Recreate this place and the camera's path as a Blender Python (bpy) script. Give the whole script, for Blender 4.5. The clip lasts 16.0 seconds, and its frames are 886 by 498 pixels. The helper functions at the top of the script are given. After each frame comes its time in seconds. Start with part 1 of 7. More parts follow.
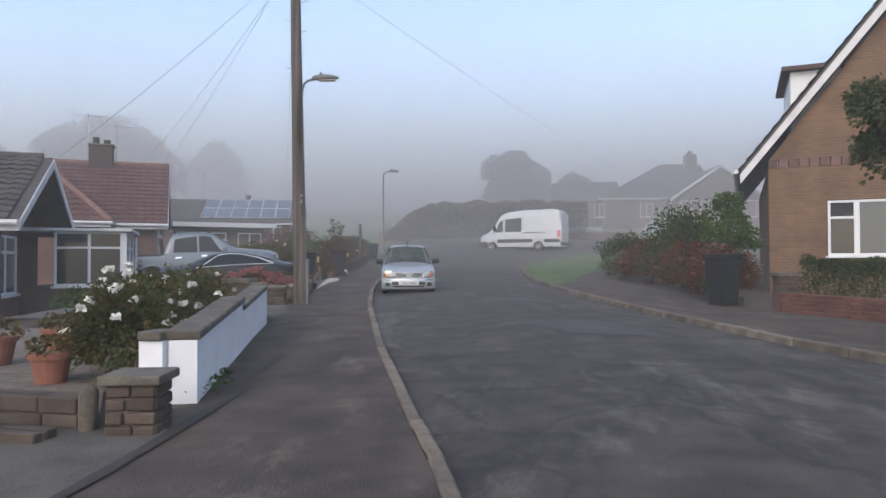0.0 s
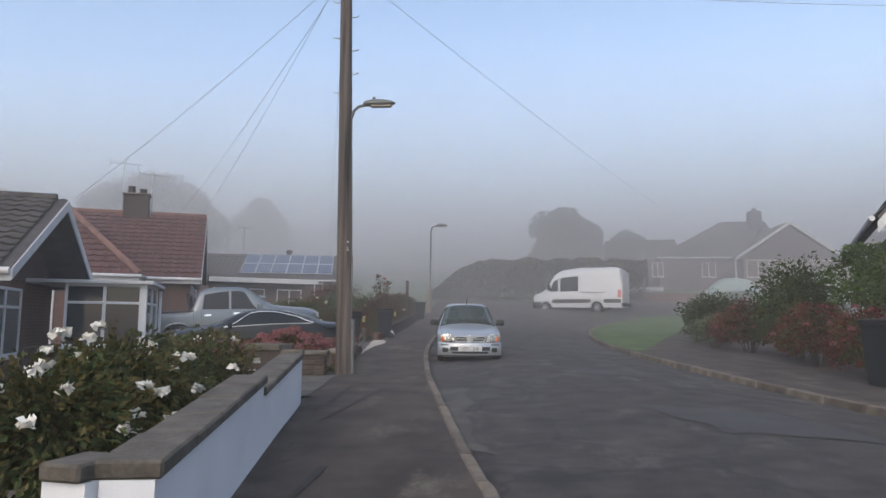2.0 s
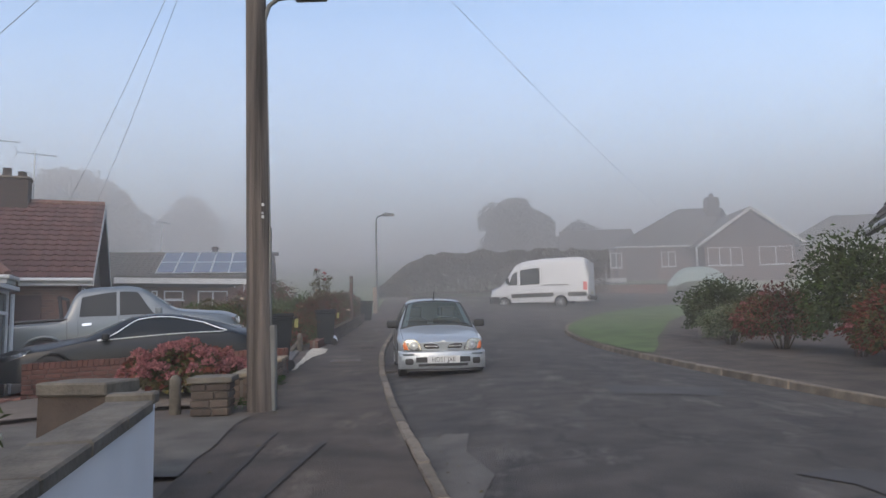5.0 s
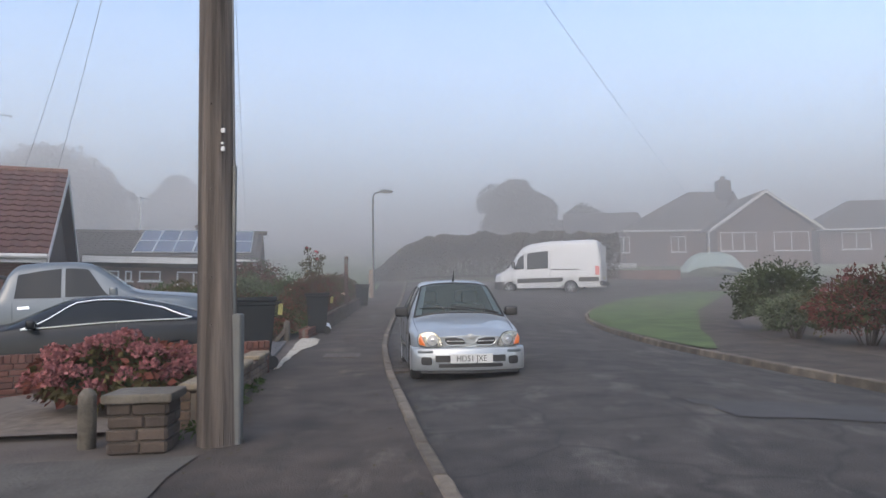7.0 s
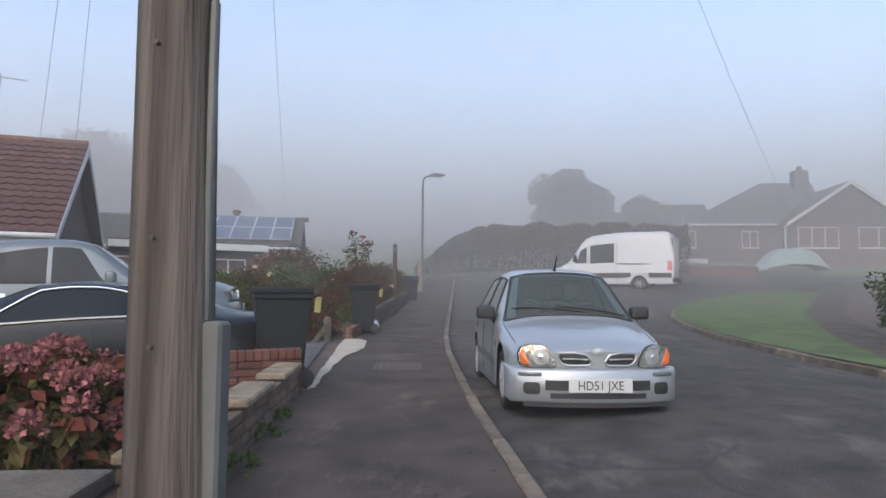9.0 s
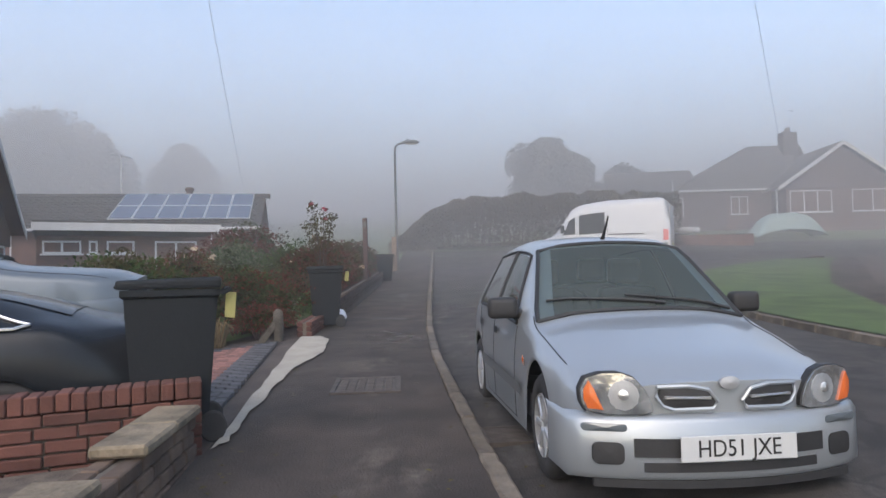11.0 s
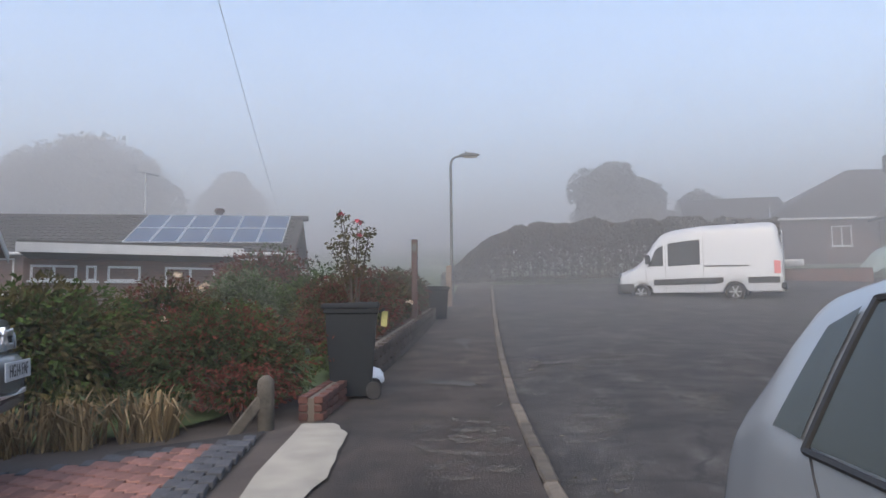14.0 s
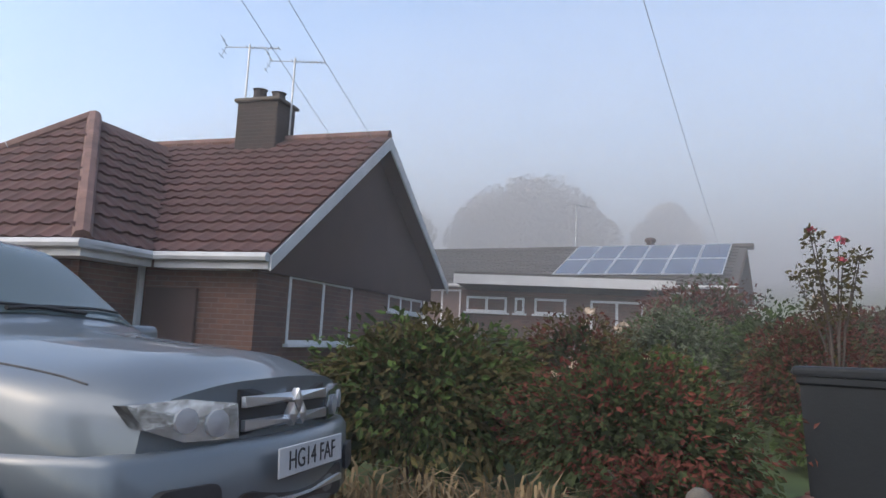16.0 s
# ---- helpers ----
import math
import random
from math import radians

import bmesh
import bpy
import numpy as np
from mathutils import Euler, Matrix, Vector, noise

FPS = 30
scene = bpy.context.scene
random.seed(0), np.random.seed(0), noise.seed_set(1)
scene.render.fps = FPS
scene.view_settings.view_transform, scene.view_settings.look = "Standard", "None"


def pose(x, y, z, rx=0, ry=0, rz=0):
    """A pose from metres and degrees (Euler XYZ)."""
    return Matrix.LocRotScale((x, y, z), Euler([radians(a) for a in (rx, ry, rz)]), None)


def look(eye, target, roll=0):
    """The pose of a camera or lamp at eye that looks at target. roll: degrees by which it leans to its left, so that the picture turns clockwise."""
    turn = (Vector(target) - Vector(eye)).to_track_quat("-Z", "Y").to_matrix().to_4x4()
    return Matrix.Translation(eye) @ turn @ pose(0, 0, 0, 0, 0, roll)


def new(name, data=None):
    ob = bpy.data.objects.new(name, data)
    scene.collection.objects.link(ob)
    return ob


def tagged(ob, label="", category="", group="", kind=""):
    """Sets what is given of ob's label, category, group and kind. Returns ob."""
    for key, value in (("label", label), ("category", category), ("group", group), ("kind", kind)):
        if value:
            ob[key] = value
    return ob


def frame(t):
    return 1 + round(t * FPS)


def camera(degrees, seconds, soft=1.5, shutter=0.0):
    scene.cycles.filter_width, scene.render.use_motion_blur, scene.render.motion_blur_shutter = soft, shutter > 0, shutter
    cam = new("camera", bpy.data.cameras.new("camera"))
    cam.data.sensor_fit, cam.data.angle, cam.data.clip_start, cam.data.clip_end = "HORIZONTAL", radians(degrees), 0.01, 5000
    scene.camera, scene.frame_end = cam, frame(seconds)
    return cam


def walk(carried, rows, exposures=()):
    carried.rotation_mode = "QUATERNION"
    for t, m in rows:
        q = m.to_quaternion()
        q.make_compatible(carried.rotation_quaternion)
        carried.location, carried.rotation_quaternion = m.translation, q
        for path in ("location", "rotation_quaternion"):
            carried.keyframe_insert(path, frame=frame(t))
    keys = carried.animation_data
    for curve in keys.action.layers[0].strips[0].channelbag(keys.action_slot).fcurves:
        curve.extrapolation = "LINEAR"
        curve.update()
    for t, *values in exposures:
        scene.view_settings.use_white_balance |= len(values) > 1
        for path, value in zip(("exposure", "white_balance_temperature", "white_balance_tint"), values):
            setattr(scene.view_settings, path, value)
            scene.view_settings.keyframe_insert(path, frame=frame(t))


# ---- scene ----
cam = camera(65.3, 16.0)
PATH = [
    (0, (2.200, -0.045, 0.874), (2.122, 1.953, 0.914), -0.19),
    (0.5, (2.040, 0.673, 0.890), (1.864, 2.659, 1.047), 0.28),
    (1, (1.846, 1.313, 0.867), (1.778, 3.310, 0.962), 0.94),
    (1.5, (1.663, 1.997, 0.889), (1.502, 3.984, 1.053), 1.24),
    (2, (1.458, 2.648, 0.914), (1.265, 4.628, 1.126), 0.53),
    (2.5, (1.357, 3.359, 0.919), (1.134, 5.331, 1.171), -0.37),
    (3, (1.187, 4.057, 0.933), (1.058, 6.043, 1.136), -0.91),
    (3.5, (1.119, 4.803, 0.935), (1.014, 6.786, 1.166), -1.57),
    (4, (0.951, 5.450, 0.940), (0.869, 7.436, 1.161), -1.34),
    (4.5, (0.876, 6.167, 0.930), (0.826, 8.158, 1.118), -1.70),
    (5, (0.723, 6.874, 0.953), (0.700, 8.863, 1.162), -1.29),
    (5.2, (0.672, 7.126, 0.983), (0.688, 9.116, 1.185), -1.55),
    (7.3, (0.140, 9.987, 0.991), (0.139, 11.981, 1.140), -0.65),
    (7.5, (0.079, 10.278, 1.021), (0.109, 12.275, 1.129), 0.05),
    (8, (-0.069, 11.027, 1.060), (-0.085, 13.022, 1.201), 0.17),
    (8.5, (-0.273, 11.647, 1.054), (-0.390, 13.637, 1.211), 0.53),
    (9, (-0.405, 12.441, 1.033), (-0.526, 14.432, 1.184), 0.42),
    (9.2, (-0.458, 12.773, 1.086), (-0.581, 14.764, 1.238), 1.27),
    (11.3, (-0.719, 15.619, 1.126), (-0.766, 17.617, 1.200), -1.68),
    (11.5, (-0.762, 15.918, 1.100), (-0.849, 17.915, 1.170), -2.21),
    (12, (-0.807, 16.597, 1.119), (-0.831, 18.596, 1.177), -2.37),
    (12.5, (-0.879, 17.295, 1.207), (-1.077, 19.280, 1.352), -1.50),
    (13, (-0.965, 17.971, 1.195), (-1.071, 19.962, 1.353), -1.59),
    (13.5, (-1.061, 18.721, 1.215), (-1.264, 20.702, 1.398), 0.83),
    (14, (-1.221, 19.374, 1.265), (-1.410, 21.357, 1.447), -0.51),
    (14.5, (-1.355, 20.070, 1.315), (-1.711, 22.021, 1.573), -0.86),
    (15, (-1.520, 20.667, 1.361), (-1.894, 22.613, 1.631), -0.45),
    (15.5, (-1.768, 21.328, 1.418), (-2.549, 23.144, 1.724), 1.30),
    (15.7, (-1.887, 21.500, 1.452), (-2.953, 23.165, 1.755), 2.00),
    (16, (-1.977, 21.579, 1.440), (-3.271, 23.082, 1.694), 2.80),
]
walk(cam, [(t, look(eye, target, roll)) for t, eye, target, roll in PATH],
     exposures=((0, 1.2, 6700, 11), (2.5, 0.98, 6900, 11), (5, 1.02, 6880, 11), (8, 1.27, 6730, 11), (16, 1.28, 6730, 11)))

# ---------------------------------------------------------------- world and light
world = bpy.data.worlds.new("world")
scene.world = world
world.use_nodes = True
wn = world.node_tree
sky = wn.nodes.new("ShaderNodeTexSky")
sky.sky_type, sky.sun_disc = "NISHITA", False
sky.sun_elevation, sky.sun_rotation = radians(38), radians(200)
sky.dust_density, sky.air_density = 2.0, 1.0
wn.nodes["Background"].inputs["Strength"].default_value = 0.15
wn.links.new(sky.outputs["Color"], wn.nodes["Background"].inputs["Color"])
sun = new("sun", bpy.data.lights.new("sun", "SUN"))
sun.data.energy, sun.data.angle, sun.data.color = 0.25, radians(40), (1.0, 0.97, 0.93)
sun.matrix_world = look((0, 0, 50), (-6, 20, 50 - 30))


# ---------------------------------------------------------------- helpers of this scene
def rise(y):
    """Height of the street along its length."""
    if y <= 60:
        return 0.027 * (y - 14.6) + 0.0019 * max(0.0, y - 22) ** 2
    return rise(60) + 0.12 * min(y - 60, 150)


def land(x, y):
    """Height of the gardens: level with the street, lower towards the houses on the west side."""
    return rise(y) - 0.075 * min(max(-3.2 - x, 0.0), 7.0) * (1 if y < 40 else max(0, 1 - (y - 40) / 15))


def mesh_from(name, verts, faces, material=None, smooth=False):
    me = bpy.data.meshes.new(name)
    me.from_pydata([tuple(v) for v in verts], [], [tuple(f) for f in faces])
    me.update()
    if material:
        me.materials.append(material)
    if smooth:
        me.polygons.foreach_set("use_smooth", [True] * len(me.polygons))
    return me


def part(name, bm, material, parent=None, label="", smooth=False):
    """Links a bmesh or a mesh as one mesh object under a thing or a part."""
    if isinstance(bm, bpy.types.Mesh):
        me = bm
    else:
        me = bpy.data.meshes.new(name)
        bm.normal_update()
        bm.to_mesh(me)
        bm.free()
        if smooth:
            me.polygons.foreach_set("use_smooth", [True] * len(me.polygons))
    if material and not me.materials:
        me.materials.append(material)
    ob = new(name, me)
    if parent:
        ob.parent = parent
    if label:
        ob["label"] = label
    return ob


def thing(name, m, label, category, group="", kind=""):
    ob = new(name)
    ob.matrix_world = m
    ob.empty_display_size = 0.1
    return tagged(ob, label, category, group, kind)


def box(lo, hi, bevel=0.0, m=None, seg=1):
    bm = bmesh.new()
    bmesh.ops.create_cube(bm, size=1)
    lo, hi = Vector(lo), Vector(hi)
    bmesh.ops.scale(bm, vec=hi - lo, verts=bm.verts)
    bmesh.ops.translate(bm, vec=(lo + hi) / 2, verts=bm.verts)
    if bevel:
        bmesh.ops.bevel(bm, geom=bm.edges[:], offset=bevel, segments=seg, affect="EDGES", profile=0.6)
    if m:
        bm.transform(m)
    return bm


def tube(points, radii, sides=10, cap=True):
    """A tapered tube along a line of points."""
    bm = bmesh.new()
    rings = []
    pts = [Vector(p) for p in points]
    if not hasattr(radii, "__len__"):
        radii = [radii] * len(pts)
    for i, p in enumerate(pts):
        d = (pts[min(i + 1, len(pts) - 1)] - pts[max(i - 1, 0)]).normalized()
        q = d.to_track_quat("Z", "Y")
        rings.append([bm.verts.new(p + q @ Vector((radii[i] * math.cos(a), radii[i] * math.sin(a), 0)))
                      for a in [2 * math.pi * k / sides for k in range(sides)]])
    for a, b in zip(rings, rings[1:]):
        for k in range(sides):
            bm.faces.new((a[k], a[(k + 1) % sides], b[(k + 1) % sides], b[k]))
    if cap:
        bm.faces.new(rings[0][::-1])
        bm.faces.new(rings[-1])
    return bm


def merge(*bms):
    out = bmesh.new()
    for b in bms:
        me = bpy.data.meshes.new("tmp")
        b.to_mesh(me)
        b.free()
        out.from_mesh(me)
        bpy.data.meshes.remove(me)
    return out


def prism(poly, thick, axis="y"):
    """An outline in (a, z), thick along the axis."""
    bm = bmesh.new()
    def at(a, z, d):
        return (a, d, z) if axis == "y" else (d, a, z) if axis == "x" else (a, z, d)
    one = [bm.verts.new(at(a, z, thick[0])) for a, z in poly]
    two = [bm.verts.new(at(a, z, thick[1])) for a, z in poly]
    n = len(poly)
    bm.faces.new(one)
    bm.faces.new(two[::-1])
    for i in range(n):
        bm.faces.new((one[(i + 1) % n], one[i], two[i], two[(i + 1) % n]))
    bmesh.ops.recalc_face_normals(bm, faces=bm.faces)
    return bm


def lettering(text, size, material, parent, m, name="lettering", depth=0.002, bold=0.0):
    cu = bpy.data.curves.new(name, "FONT")
    cu.body, cu.size, cu.align_x, cu.align_y, cu.extrude, cu.offset = text, size, "CENTER", "CENTER", depth, bold
    tmp = new(name, cu)
    me = bpy.data.meshes.new_from_object(tmp.evaluated_get(bpy.context.evaluated_depsgraph_get()))
    bpy.data.objects.remove(tmp)
    me.materials.clear()
    ob = part(name, me, material, parent)
    ob.matrix_local = m
    return ob


# ---------------------------------------------------------------- materials
def material(name, colour, rough=0.7, metal=0.0, vary=0.15, scale=6.0, fine=60.0, bump=0.15, tint=None, random=0.0, coat=0.0, spec=0.5,
             island=False, rest=0.02, contrast=1.6):
    """A surface whose colour varies at two scales, with fine relief."""
    m = bpy.data.materials.new(name)
    m.use_nodes = True
    n, l = m.node_tree.nodes, m.node_tree.links
    b = n["Principled BSDF"]
    b.inputs["Roughness"].default_value, b.inputs["Metallic"].default_value = rough, metal
    b.inputs["Coat Weight"].default_value, b.inputs["Specular IOR Level"].default_value = coat, spec
    tc = n.new("ShaderNodeTexCoord")
    big, small = n.new("ShaderNodeTexNoise"), n.new("ShaderNodeTexNoise")
    for t, s, d in ((big, scale, 5), (small, fine, 3)):
        t.inputs["Scale"].default_value, t.inputs["Detail"].default_value = s, d
        l.new(tc.outputs["Object"], t.inputs["Vector"])
    ramp = n.new("ShaderNodeMix")
    ramp.data_type = "RGBA"
    c = Vector(colour)
    t2 = Vector(tint) if tint else c * (1 + 1.4 * vary)
    ramp.inputs[6].default_value = (*(c * (1 - 1.4 * vary)), 1)
    ramp.inputs[7].default_value = (*t2, 1)
    add = n.new("ShaderNodeMath")
    add.operation = "MULTIPLY_ADD"
    l.new(small.outputs["Fac"], add.inputs[0])
    add.inputs[1].default_value = 0.5
    mul = n.new("ShaderNodeMath")
    mul.operation = "MULTIPLY_ADD"
    l.new(big.outputs["Fac"], mul.inputs[0])
    mul.inputs[1].default_value, mul.inputs[2].default_value = contrast, 0.25 - contrast / 2
    l.new(mul.outputs[0], add.inputs[2])
    add.use_clamp = True
    l.new(add.outputs[0], ramp.inputs[0])
    out = ramp.outputs[2]
    if random or island:
        src = n.new("ShaderNodeNewGeometry").outputs["Random Per Island"] if island else n.new("ShaderNodeObjectInfo").outputs["Random"]
        hsv = n.new("ShaderNodeHueSaturation")
        mr = n.new("ShaderNodeMapRange")
        mr.inputs[3].default_value, mr.inputs[4].default_value = 1 - random, 1 + random
        l.new(src, mr.inputs[0])
        l.new(mr.outputs[0], hsv.inputs["Value"])
        l.new(out, hsv.inputs["Color"])
        out = hsv.outputs[0]
    l.new(out, b.inputs["Base Color"])
    if bump:
        bp = n.new("ShaderNodeBump")
        bp.inputs["Strength"].default_value, bp.inputs["Distance"].default_value = bump, rest
        l.new(add.outputs[0], bp.inputs["Height"])
        l.new(bp.outputs[0], b.inputs["Normal"])
    return m


def brick_material(name, c1, c2, mortar, width=0.225, row=0.075, bump=0.5):
    m = material(name, c1, 0.9, vary=0.1, scale=2)
    n, l = m.node_tree.nodes, m.node_tree.links
    b = n["Principled BSDF"]
    tc = n.new("ShaderNodeTexCoord")
    sp, sn = n.new("ShaderNodeSeparateXYZ"), n.new("ShaderNodeSeparateXYZ")
    l.new(tc.outputs["Object"], sp.inputs[0])
    l.new(tc.outputs["Normal"], sn.inputs[0])
    ab = n.new("ShaderNodeMath")
    ab.operation = "ABSOLUTE"
    gt = n.new("ShaderNodeMath")
    gt.operation = "GREATER_THAN"
    gt.inputs[1].default_value = 0.6
    l.new(sn.outputs[0], ab.inputs[0])
    l.new(ab.outputs[0], gt.inputs[0])
    mx = n.new("ShaderNodeMix")
    l.new(gt.outputs[0], mx.inputs[0])
    l.new(sp.outputs[0], mx.inputs[2])
    l.new(sp.outputs[1], mx.inputs[3])
    cb = n.new("ShaderNodeCombineXYZ")
    l.new(mx.outputs[0], cb.inputs[0])
    l.new(sp.outputs[2], cb.inputs[1])
    br = n.new("ShaderNodeTexBrick")
    br.inputs["Scale"].default_value = 1.0
    br.inputs["Brick Width"].default_value, br.inputs["Row Height"].default_value = width, row
    br.inputs["Mortar Size"].default_value, br.inputs["Mortar Smooth"].default_value = 0.006, 0.3
    br.inputs["Color1"].default_value, br.inputs["Color2"].default_value = (*c1, 1), (*c2, 1)
    br.inputs["Mortar"].default_value = (*mortar, 1)
    l.new(cb.outputs[0], br.inputs["Vector"])
    dirt = n.new("ShaderNodeTexNoise")
    dirt.inputs["Scale"].default_value, dirt.inputs["Detail"].default_value = 1.3, 6
    l.new(tc.outputs["Object"], dirt.inputs["Vector"])
    mr = n.new("ShaderNodeMapRange")
    mr.inputs[1].default_value, mr.inputs[2].default_value, mr.inputs[3].default_value, mr.inputs[4].default_value = 0.3, 0.75, 0.65, 1.15
    l.new(dirt.outputs["Fac"], mr.inputs[0])
    hs = n.new("ShaderNodeHueSaturation")
    l.new(br.outputs["Color"], hs.inputs["Color"])
    l.new(mr.outputs[0], hs.inputs["Value"])
    l.new(hs.outputs[0], b.inputs["Base Color"])
    bp = n.new("ShaderNodeBump")
    bp.invert = True
    bp.inputs["Strength"].default_value, bp.inputs["Distance"].default_value = bump, 0.01
    l.new(br.outputs["Fac"], bp.inputs["Height"])
    l.new(bp.outputs[0], b.inputs["Normal"])
    return m


def glass_material(name, colour=(0.05, 0.06, 0.065), rough=0.05, alpha=1.0):
    m = bpy.data.materials.new(name)
    m.use_nodes = True
    n, l = m.node_tree.nodes, m.node_tree.links
    b = n["Principled BSDF"]
    b.inputs["Base Color"].default_value = (*colour, 1)
    b.inputs["Roughness"].default_value = rough
    b.inputs["Specular IOR Level"].default_value = 0.35
    if alpha < 1:
        tr = n.new("ShaderNodeBsdfTransparent")
        tr.inputs[0].default_value = (0.6, 0.68, 0.68, 1)
        mix = n.new("ShaderNodeMixShader")
        mix.inputs[0].default_value = alpha
        l.new(tr.outputs[0], mix.inputs[1])
        l.new(b.outputs[0], mix.inputs[2])
        l.new(mix.outputs[0], n["Material Output"].inputs["Surface"])
    return m


def dusty(m, colour, scale, low, high):
    """Pale dust and scuffs with ragged outlines, drawn out along the street."""
    n, l = m.node_tree.nodes, m.node_tree.links
    b = n["Principled BSDF"]
    old = b.inputs["Base Color"].links[0].from_socket
    tc, mp, no, fine = n.new("ShaderNodeTexCoord"), n.new("ShaderNodeMapping"), n.new("ShaderNodeTexNoise"), n.new("ShaderNodeTexNoise")
    mp.inputs["Scale"].default_value = (1.0, 0.42, 1.0)
    mp.inputs["Rotation"].default_value = (0, 0, 0.12)
    no.inputs["Scale"].default_value, no.inputs["Detail"].default_value, no.inputs["Roughness"].default_value = scale, 9, 0.72
    fine.inputs["Scale"].default_value, fine.inputs["Detail"].default_value = 26, 4
    l.new(tc.outputs["Object"], mp.inputs["Vector"])
    l.new(mp.outputs[0], no.inputs["Vector"])
    l.new(tc.outputs["Object"], fine.inputs["Vector"])
    mr = n.new("ShaderNodeMapRange")
    mr.inputs[1].default_value, mr.inputs[2].default_value, mr.inputs[3].default_value, mr.inputs[4].default_value = low, high, 0.0, 1.5
    l.new(no.outputs["Fac"], mr.inputs[0])
    mul = n.new("ShaderNodeMath")
    mul.operation = "MULTIPLY"
    l.new(mr.outputs[0], mul.inputs[0])
    l.new(fine.outputs["Fac"], mul.inputs[1])
    mul.use_clamp = True
    mx = n.new("ShaderNodeMix")
    mx.data_type = "RGBA"
    l.new(mul.outputs[0], mx.inputs[0])
    l.new(old, mx.inputs[6])
    mx.inputs[7].default_value = (*colour, 1)
    l.new(mx.outputs[2], b.inputs["Base Color"])
    return m


def cracked(m, scale, width, colour):
    """Thin wandering cracks in a surface."""
    n, l = m.node_tree.nodes, m.node_tree.links
    b = n["Principled BSDF"]
    old = b.inputs["Base Color"].links[0].from_socket
    tc, no, add, vo = n.new("ShaderNodeTexCoord"), n.new("ShaderNodeTexNoise"), n.new("ShaderNodeMix"), n.new("ShaderNodeTexVoronoi")
    no.inputs["Scale"].default_value, no.inputs["Detail"].default_value = 1.7, 6
    l.new(tc.outputs["Object"], no.inputs["Vector"])
    add.data_type, add.blend_type = "RGBA", "ADD"
    add.inputs[0].default_value = 0.55
    l.new(tc.outputs["Object"], add.inputs[6])
    l.new(no.outputs["Color"], add.inputs[7])
    vo.feature = "DISTANCE_TO_EDGE"
    vo.inputs["Scale"].default_value = scale
    l.new(add.outputs[2], vo.inputs["Vector"])
    mr = n.new("ShaderNodeMapRange")
    mr.inputs[1].default_value, mr.inputs[2].default_value, mr.inputs[3].default_value, mr.inputs[4].default_value = width, width * 3.2, 0.5, 0.0
    l.new(vo.outputs["Distance"], mr.inputs[0])
    mx = n.new("ShaderNodeMix")
    mx.data_type = "RGBA"
    l.new(mr.outputs[0], mx.inputs[0])
    l.new(old, mx.inputs[6])
    mx.inputs[7].default_value = (*colour, 1)
    l.new(mx.outputs[2], b.inputs["Base Color"])
    return m


def scattered(m, scale, low, high):
    """Breaks a thin layer into ragged flecks that let the ground show."""
    n, l = m.node_tree.nodes, m.node_tree.links
    tc, no, fine, mul, mr = (n.new("ShaderNodeTexCoord"), n.new("ShaderNodeTexNoise"), n.new("ShaderNodeTexNoise"), n.new("ShaderNodeMath"), n.new("ShaderNodeMapRange"))
    no.inputs["Scale"].default_value, no.inputs["Detail"].default_value, no.inputs["Roughness"].default_value = scale, 8, 0.7
    fine.inputs["Scale"].default_value, fine.inputs["Detail"].default_value = 34, 4
    l.new(tc.outputs["Object"], no.inputs["Vector"])
    l.new(tc.outputs["Object"], fine.inputs["Vector"])
    mr.inputs[1].default_value, mr.inputs[2].default_value, mr.inputs[3].default_value, mr.inputs[4].default_value = low, high, 0.0, 1.15
    l.new(no.outputs["Fac"], mr.inputs[0])
    mul.operation, mul.use_clamp = "MULTIPLY", True
    l.new(mr.outputs[0], mul.inputs[0])
    l.new(fine.outputs["Fac"], mul.inputs[1])
    l.new(mul.outputs[0], n["Principled BSDF"].inputs["Alpha"])
    return m


ASPHALT = material("asphalt", (0.033, 0.0285, 0.026), 0.88, vary=0.3, scale=2.4, fine=70, bump=1.0, tint=(0.066, 0.057, 0.05), contrast=2.0)
ASPHALT = dusty(dusty(ASPHALT, (0.014, 0.013, 0.013), 1.6, 0.5, 0.66), (0.125, 0.114, 0.1), 1.9, 0.54, 0.69)
ASPHALT = cracked(ASPHALT, 0.55, 0.006, (0.012, 0.011, 0.011))
PAVING = material("pavement_tarmac", (0.034, 0.026, 0.021), 0.94, vary=0.25, scale=1.9, fine=75, bump=0.9, tint=(0.07, 0.054, 0.043), contrast=2.2)
PAVING = dusty(dusty(PAVING, (0.02, 0.017, 0.014), 2.2, 0.53, 0.68), (0.15, 0.122, 0.094), 1.7, 0.55, 0.72)
SAND = scattered(material("spilt_sand", (0.15, 0.132, 0.108), 0.95, vary=0.3, scale=5, fine=80, bump=0.5), 4.5, 0.48, 0.68)
KERB = material("kerb_concrete", (0.105, 0.084, 0.066), 0.92, vary=0.45, scale=4.5, fine=50, bump=0.9, tint=(0.2, 0.165, 0.125), random=0.3)
PALE = material("pale_grit", (0.34, 0.31, 0.255), 0.95, vary=0.2, scale=3, fine=80, bump=0.3)
SOIL = material("soil", (0.07, 0.055, 0.045), 0.95, vary=0.3, scale=2, fine=40, bump=0.6)
GRAVEL = material("gravel_bed", (0.115, 0.092, 0.072), 0.95, vary=0.4, scale=9, fine=70, bump=0.8)
GRASS = material("grass", (0.055, 0.088, 0.024), 0.95, vary=0.4, scale=1.4, fine=50, bump=0.6)
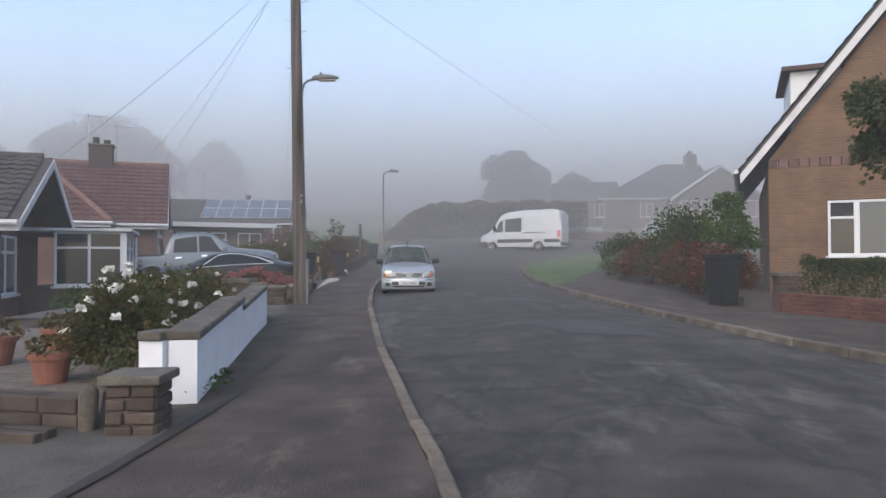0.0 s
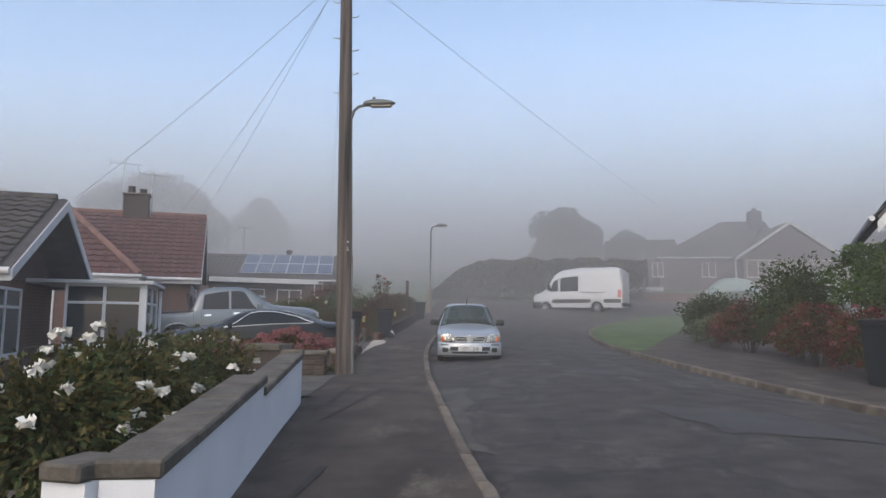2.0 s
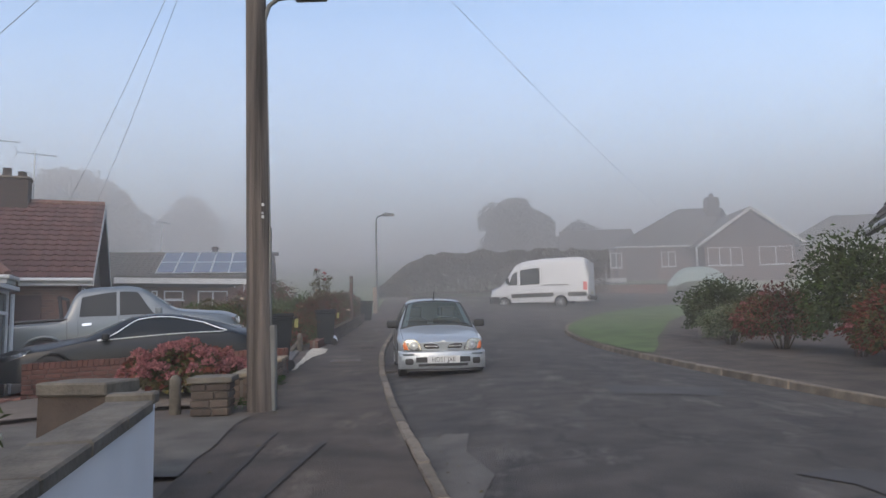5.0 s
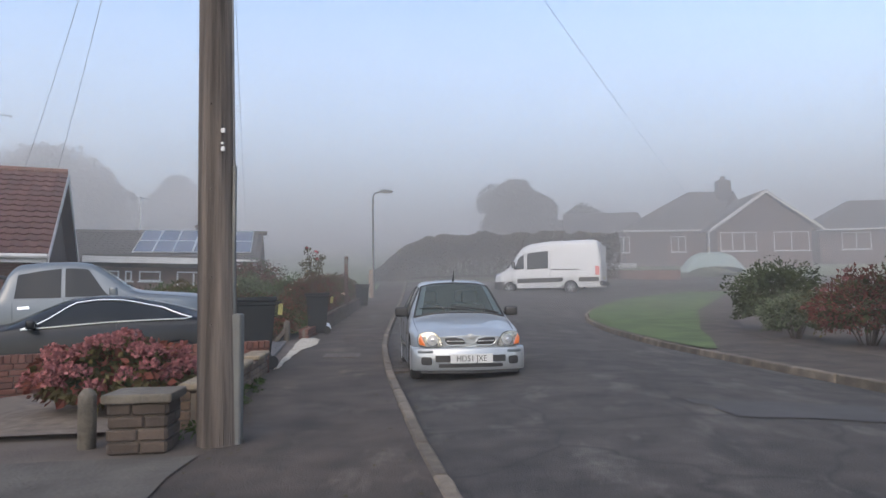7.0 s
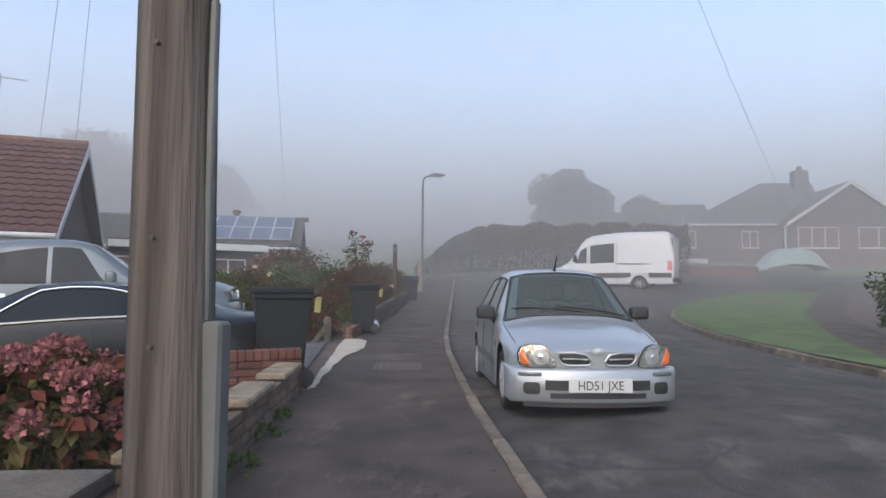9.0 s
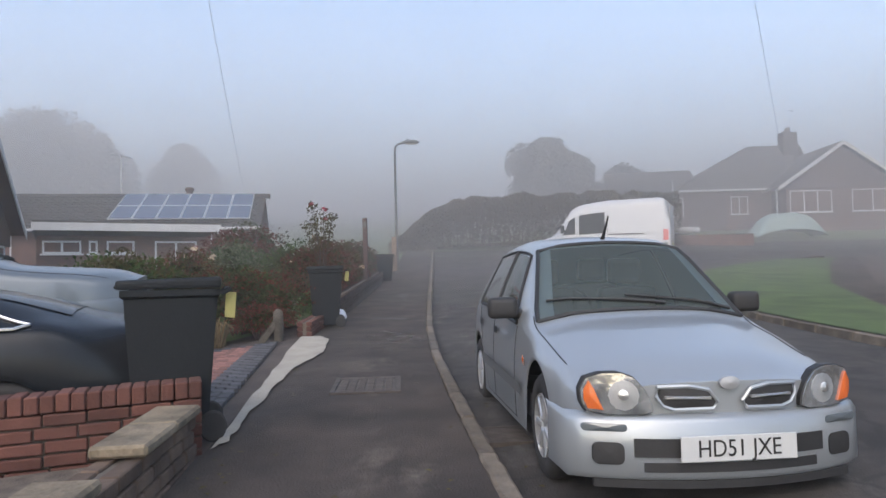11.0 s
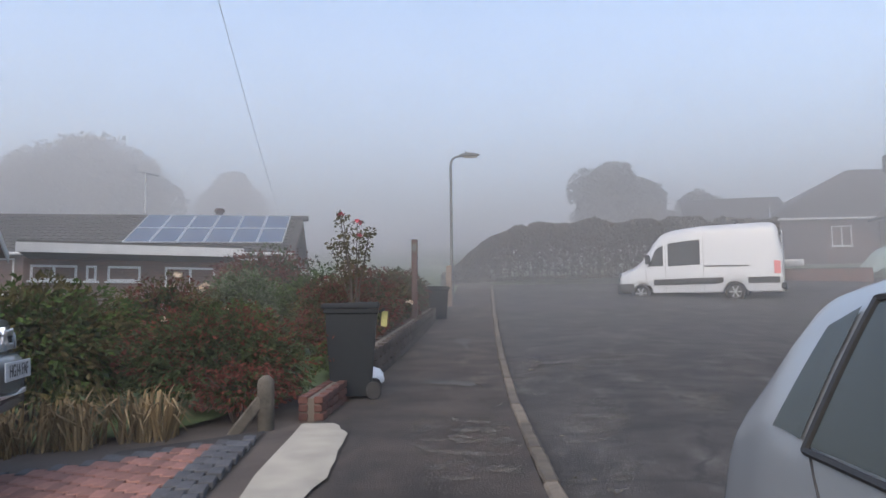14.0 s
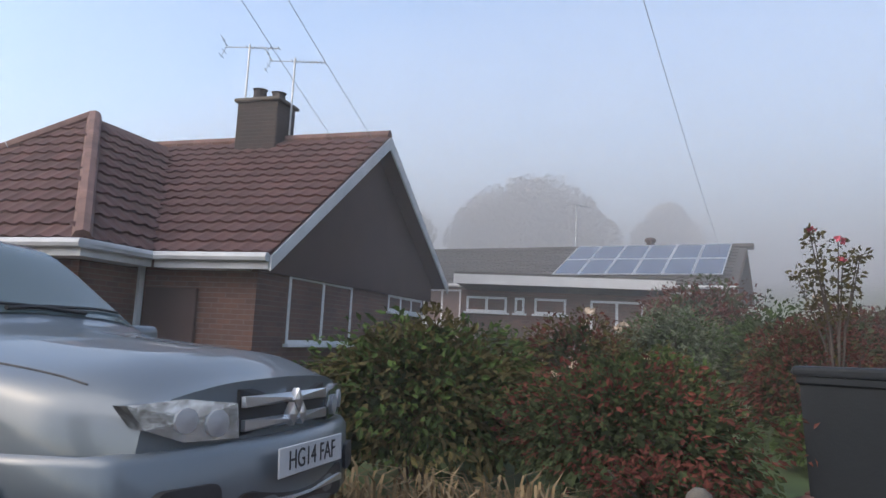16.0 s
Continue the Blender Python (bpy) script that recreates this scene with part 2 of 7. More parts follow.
FIELD = material("field_grass", (0.09, 0.12, 0.05), 0.95, vary=0.25, scale=0.05, fine=3, bump=0.3)
WHITE_RENDER = material("white_render", (0.6, 0.61, 0.64), 0.85, vary=0.07, scale=2.5, fine=60, bump=0.25)
COPING = material("coping_stone", (0.075, 0.064, 0.05), 0.95, vary=0.35, scale=5, fine=40, bump=0.6, tint=(0.145, 0.128, 0.104))
STONE = material("wall_stone", (0.056, 0.041, 0.032), 0.95, vary=0.3, scale=6, fine=50, bump=0.6, random=0.25)
MORTAR = material("mortar", (0.12, 0.1, 0.08), 0.95, vary=0.15, scale=5, fine=60, bump=0.5)
RED_BRICK = brick_material("red_brick", (0.18, 0.075, 0.055), (0.12, 0.055, 0.045), (0.18, 0.15, 0.135))
BROWN_BRICK = brick_material("brown_brick", (0.165, 0.078, 0.055), (0.105, 0.055, 0.045), (0.16, 0.135, 0.12))
SOOT_BRICK = brick_material("sooty_brick", (0.05, 0.034, 0.03), (0.035, 0.027, 0.025), (0.055, 0.048, 0.045))
BUFF_BRICK = brick_material("buff_brick", (0.175, 0.098, 0.053), (0.125, 0.073, 0.042), (0.18, 0.13, 0.088))
BAND_BRICK = material("band_brick", (0.115, 0.064, 0.054), 0.9, vary=0.3, scale=6, random=0.3)
UPVC = material("white_upvc", (0.62, 0.63, 0.64), 0.4, vary=0.04, scale=2, bump=0.03)
FASCIA = material("white_fascia_paint", (0.5, 0.5, 0.5), 0.6, vary=0.12, scale=3, bump=0.08)
GUTTER = material("grey_gutter", (0.42, 0.43, 0.44), 0.5, vary=0.15, scale=3, bump=0.05)
CLADDING = material("brown_cladding", (0.066, 0.039, 0.034), 0.8, vary=0.15, scale=2, fine=30, bump=0.2)
GREY_TILE = material("grey_roof_tile", (0.055, 0.05, 0.047), 0.9, vary=0.3, scale=3, fine=30, bump=0.4, random=0.2)
RED_TILE = material("red_roof_tile", (0.075, 0.034, 0.03), 0.9, vary=0.25, scale=2, fine=30, bump=0.4, random=0.18)
RED_TILES = material("red_roof_tiles_joined", (0.075, 0.034, 0.03), 0.9, vary=0.25, scale=2, fine=30, bump=0.4, random=0.18, island=True)
GREY_TILES = material("grey_roof_tiles_joined", (0.055, 0.05, 0.047), 0.9, vary=0.3, scale=3, fine=30, bump=0.4, random=0.2, island=True)
RIDGE_TILE = material("ridge_tile", (0.15, 0.085, 0.07), 0.9, vary=0.25, scale=4, bump=0.4, random=0.15)
WINDOW_GLASS = glass_material("window_glass", (0.035, 0.038, 0.042), 0.06)
CURTAIN_GLASS = glass_material("net_curtain_behind_glass", (0.09, 0.103, 0.108), 0.12)
CAR_GLASS = glass_material("car_glass", (0.14, 0.168, 0.162), 0.05, 0.36)
DARK_GLASS = glass_material("dark_car_glass", (0.014, 0.017, 0.02), 0.08)
DARK_GLASS.node_tree.nodes["Principled BSDF"].inputs["Specular IOR Level"].default_value = 0.2
SIDE_GLASS = glass_material("shaded_car_glass", (0.045, 0.055, 0.052), 0.06)
MIST_GLASS = glass_material("misted_car_glass", (0.09, 0.12, 0.12), 0.1)
SOLAR = material("solar_cell", (0.05, 0.07, 0.115), 0.25, vary=0.1, scale=2, bump=0.0, coat=0.3)
ALU = material("aluminium", (0.6, 0.61, 0.62), 0.4, 0.7, vary=0.08, scale=4, bump=0.05)
STEEL = material("galvanised_steel", (0.4, 0.41, 0.42), 0.5, 0.6, vary=0.15, scale=6, bump=0.1)
LAMP_GREY = material("lamp_grey", (0.11, 0.114, 0.112), 0.6, 0.1, vary=0.15, scale=5, bump=0.1)
OLD_WOOD = material("weathered_wood", (0.2, 0.155, 0.125), 0.95, vary=0.3, scale=4, fine=40, bump=0.6)
BIN_PLASTIC = material("bin_plastic", (0.012, 0.015, 0.018), 0.55, vary=0.15, scale=6, bump=0.1, spec=0.22)
BLACK_PLASTIC = material("black_plastic", (0.02, 0.02, 0.021), 0.6, vary=0.15, scale=8, bump=0.1)
RUBBER = material("tyre_rubber", (0.025, 0.024, 0.024), 0.85, vary=0.2, scale=20, bump=0.2)
SILVER = material("silver_car_paint", (0.33, 0.357, 0.378), 0.32, 0.4, vary=0.04, scale=1.5, fine=300, bump=0.0, coat=0.7)
BLUEGREY = material("grey_car_paint", (0.12, 0.142, 0.158), 0.42, 0.3, vary=0.05, scale=1.5, fine=300, bump=0.0, coat=0.7)
BLACKBLUE = material("dark_car_paint", (0.009, 0.011, 0.014), 0.26, 0.0, vary=0.08, scale=1.5, fine=300, bump=0.0, coat=0.05, spec=0.28)
VANWHITE = material("white_van_paint", (0.44, 0.455, 0.475), 0.35, 0.0, vary=0.05, scale=1.2, fine=80, bump=0.0, coat=0.5)
CHROME = material("chrome", (0.8, 0.81, 0.82), 0.28, 0.9, vary=0.03, scale=4, bump=0.0)
LAMP_CLEAR = material("headlamp", (0.62, 0.65, 0.67), 0.16, 0.85, vary=0.5, scale=13, fine=30, bump=0.12, coat=1.0)
LAMP_AMBER = material("amber_lamp", (0.6, 0.13, 0.03), 0.15, 0.0, vary=0.1, scale=20, bump=0.05, coat=0.8)
LAMP_RED = material("red_lamp", (0.4, 0.02, 0.025), 0.15, 0.0, vary=0.15, scale=20, bump=0.05, coat=0.8)
PLATE = material("number_plate", (0.5, 0.51, 0.51), 0.4, vary=0.04, scale=5, bump=0.0)
PLATE_INK = material("plate_ink", (0.015, 0.015, 0.015), 0.5, vary=0.05, bump=0.0)
SEAT = material("car_seat_fabric", (0.05, 0.052, 0.055), 0.9, vary=0.15, scale=10, bump=0.2)
TERRACOTTA = material("terracotta", (0.21, 0.08, 0.052), 0.85, vary=0.2, scale=5, bump=0.2)
BARK = material("bark", (0.06, 0.047, 0.038), 0.95, vary=0.3, scale=8, fine=50, bump=0.7)
PAVER = material("block_paver", (0.24, 0.115, 0.09), 0.9, vary=0.25, scale=6, fine=60, bump=0.4, random=0.3)
DARK_PAVER = material("charcoal_block_paver", (0.075, 0.075, 0.08), 0.9, vary=0.25, scale=6, fine=60, bump=0.4, random=0.2)
IRON = material("cast_iron", (0.09, 0.075, 0.065), 0.8, 0.3, vary=0.3, scale=10, bump=0.4)
TARP = material("green_tarpaulin", (0.27, 0.34, 0.32), 0.7, vary=0.12, scale=3, fine=20, bump=0.3)
YELLOW = material("yellow_tag", (0.36, 0.34, 0.13), 0.7, vary=0.1, scale=6, bump=0.05)
WHITE_BAG = material("white_plastic_bag", (0.62, 0.63, 0.65), 0.5, vary=0.12, scale=12, bump=0.3)
CABLE = material("cable_grey", (0.16, 0.16, 0.165), 0.7, vary=0.1, bump=0.0)


def leaf(name, colour, tint, random=0.35):
    m = material(name, colour, 0.9, vary=0.25, scale=1.2, fine=12, bump=0.0, tint=tint, random=random, island=True, spec=0.1)
    return m


LEAF_GREEN = leaf("leaves_green", (0.036, 0.066, 0.016), (0.072, 0.11, 0.03))
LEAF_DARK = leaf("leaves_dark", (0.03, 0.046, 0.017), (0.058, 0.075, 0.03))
LEAF_OLIVE = leaf("leaves_olive", (0.058, 0.052, 0.02), (0.105, 0.088, 0.035))
LEAF_RED = leaf("leaves_red", (0.085, 0.02, 0.017), (0.15, 0.052, 0.036))
LEAF_SAGE = leaf("leaves_sage", (0.11, 0.14, 0.085), (0.18, 0.2, 0.13))
LEAF_FAR = leaf("leaves_far_wood", (0.032, 0.042, 0.018), (0.05, 0.056, 0.026), 0.08)
LEAF_BRUSH = leaf("leaves_far_hedge", (0.085, 0.074, 0.048), (0.12, 0.1, 0.068), 0.1)
LEAF_STRAW = leaf("leaves_straw", (0.2, 0.14, 0.075), (0.3, 0.22, 0.12))
PETAL_WHITE = leaf("petals_white", (0.75, 0.73, 0.66), (0.82, 0.8, 0.74), 0.1)
PETAL_PINK = leaf("petals_dusty_pink", (0.2, 0.062, 0.072), (0.36, 0.15, 0.15), 0.45)
PETAL_ROSE = leaf("petals_rose", (0.55, 0.08, 0.13), (0.6, 0.14, 0.18), 0.2)
PETAL_CREAM = leaf("petals_cream", (0.6, 0.45, 0.33), (0.66, 0.55, 0.42), 0.2)

# fog: one even body of mist over the whole place
fog_mat = bpy.data.materials.new("mist")
fog_mat.use_nodes = True
fog_mat.node_tree.nodes.clear()
vs = fog_mat.node_tree.nodes.new("ShaderNodeVolumeScatter")
vs.inputs["Color"].default_value = (0.998, 0.995, 0.99, 1)
vs.inputs["Density"].default_value = 0.0036
vs.inputs["Anisotropy"].default_value = 0.0
fo = fog_mat.node_tree.nodes.new("ShaderNodeOutputMaterial")
fog_mat.node_tree.links.new(vs.outputs[0], fo.inputs["Volume"])
fog = part("mist", box((-150, -60, -6), (150, 190, 18)), fog_mat)
tagged(fog, "thin grey morning mist over the whole street", "mist", kind="stuff")
bank_mat = fog_mat.copy()
for nd in bank_mat.node_tree.nodes:
    if nd.type == "VOLUME_SCATTER":
        nd.inputs["Density"].default_value = 0.0225
mid_mat = bank_mat.copy()
for nd in mid_mat.node_tree.nodes:
    if nd.type == "VOLUME_SCATTER":
        nd.inputs["Density"].default_value = 0.0098
middle = part("mist_bank", box((-149.5, 29, -5.8), (149.5, 189.5, 18.7)), mid_mat)
tagged(middle, "thicker grey mist beyond the parked cars", "mist", kind="stuff")
bank = part("mist_bank", box((-149, 47, -5.5), (149, 189, 19.5)), bank_mat)
tagged(bank, "denser bank of grey mist over the far field", "mist", kind="stuff")

# ---------------------------------------------------------------- ground, road, pavements
def sheet(name, xs, ys, height, material, label, category="ground"):
    verts = [(x, y, height(x, y)) for y in ys for x in xs]
    w = len(xs)
    faces = [(j * w + i, j * w + i + 1, (j + 1) * w + i + 1, (j + 1) * w + i) for j in range(len(ys) - 1) for i in range(w - 1)]
    ob = part(name, mesh_from(name, verts, faces, material, True), None)
    return tagged(ob, label, category, kind="structure")


GX = [-600, -300, -150, -90, -60, -45] + list(np.arange(-36, 36.1, 1.5)) + [45, 60, 90, 150, 300, 600]
GY = [-400, -200, -100, -60, -40] + list(np.arange(-30, 90.1, 1.5)) + [100, 120, 150, 190, 210, 400, 800]
sheet("ground", GX, GY, lambda x, y: land(x, y) - 0.17, FIELD, "misty green field and garden ground")

# the west kerb line and the east kerb line, as x over y
WEST = [(-30, 4.0), (-10, 3.2), (3.4, 2.2), (5.1, 1.83), (6.5, 1.55), (8.7, 1.12), (12.2, 0.52), (14.8, 0.1), (17, -0.2), (18.7, -0.42),
        (20.8, -0.66), (23.6, -0.93), (26.4, -1.12), (30.4, -1.3), (36.8, -1.52), (44, -1.75), (50, -1.95)]
EAST = [(-30, 12.5), (-10, 9.6), (4, 7.6), (7.9, 6.84), (9.3, 6.42), (12.1, 5.85), (16.2, 5.22), (19.7, 4.83), (23.8, 4.48), (27.3, 4.36),
        (30.4, 4.48), (32.5, 4.85), (34.3, 5.4), (36.5, 6.35), (38.6, 7.5), (40.2, 8.9), (41.6, 10.6), (43, 13), (44, 16), (44.8, 22), (45.4, 40)]
wy, wx = zip(*WEST)
ey, ex = zip(*EAST)


def west(y):
    return float(np.interp(y, wy, wx))


def east(y):
    return float(np.interp(y, ey, ex))


def ribbon(name, ys, left, right, height, material, label, category, n=8):
    verts, faces = [], []
    for y in ys:
        a, b = left(y), right(y)
        verts += [(a + (b - a) * k / n, y, height(a + (b - a) * k / n, y)) for k in range(n + 1)]
    w = n + 1
    for j in range(len(ys) - 1):
        faces += [(j * w + k, j * w + k + 1, (j + 1) * w + k + 1, (j + 1) * w + k) for k in range(n)]
    ob = part(name, mesh_from(name, verts, faces, material, True), None)
    return tagged(ob, label, category, kind="structure")


def road_z(x, y):
    a, b = west(y), min(east(y), west(y) + 9)
    f = min(max((x - a) / max(b - a, 1), 0), 1)
    return rise(y) - 0.1 + 0.1 * (1 - (2 * f - 1) ** 2) * (1 if y < 40 else max(0, 1 - (y - 40) / 10))


YS = list(np.arange(-30, 51.6, 0.75))
ribbon("road", YS, lambda y: west(y) + 0.0, lambda y: east(y), road_z, ASPHALT, "worn grey asphalt road with patches", "road", 14)
ribbon("road_bend", list(np.arange(44.9, 52, 0.7)), lambda y: 5.0, lambda y: 60.0, lambda x, y: rise(y) - 0.096, ASPHALT,
       "grey asphalt side road fading into mist", "road", 20)


def back(y):
    """Back edge of the west pavement."""
    return float(np.interp(y, [-30, 3, 5.4, 8, 11.1, 13.4, 16, 19.4, 21, 25, 30, 42, 51], [1.5, 0.15, -0.2, -0.5, -1.08, -1.45, -1.75, -2.2, -2.4, -2.85, -2.9, -3.2, -3.5]))


ribbon("pavement", YS, lambda y: back(y) - 0.02, lambda y: west(y) - 0.12, lambda x, y: rise(y), PAVING, "brown-grey tarmac pavement beside the road", "pavement", 6)
ribbon("garden_ground", list(np.arange(-30, 41, 0.75)), lambda y: -30.0, lambda y: back(y) - 0.02, lambda x, y: land(x, y) - 0.02, SOIL,
       "bare brown garden soil behind the walls", "ground", 18)


def eback(y):
    """Back edge of the tarmac east of the road."""
    return float(np.interp(y, [-30, 4, 8, 13, 17, 20, 24, 26, 33, 40, 43], [16, 11.2, 9.7, 7.9, 7.35, 6.9, 6.9, 7.4, 9.9, 13.6, 15]))


ribbon("pavement_east", list(np.arange(-30, 43.5, 0.75)), lambda y: east(y) + 0.12, lambda y: max(eback(y), east(y) + 1.2), lambda x, y: rise(y),
       PAVING, "dark tarmac footpath behind the kerb", "pavement", 6)


def verge_in(y):
    return float(np.interp(y, [21.5, 24, 26.2, 33.3, 40.3, 42.4], [4.9, 5.75, 6.35, 8.9, 12.6, 14]))


ribbon("grass_verge", list(np.arange(21.7, 42.2, 0.5)), lambda y: east(y) + 0.13, lambda y: max(verge_in(y), east(y) + 0.2), lambda x, y: rise(y) + 0.025,
       GRASS, "short green grass verge between kerb and footpath", "grass", 8)
ribbon("east_garden", list(np.arange(-30, 44, 1.0)), lambda y: max(eback(y), east(y) + 1.2), lambda y: 34.0, lambda x, y: rise(y) - 0.012, SOIL,
       "dark garden soil behind the footpath", "ground", 14)


def kerb_line(line, side, y0, y1, name, label):
    """Kerb stones one after another along an edge of the road."""
    root = thing(name, Matrix(), label, "kerb", kind="structure")
    rest, count, y = [], 0, y0
    meshes = []
    for k in range(6):
        stone = box((-0.052, 0, -0.24), (0.052, 0.893, 0.012), 0.016)
        bmesh.ops.subdivide_edges(stone, edges=[e for e in stone.edges if e.calc_length() > 0.5], cuts=7)
        for v in stone.verts:
            if v.co.z > -0.05:
                v.co.x += 0.013 * noise.noise(Vector((k * 7.0, v.co.y * 6, v.co.x * 3)))
                v.co.z += 0.01 * noise.noise(Vector((v.co.y * 7, k * 5.0, v.co.x * 12)))
        me = bpy.data.meshes.new("kerb_stone")
        stone.to_mesh(me)
        stone.free()
        me.materials.append(KERB)
        meshes.append(me)
    while y < y1:
        x = line(y)
        slope = (line(y + 0.5) - line(y - 0.5))
        step = 0.9 / math.sqrt(1 + slope * slope)
        a, b = Vector((line(y), y, rise(y))), Vector((line(y + step), y + step, rise(y + step)))
        d = (b - a).normalized()
        rz = math.atan2(-d.x, d.y)
        o = new("kerb_stone", random.choice(meshes))
        o.parent = root
        jig = random.uniform(-0.006, 0.006)
        o.matrix_local = Matrix.Translation(a + Vector((side * -0.06 + jig, 0, random.uniform(-0.004, 0.004)))) @ Euler((math.asin(d.z), 0, rz)).to_matrix().to_4x4()
        y += step
    return root


kerb_line(west, 1, -4, 50, "kerb_west", "weathered concrete kerb stones along the pavement")
kerb_line(east, -1, -4, 43.2, "kerb_east", "weathered concrete kerb stones along the bend")


# ---------------------------------------------------------------- houses
def frame_window(parent, x0, x1, z0, z1, face, panes=1, top=0.0, axis="y", glass=None, out=-1, name="window"):
    """A white framed window lying in a wall whose outside is the plane axis = face; out: the way that it faces."""
    glass = glass or WINDOW_GLASS
    def bx(a0, a1, b0, b1, d0, d1, bev=0.006):
        lo, hi = min(d0, d1), max(d0, d1)
        return box((a0, lo, b0), (a1, hi, b1), bev) if axis == "y" else box((lo, a0, b0), (hi, a1, b1), bev)
    f = 0.06
    win = part(name, bx(x0, x1, z0, z0 + f, face + out * 0.02, face - out * 0.06), UPVC, parent)
    part("frame", merge(bx(x0, x1, z1 - f, z1, face + out * 0.02, face - out * 0.06), bx(x0, x0 + f, z0 + f, z1 - f, face + out * 0.02, face - out * 0.06),
                        bx(x1 - f, x1, z0 + f, z1 - f, face + out * 0.02, face - out * 0.06)), UPVC, win)
    w = (x1 - x0 - 2 * f) / panes
    for k in range(1, panes):
        part("mullion", bx(x0 + f + w * k - 0.035, x0 + f + w * k + 0.035, z0 + f, z1 - f, face + out * 0.018, face - out * 0.05), UPVC, win)
    if top:
        part("transom", bx(x0 + f, x1 - f, z1 - top - 0.03, z1 - top + 0.03, face + out * 0.019, face - out * 0.05), UPVC, win)
    for k in range(panes):
        part("pane", bx(x0 + f + w * k, x0 + f + w * (k + 1), z0 + f, z1 - f, face - out * 0.012, face - out * 0.022, 0), glass, win)
    part("sill", bx(x0 - 0.06, x1 + 0.06, z0 - 0.05, z0, face + out * 0.09, face - out * 0.02), UPVC, win)
    return win


def slab(corners, thick):
    """A slab of that thickness under four corners."""
    bm = bmesh.new()
    a = [Vector(c) for c in corners]
    nrm = (a[1] - a[0]).cross(a[2] - a[0]).normalized()
    if nrm.z < 0:
        nrm = -nrm
    up = [bm.verts.new(c) for c in a]
    dn = [bm.verts.new(c - nrm * thick) for c in a]
    bm.faces.new(up)
    bm.faces.new(dn[::-1])
    n = len(a)
    for i in range(n):
        bm.faces.new((up[(i + 1) % n], up[i], dn[i], dn[(i + 1) % n]))
    bmesh.ops.recalc_face_normals(bm, faces=bm.faces)
    return bm


TILE_CACHE = {}


def tile_mesh(w, h, material, key):
    if key not in TILE_CACHE:
        # a rolled interlocking tile
        prof = [(0, 0.012), (0.18, 0.03), (0.36, 0.034), (0.54, 0.016), (0.72, 0.008), (1.0, 0.01)]
        verts, faces = [], []
        for a, z in prof:
            verts += [(a * w, 0, z * 1.3 + 0.036), (a * w, h * 1.08, z), (a * w, 0, z * 1.3 - 0.006)]
        for i in range(len(prof) - 1):
            o, p = i * 3, i * 3 + 3
            faces += [(o, p, p + 1, o + 1), (o + 2, p + 2, p, o)]
        me = mesh_from("roof_tile", verts, faces, material)
        TILE_CACHE[key] = (me, verts, faces)
    return TILE_CACHE[key]


def tiled(parent, corner, along, up, clip, one, joined, w=0.3, h=0.32, singles=0):
    """Courses of tiles on a slope. corner: lower start; along, up: edge vectors; clip(a, b): whether a tile at a, b metres is on the slope."""
    la, lu = along.length, up.length
    a, u = along.normalized(), up.normalized()
    n = a.cross(u)
    if n.z < 0:
        n = -n
    me, tv, tf = tile_mesh(w, h, one, (one.name, w, h))
    tv = np.array(tv)
    R = np.array([a, u, n]).T
    verts, faces, done = [], [], 0
    for j in range(int(lu / h)):
        for i in range(int(la / w)):
            s, t = i * w, j * h
            if not clip(s + w / 2, t + h / 2):
                continue
            o = np.array(corner) + np.array(a) * s + np.array(u) * t + np.array(n) * (0.004 + random.uniform(0, 0.004))
            if done < singles:
                ob = new("roof_tile", me)
                ob.parent = parent
                ob.matrix_local = Matrix.Translation(o) @ Matrix(R.tolist()).to_4x4()
                done += 1
            else:
                base = len(verts)
                verts += (tv @ R.T + o).tolist()
                faces += [tuple(base + k for k in f) for f in tf]
    if verts:
        ob = part("roof_tiles", mesh_from("roof_tiles", verts, faces, joined), None, parent)
        ob["kind"] = "stuff"


def gabled_roof(house, x0, x1, y0, y1, eave, ridge, one, joined, name="roof", singles=0, front=None, ym=None):
    """A roof with its ridge along local x; y0 is the front eave. Slabs, tiles, ridge tiles, white bargeboards at x1."""
    ym = (y0 + y1) / 2 if ym is None else ym
    low = eave if front is None else front
    roof = part(name, merge(slab([(x0, y0, low), (x1, y0, low), (x1, ym, ridge), (x0, ym, ridge)], 0.12),
                            slab([(x0, y1, eave), (x1, y1, eave), (x1, ym, ridge), (x0, ym, ridge)], 0.12)), joined, house)
    tiled(roof, (x0, y0, low), Vector((x1 - x0, 0, 0)), Vector((0, ym - y0, ridge - low)), lambda s, t: True, one, joined, singles=singles)
    tiled(roof, (x1, y1, eave), Vector((x0 - x1, 0, 0)), Vector((0, ym - y1, ridge - eave)), lambda s, t: True, one, joined)
    k = x0
    while k < x1 - 0.2:
        rt = part("ridge_tile", tube([(k, ym, ridge + 0.01), (k + 0.44, ym, ridge + 0.015)], 0.11, 8), RIDGE_TILE if one is RED_TILE else one, roof)
        k += 0.45
    return roof


def barge(house, x, y0, y1, eave, ridge, depth=0.2, out=1, mat=None, front=None, ym=None):
    ym = (y0 + y1) / 2 if ym is None else ym
    for a, foot in ((y0, eave if front is None else front), (y1, eave)):
        pts = [(a, foot - 0.02), (ym, ridge - 0.02), (ym, ridge - depth * 1.2), (a, foot - depth)]
        part("bargeboard", prism(pts, (x, x + out * 0.03), "x"), mat or FASCIA, house)


# --- bungalow with grey tiles and a bay window (first on the west side)
# local x runs along the ridge towards the street, local y along the gable
def house_matrix(p, turn):
    return Matrix.Translation(p) @ Matrix.Rotation(radians(turn), 4, "Z")


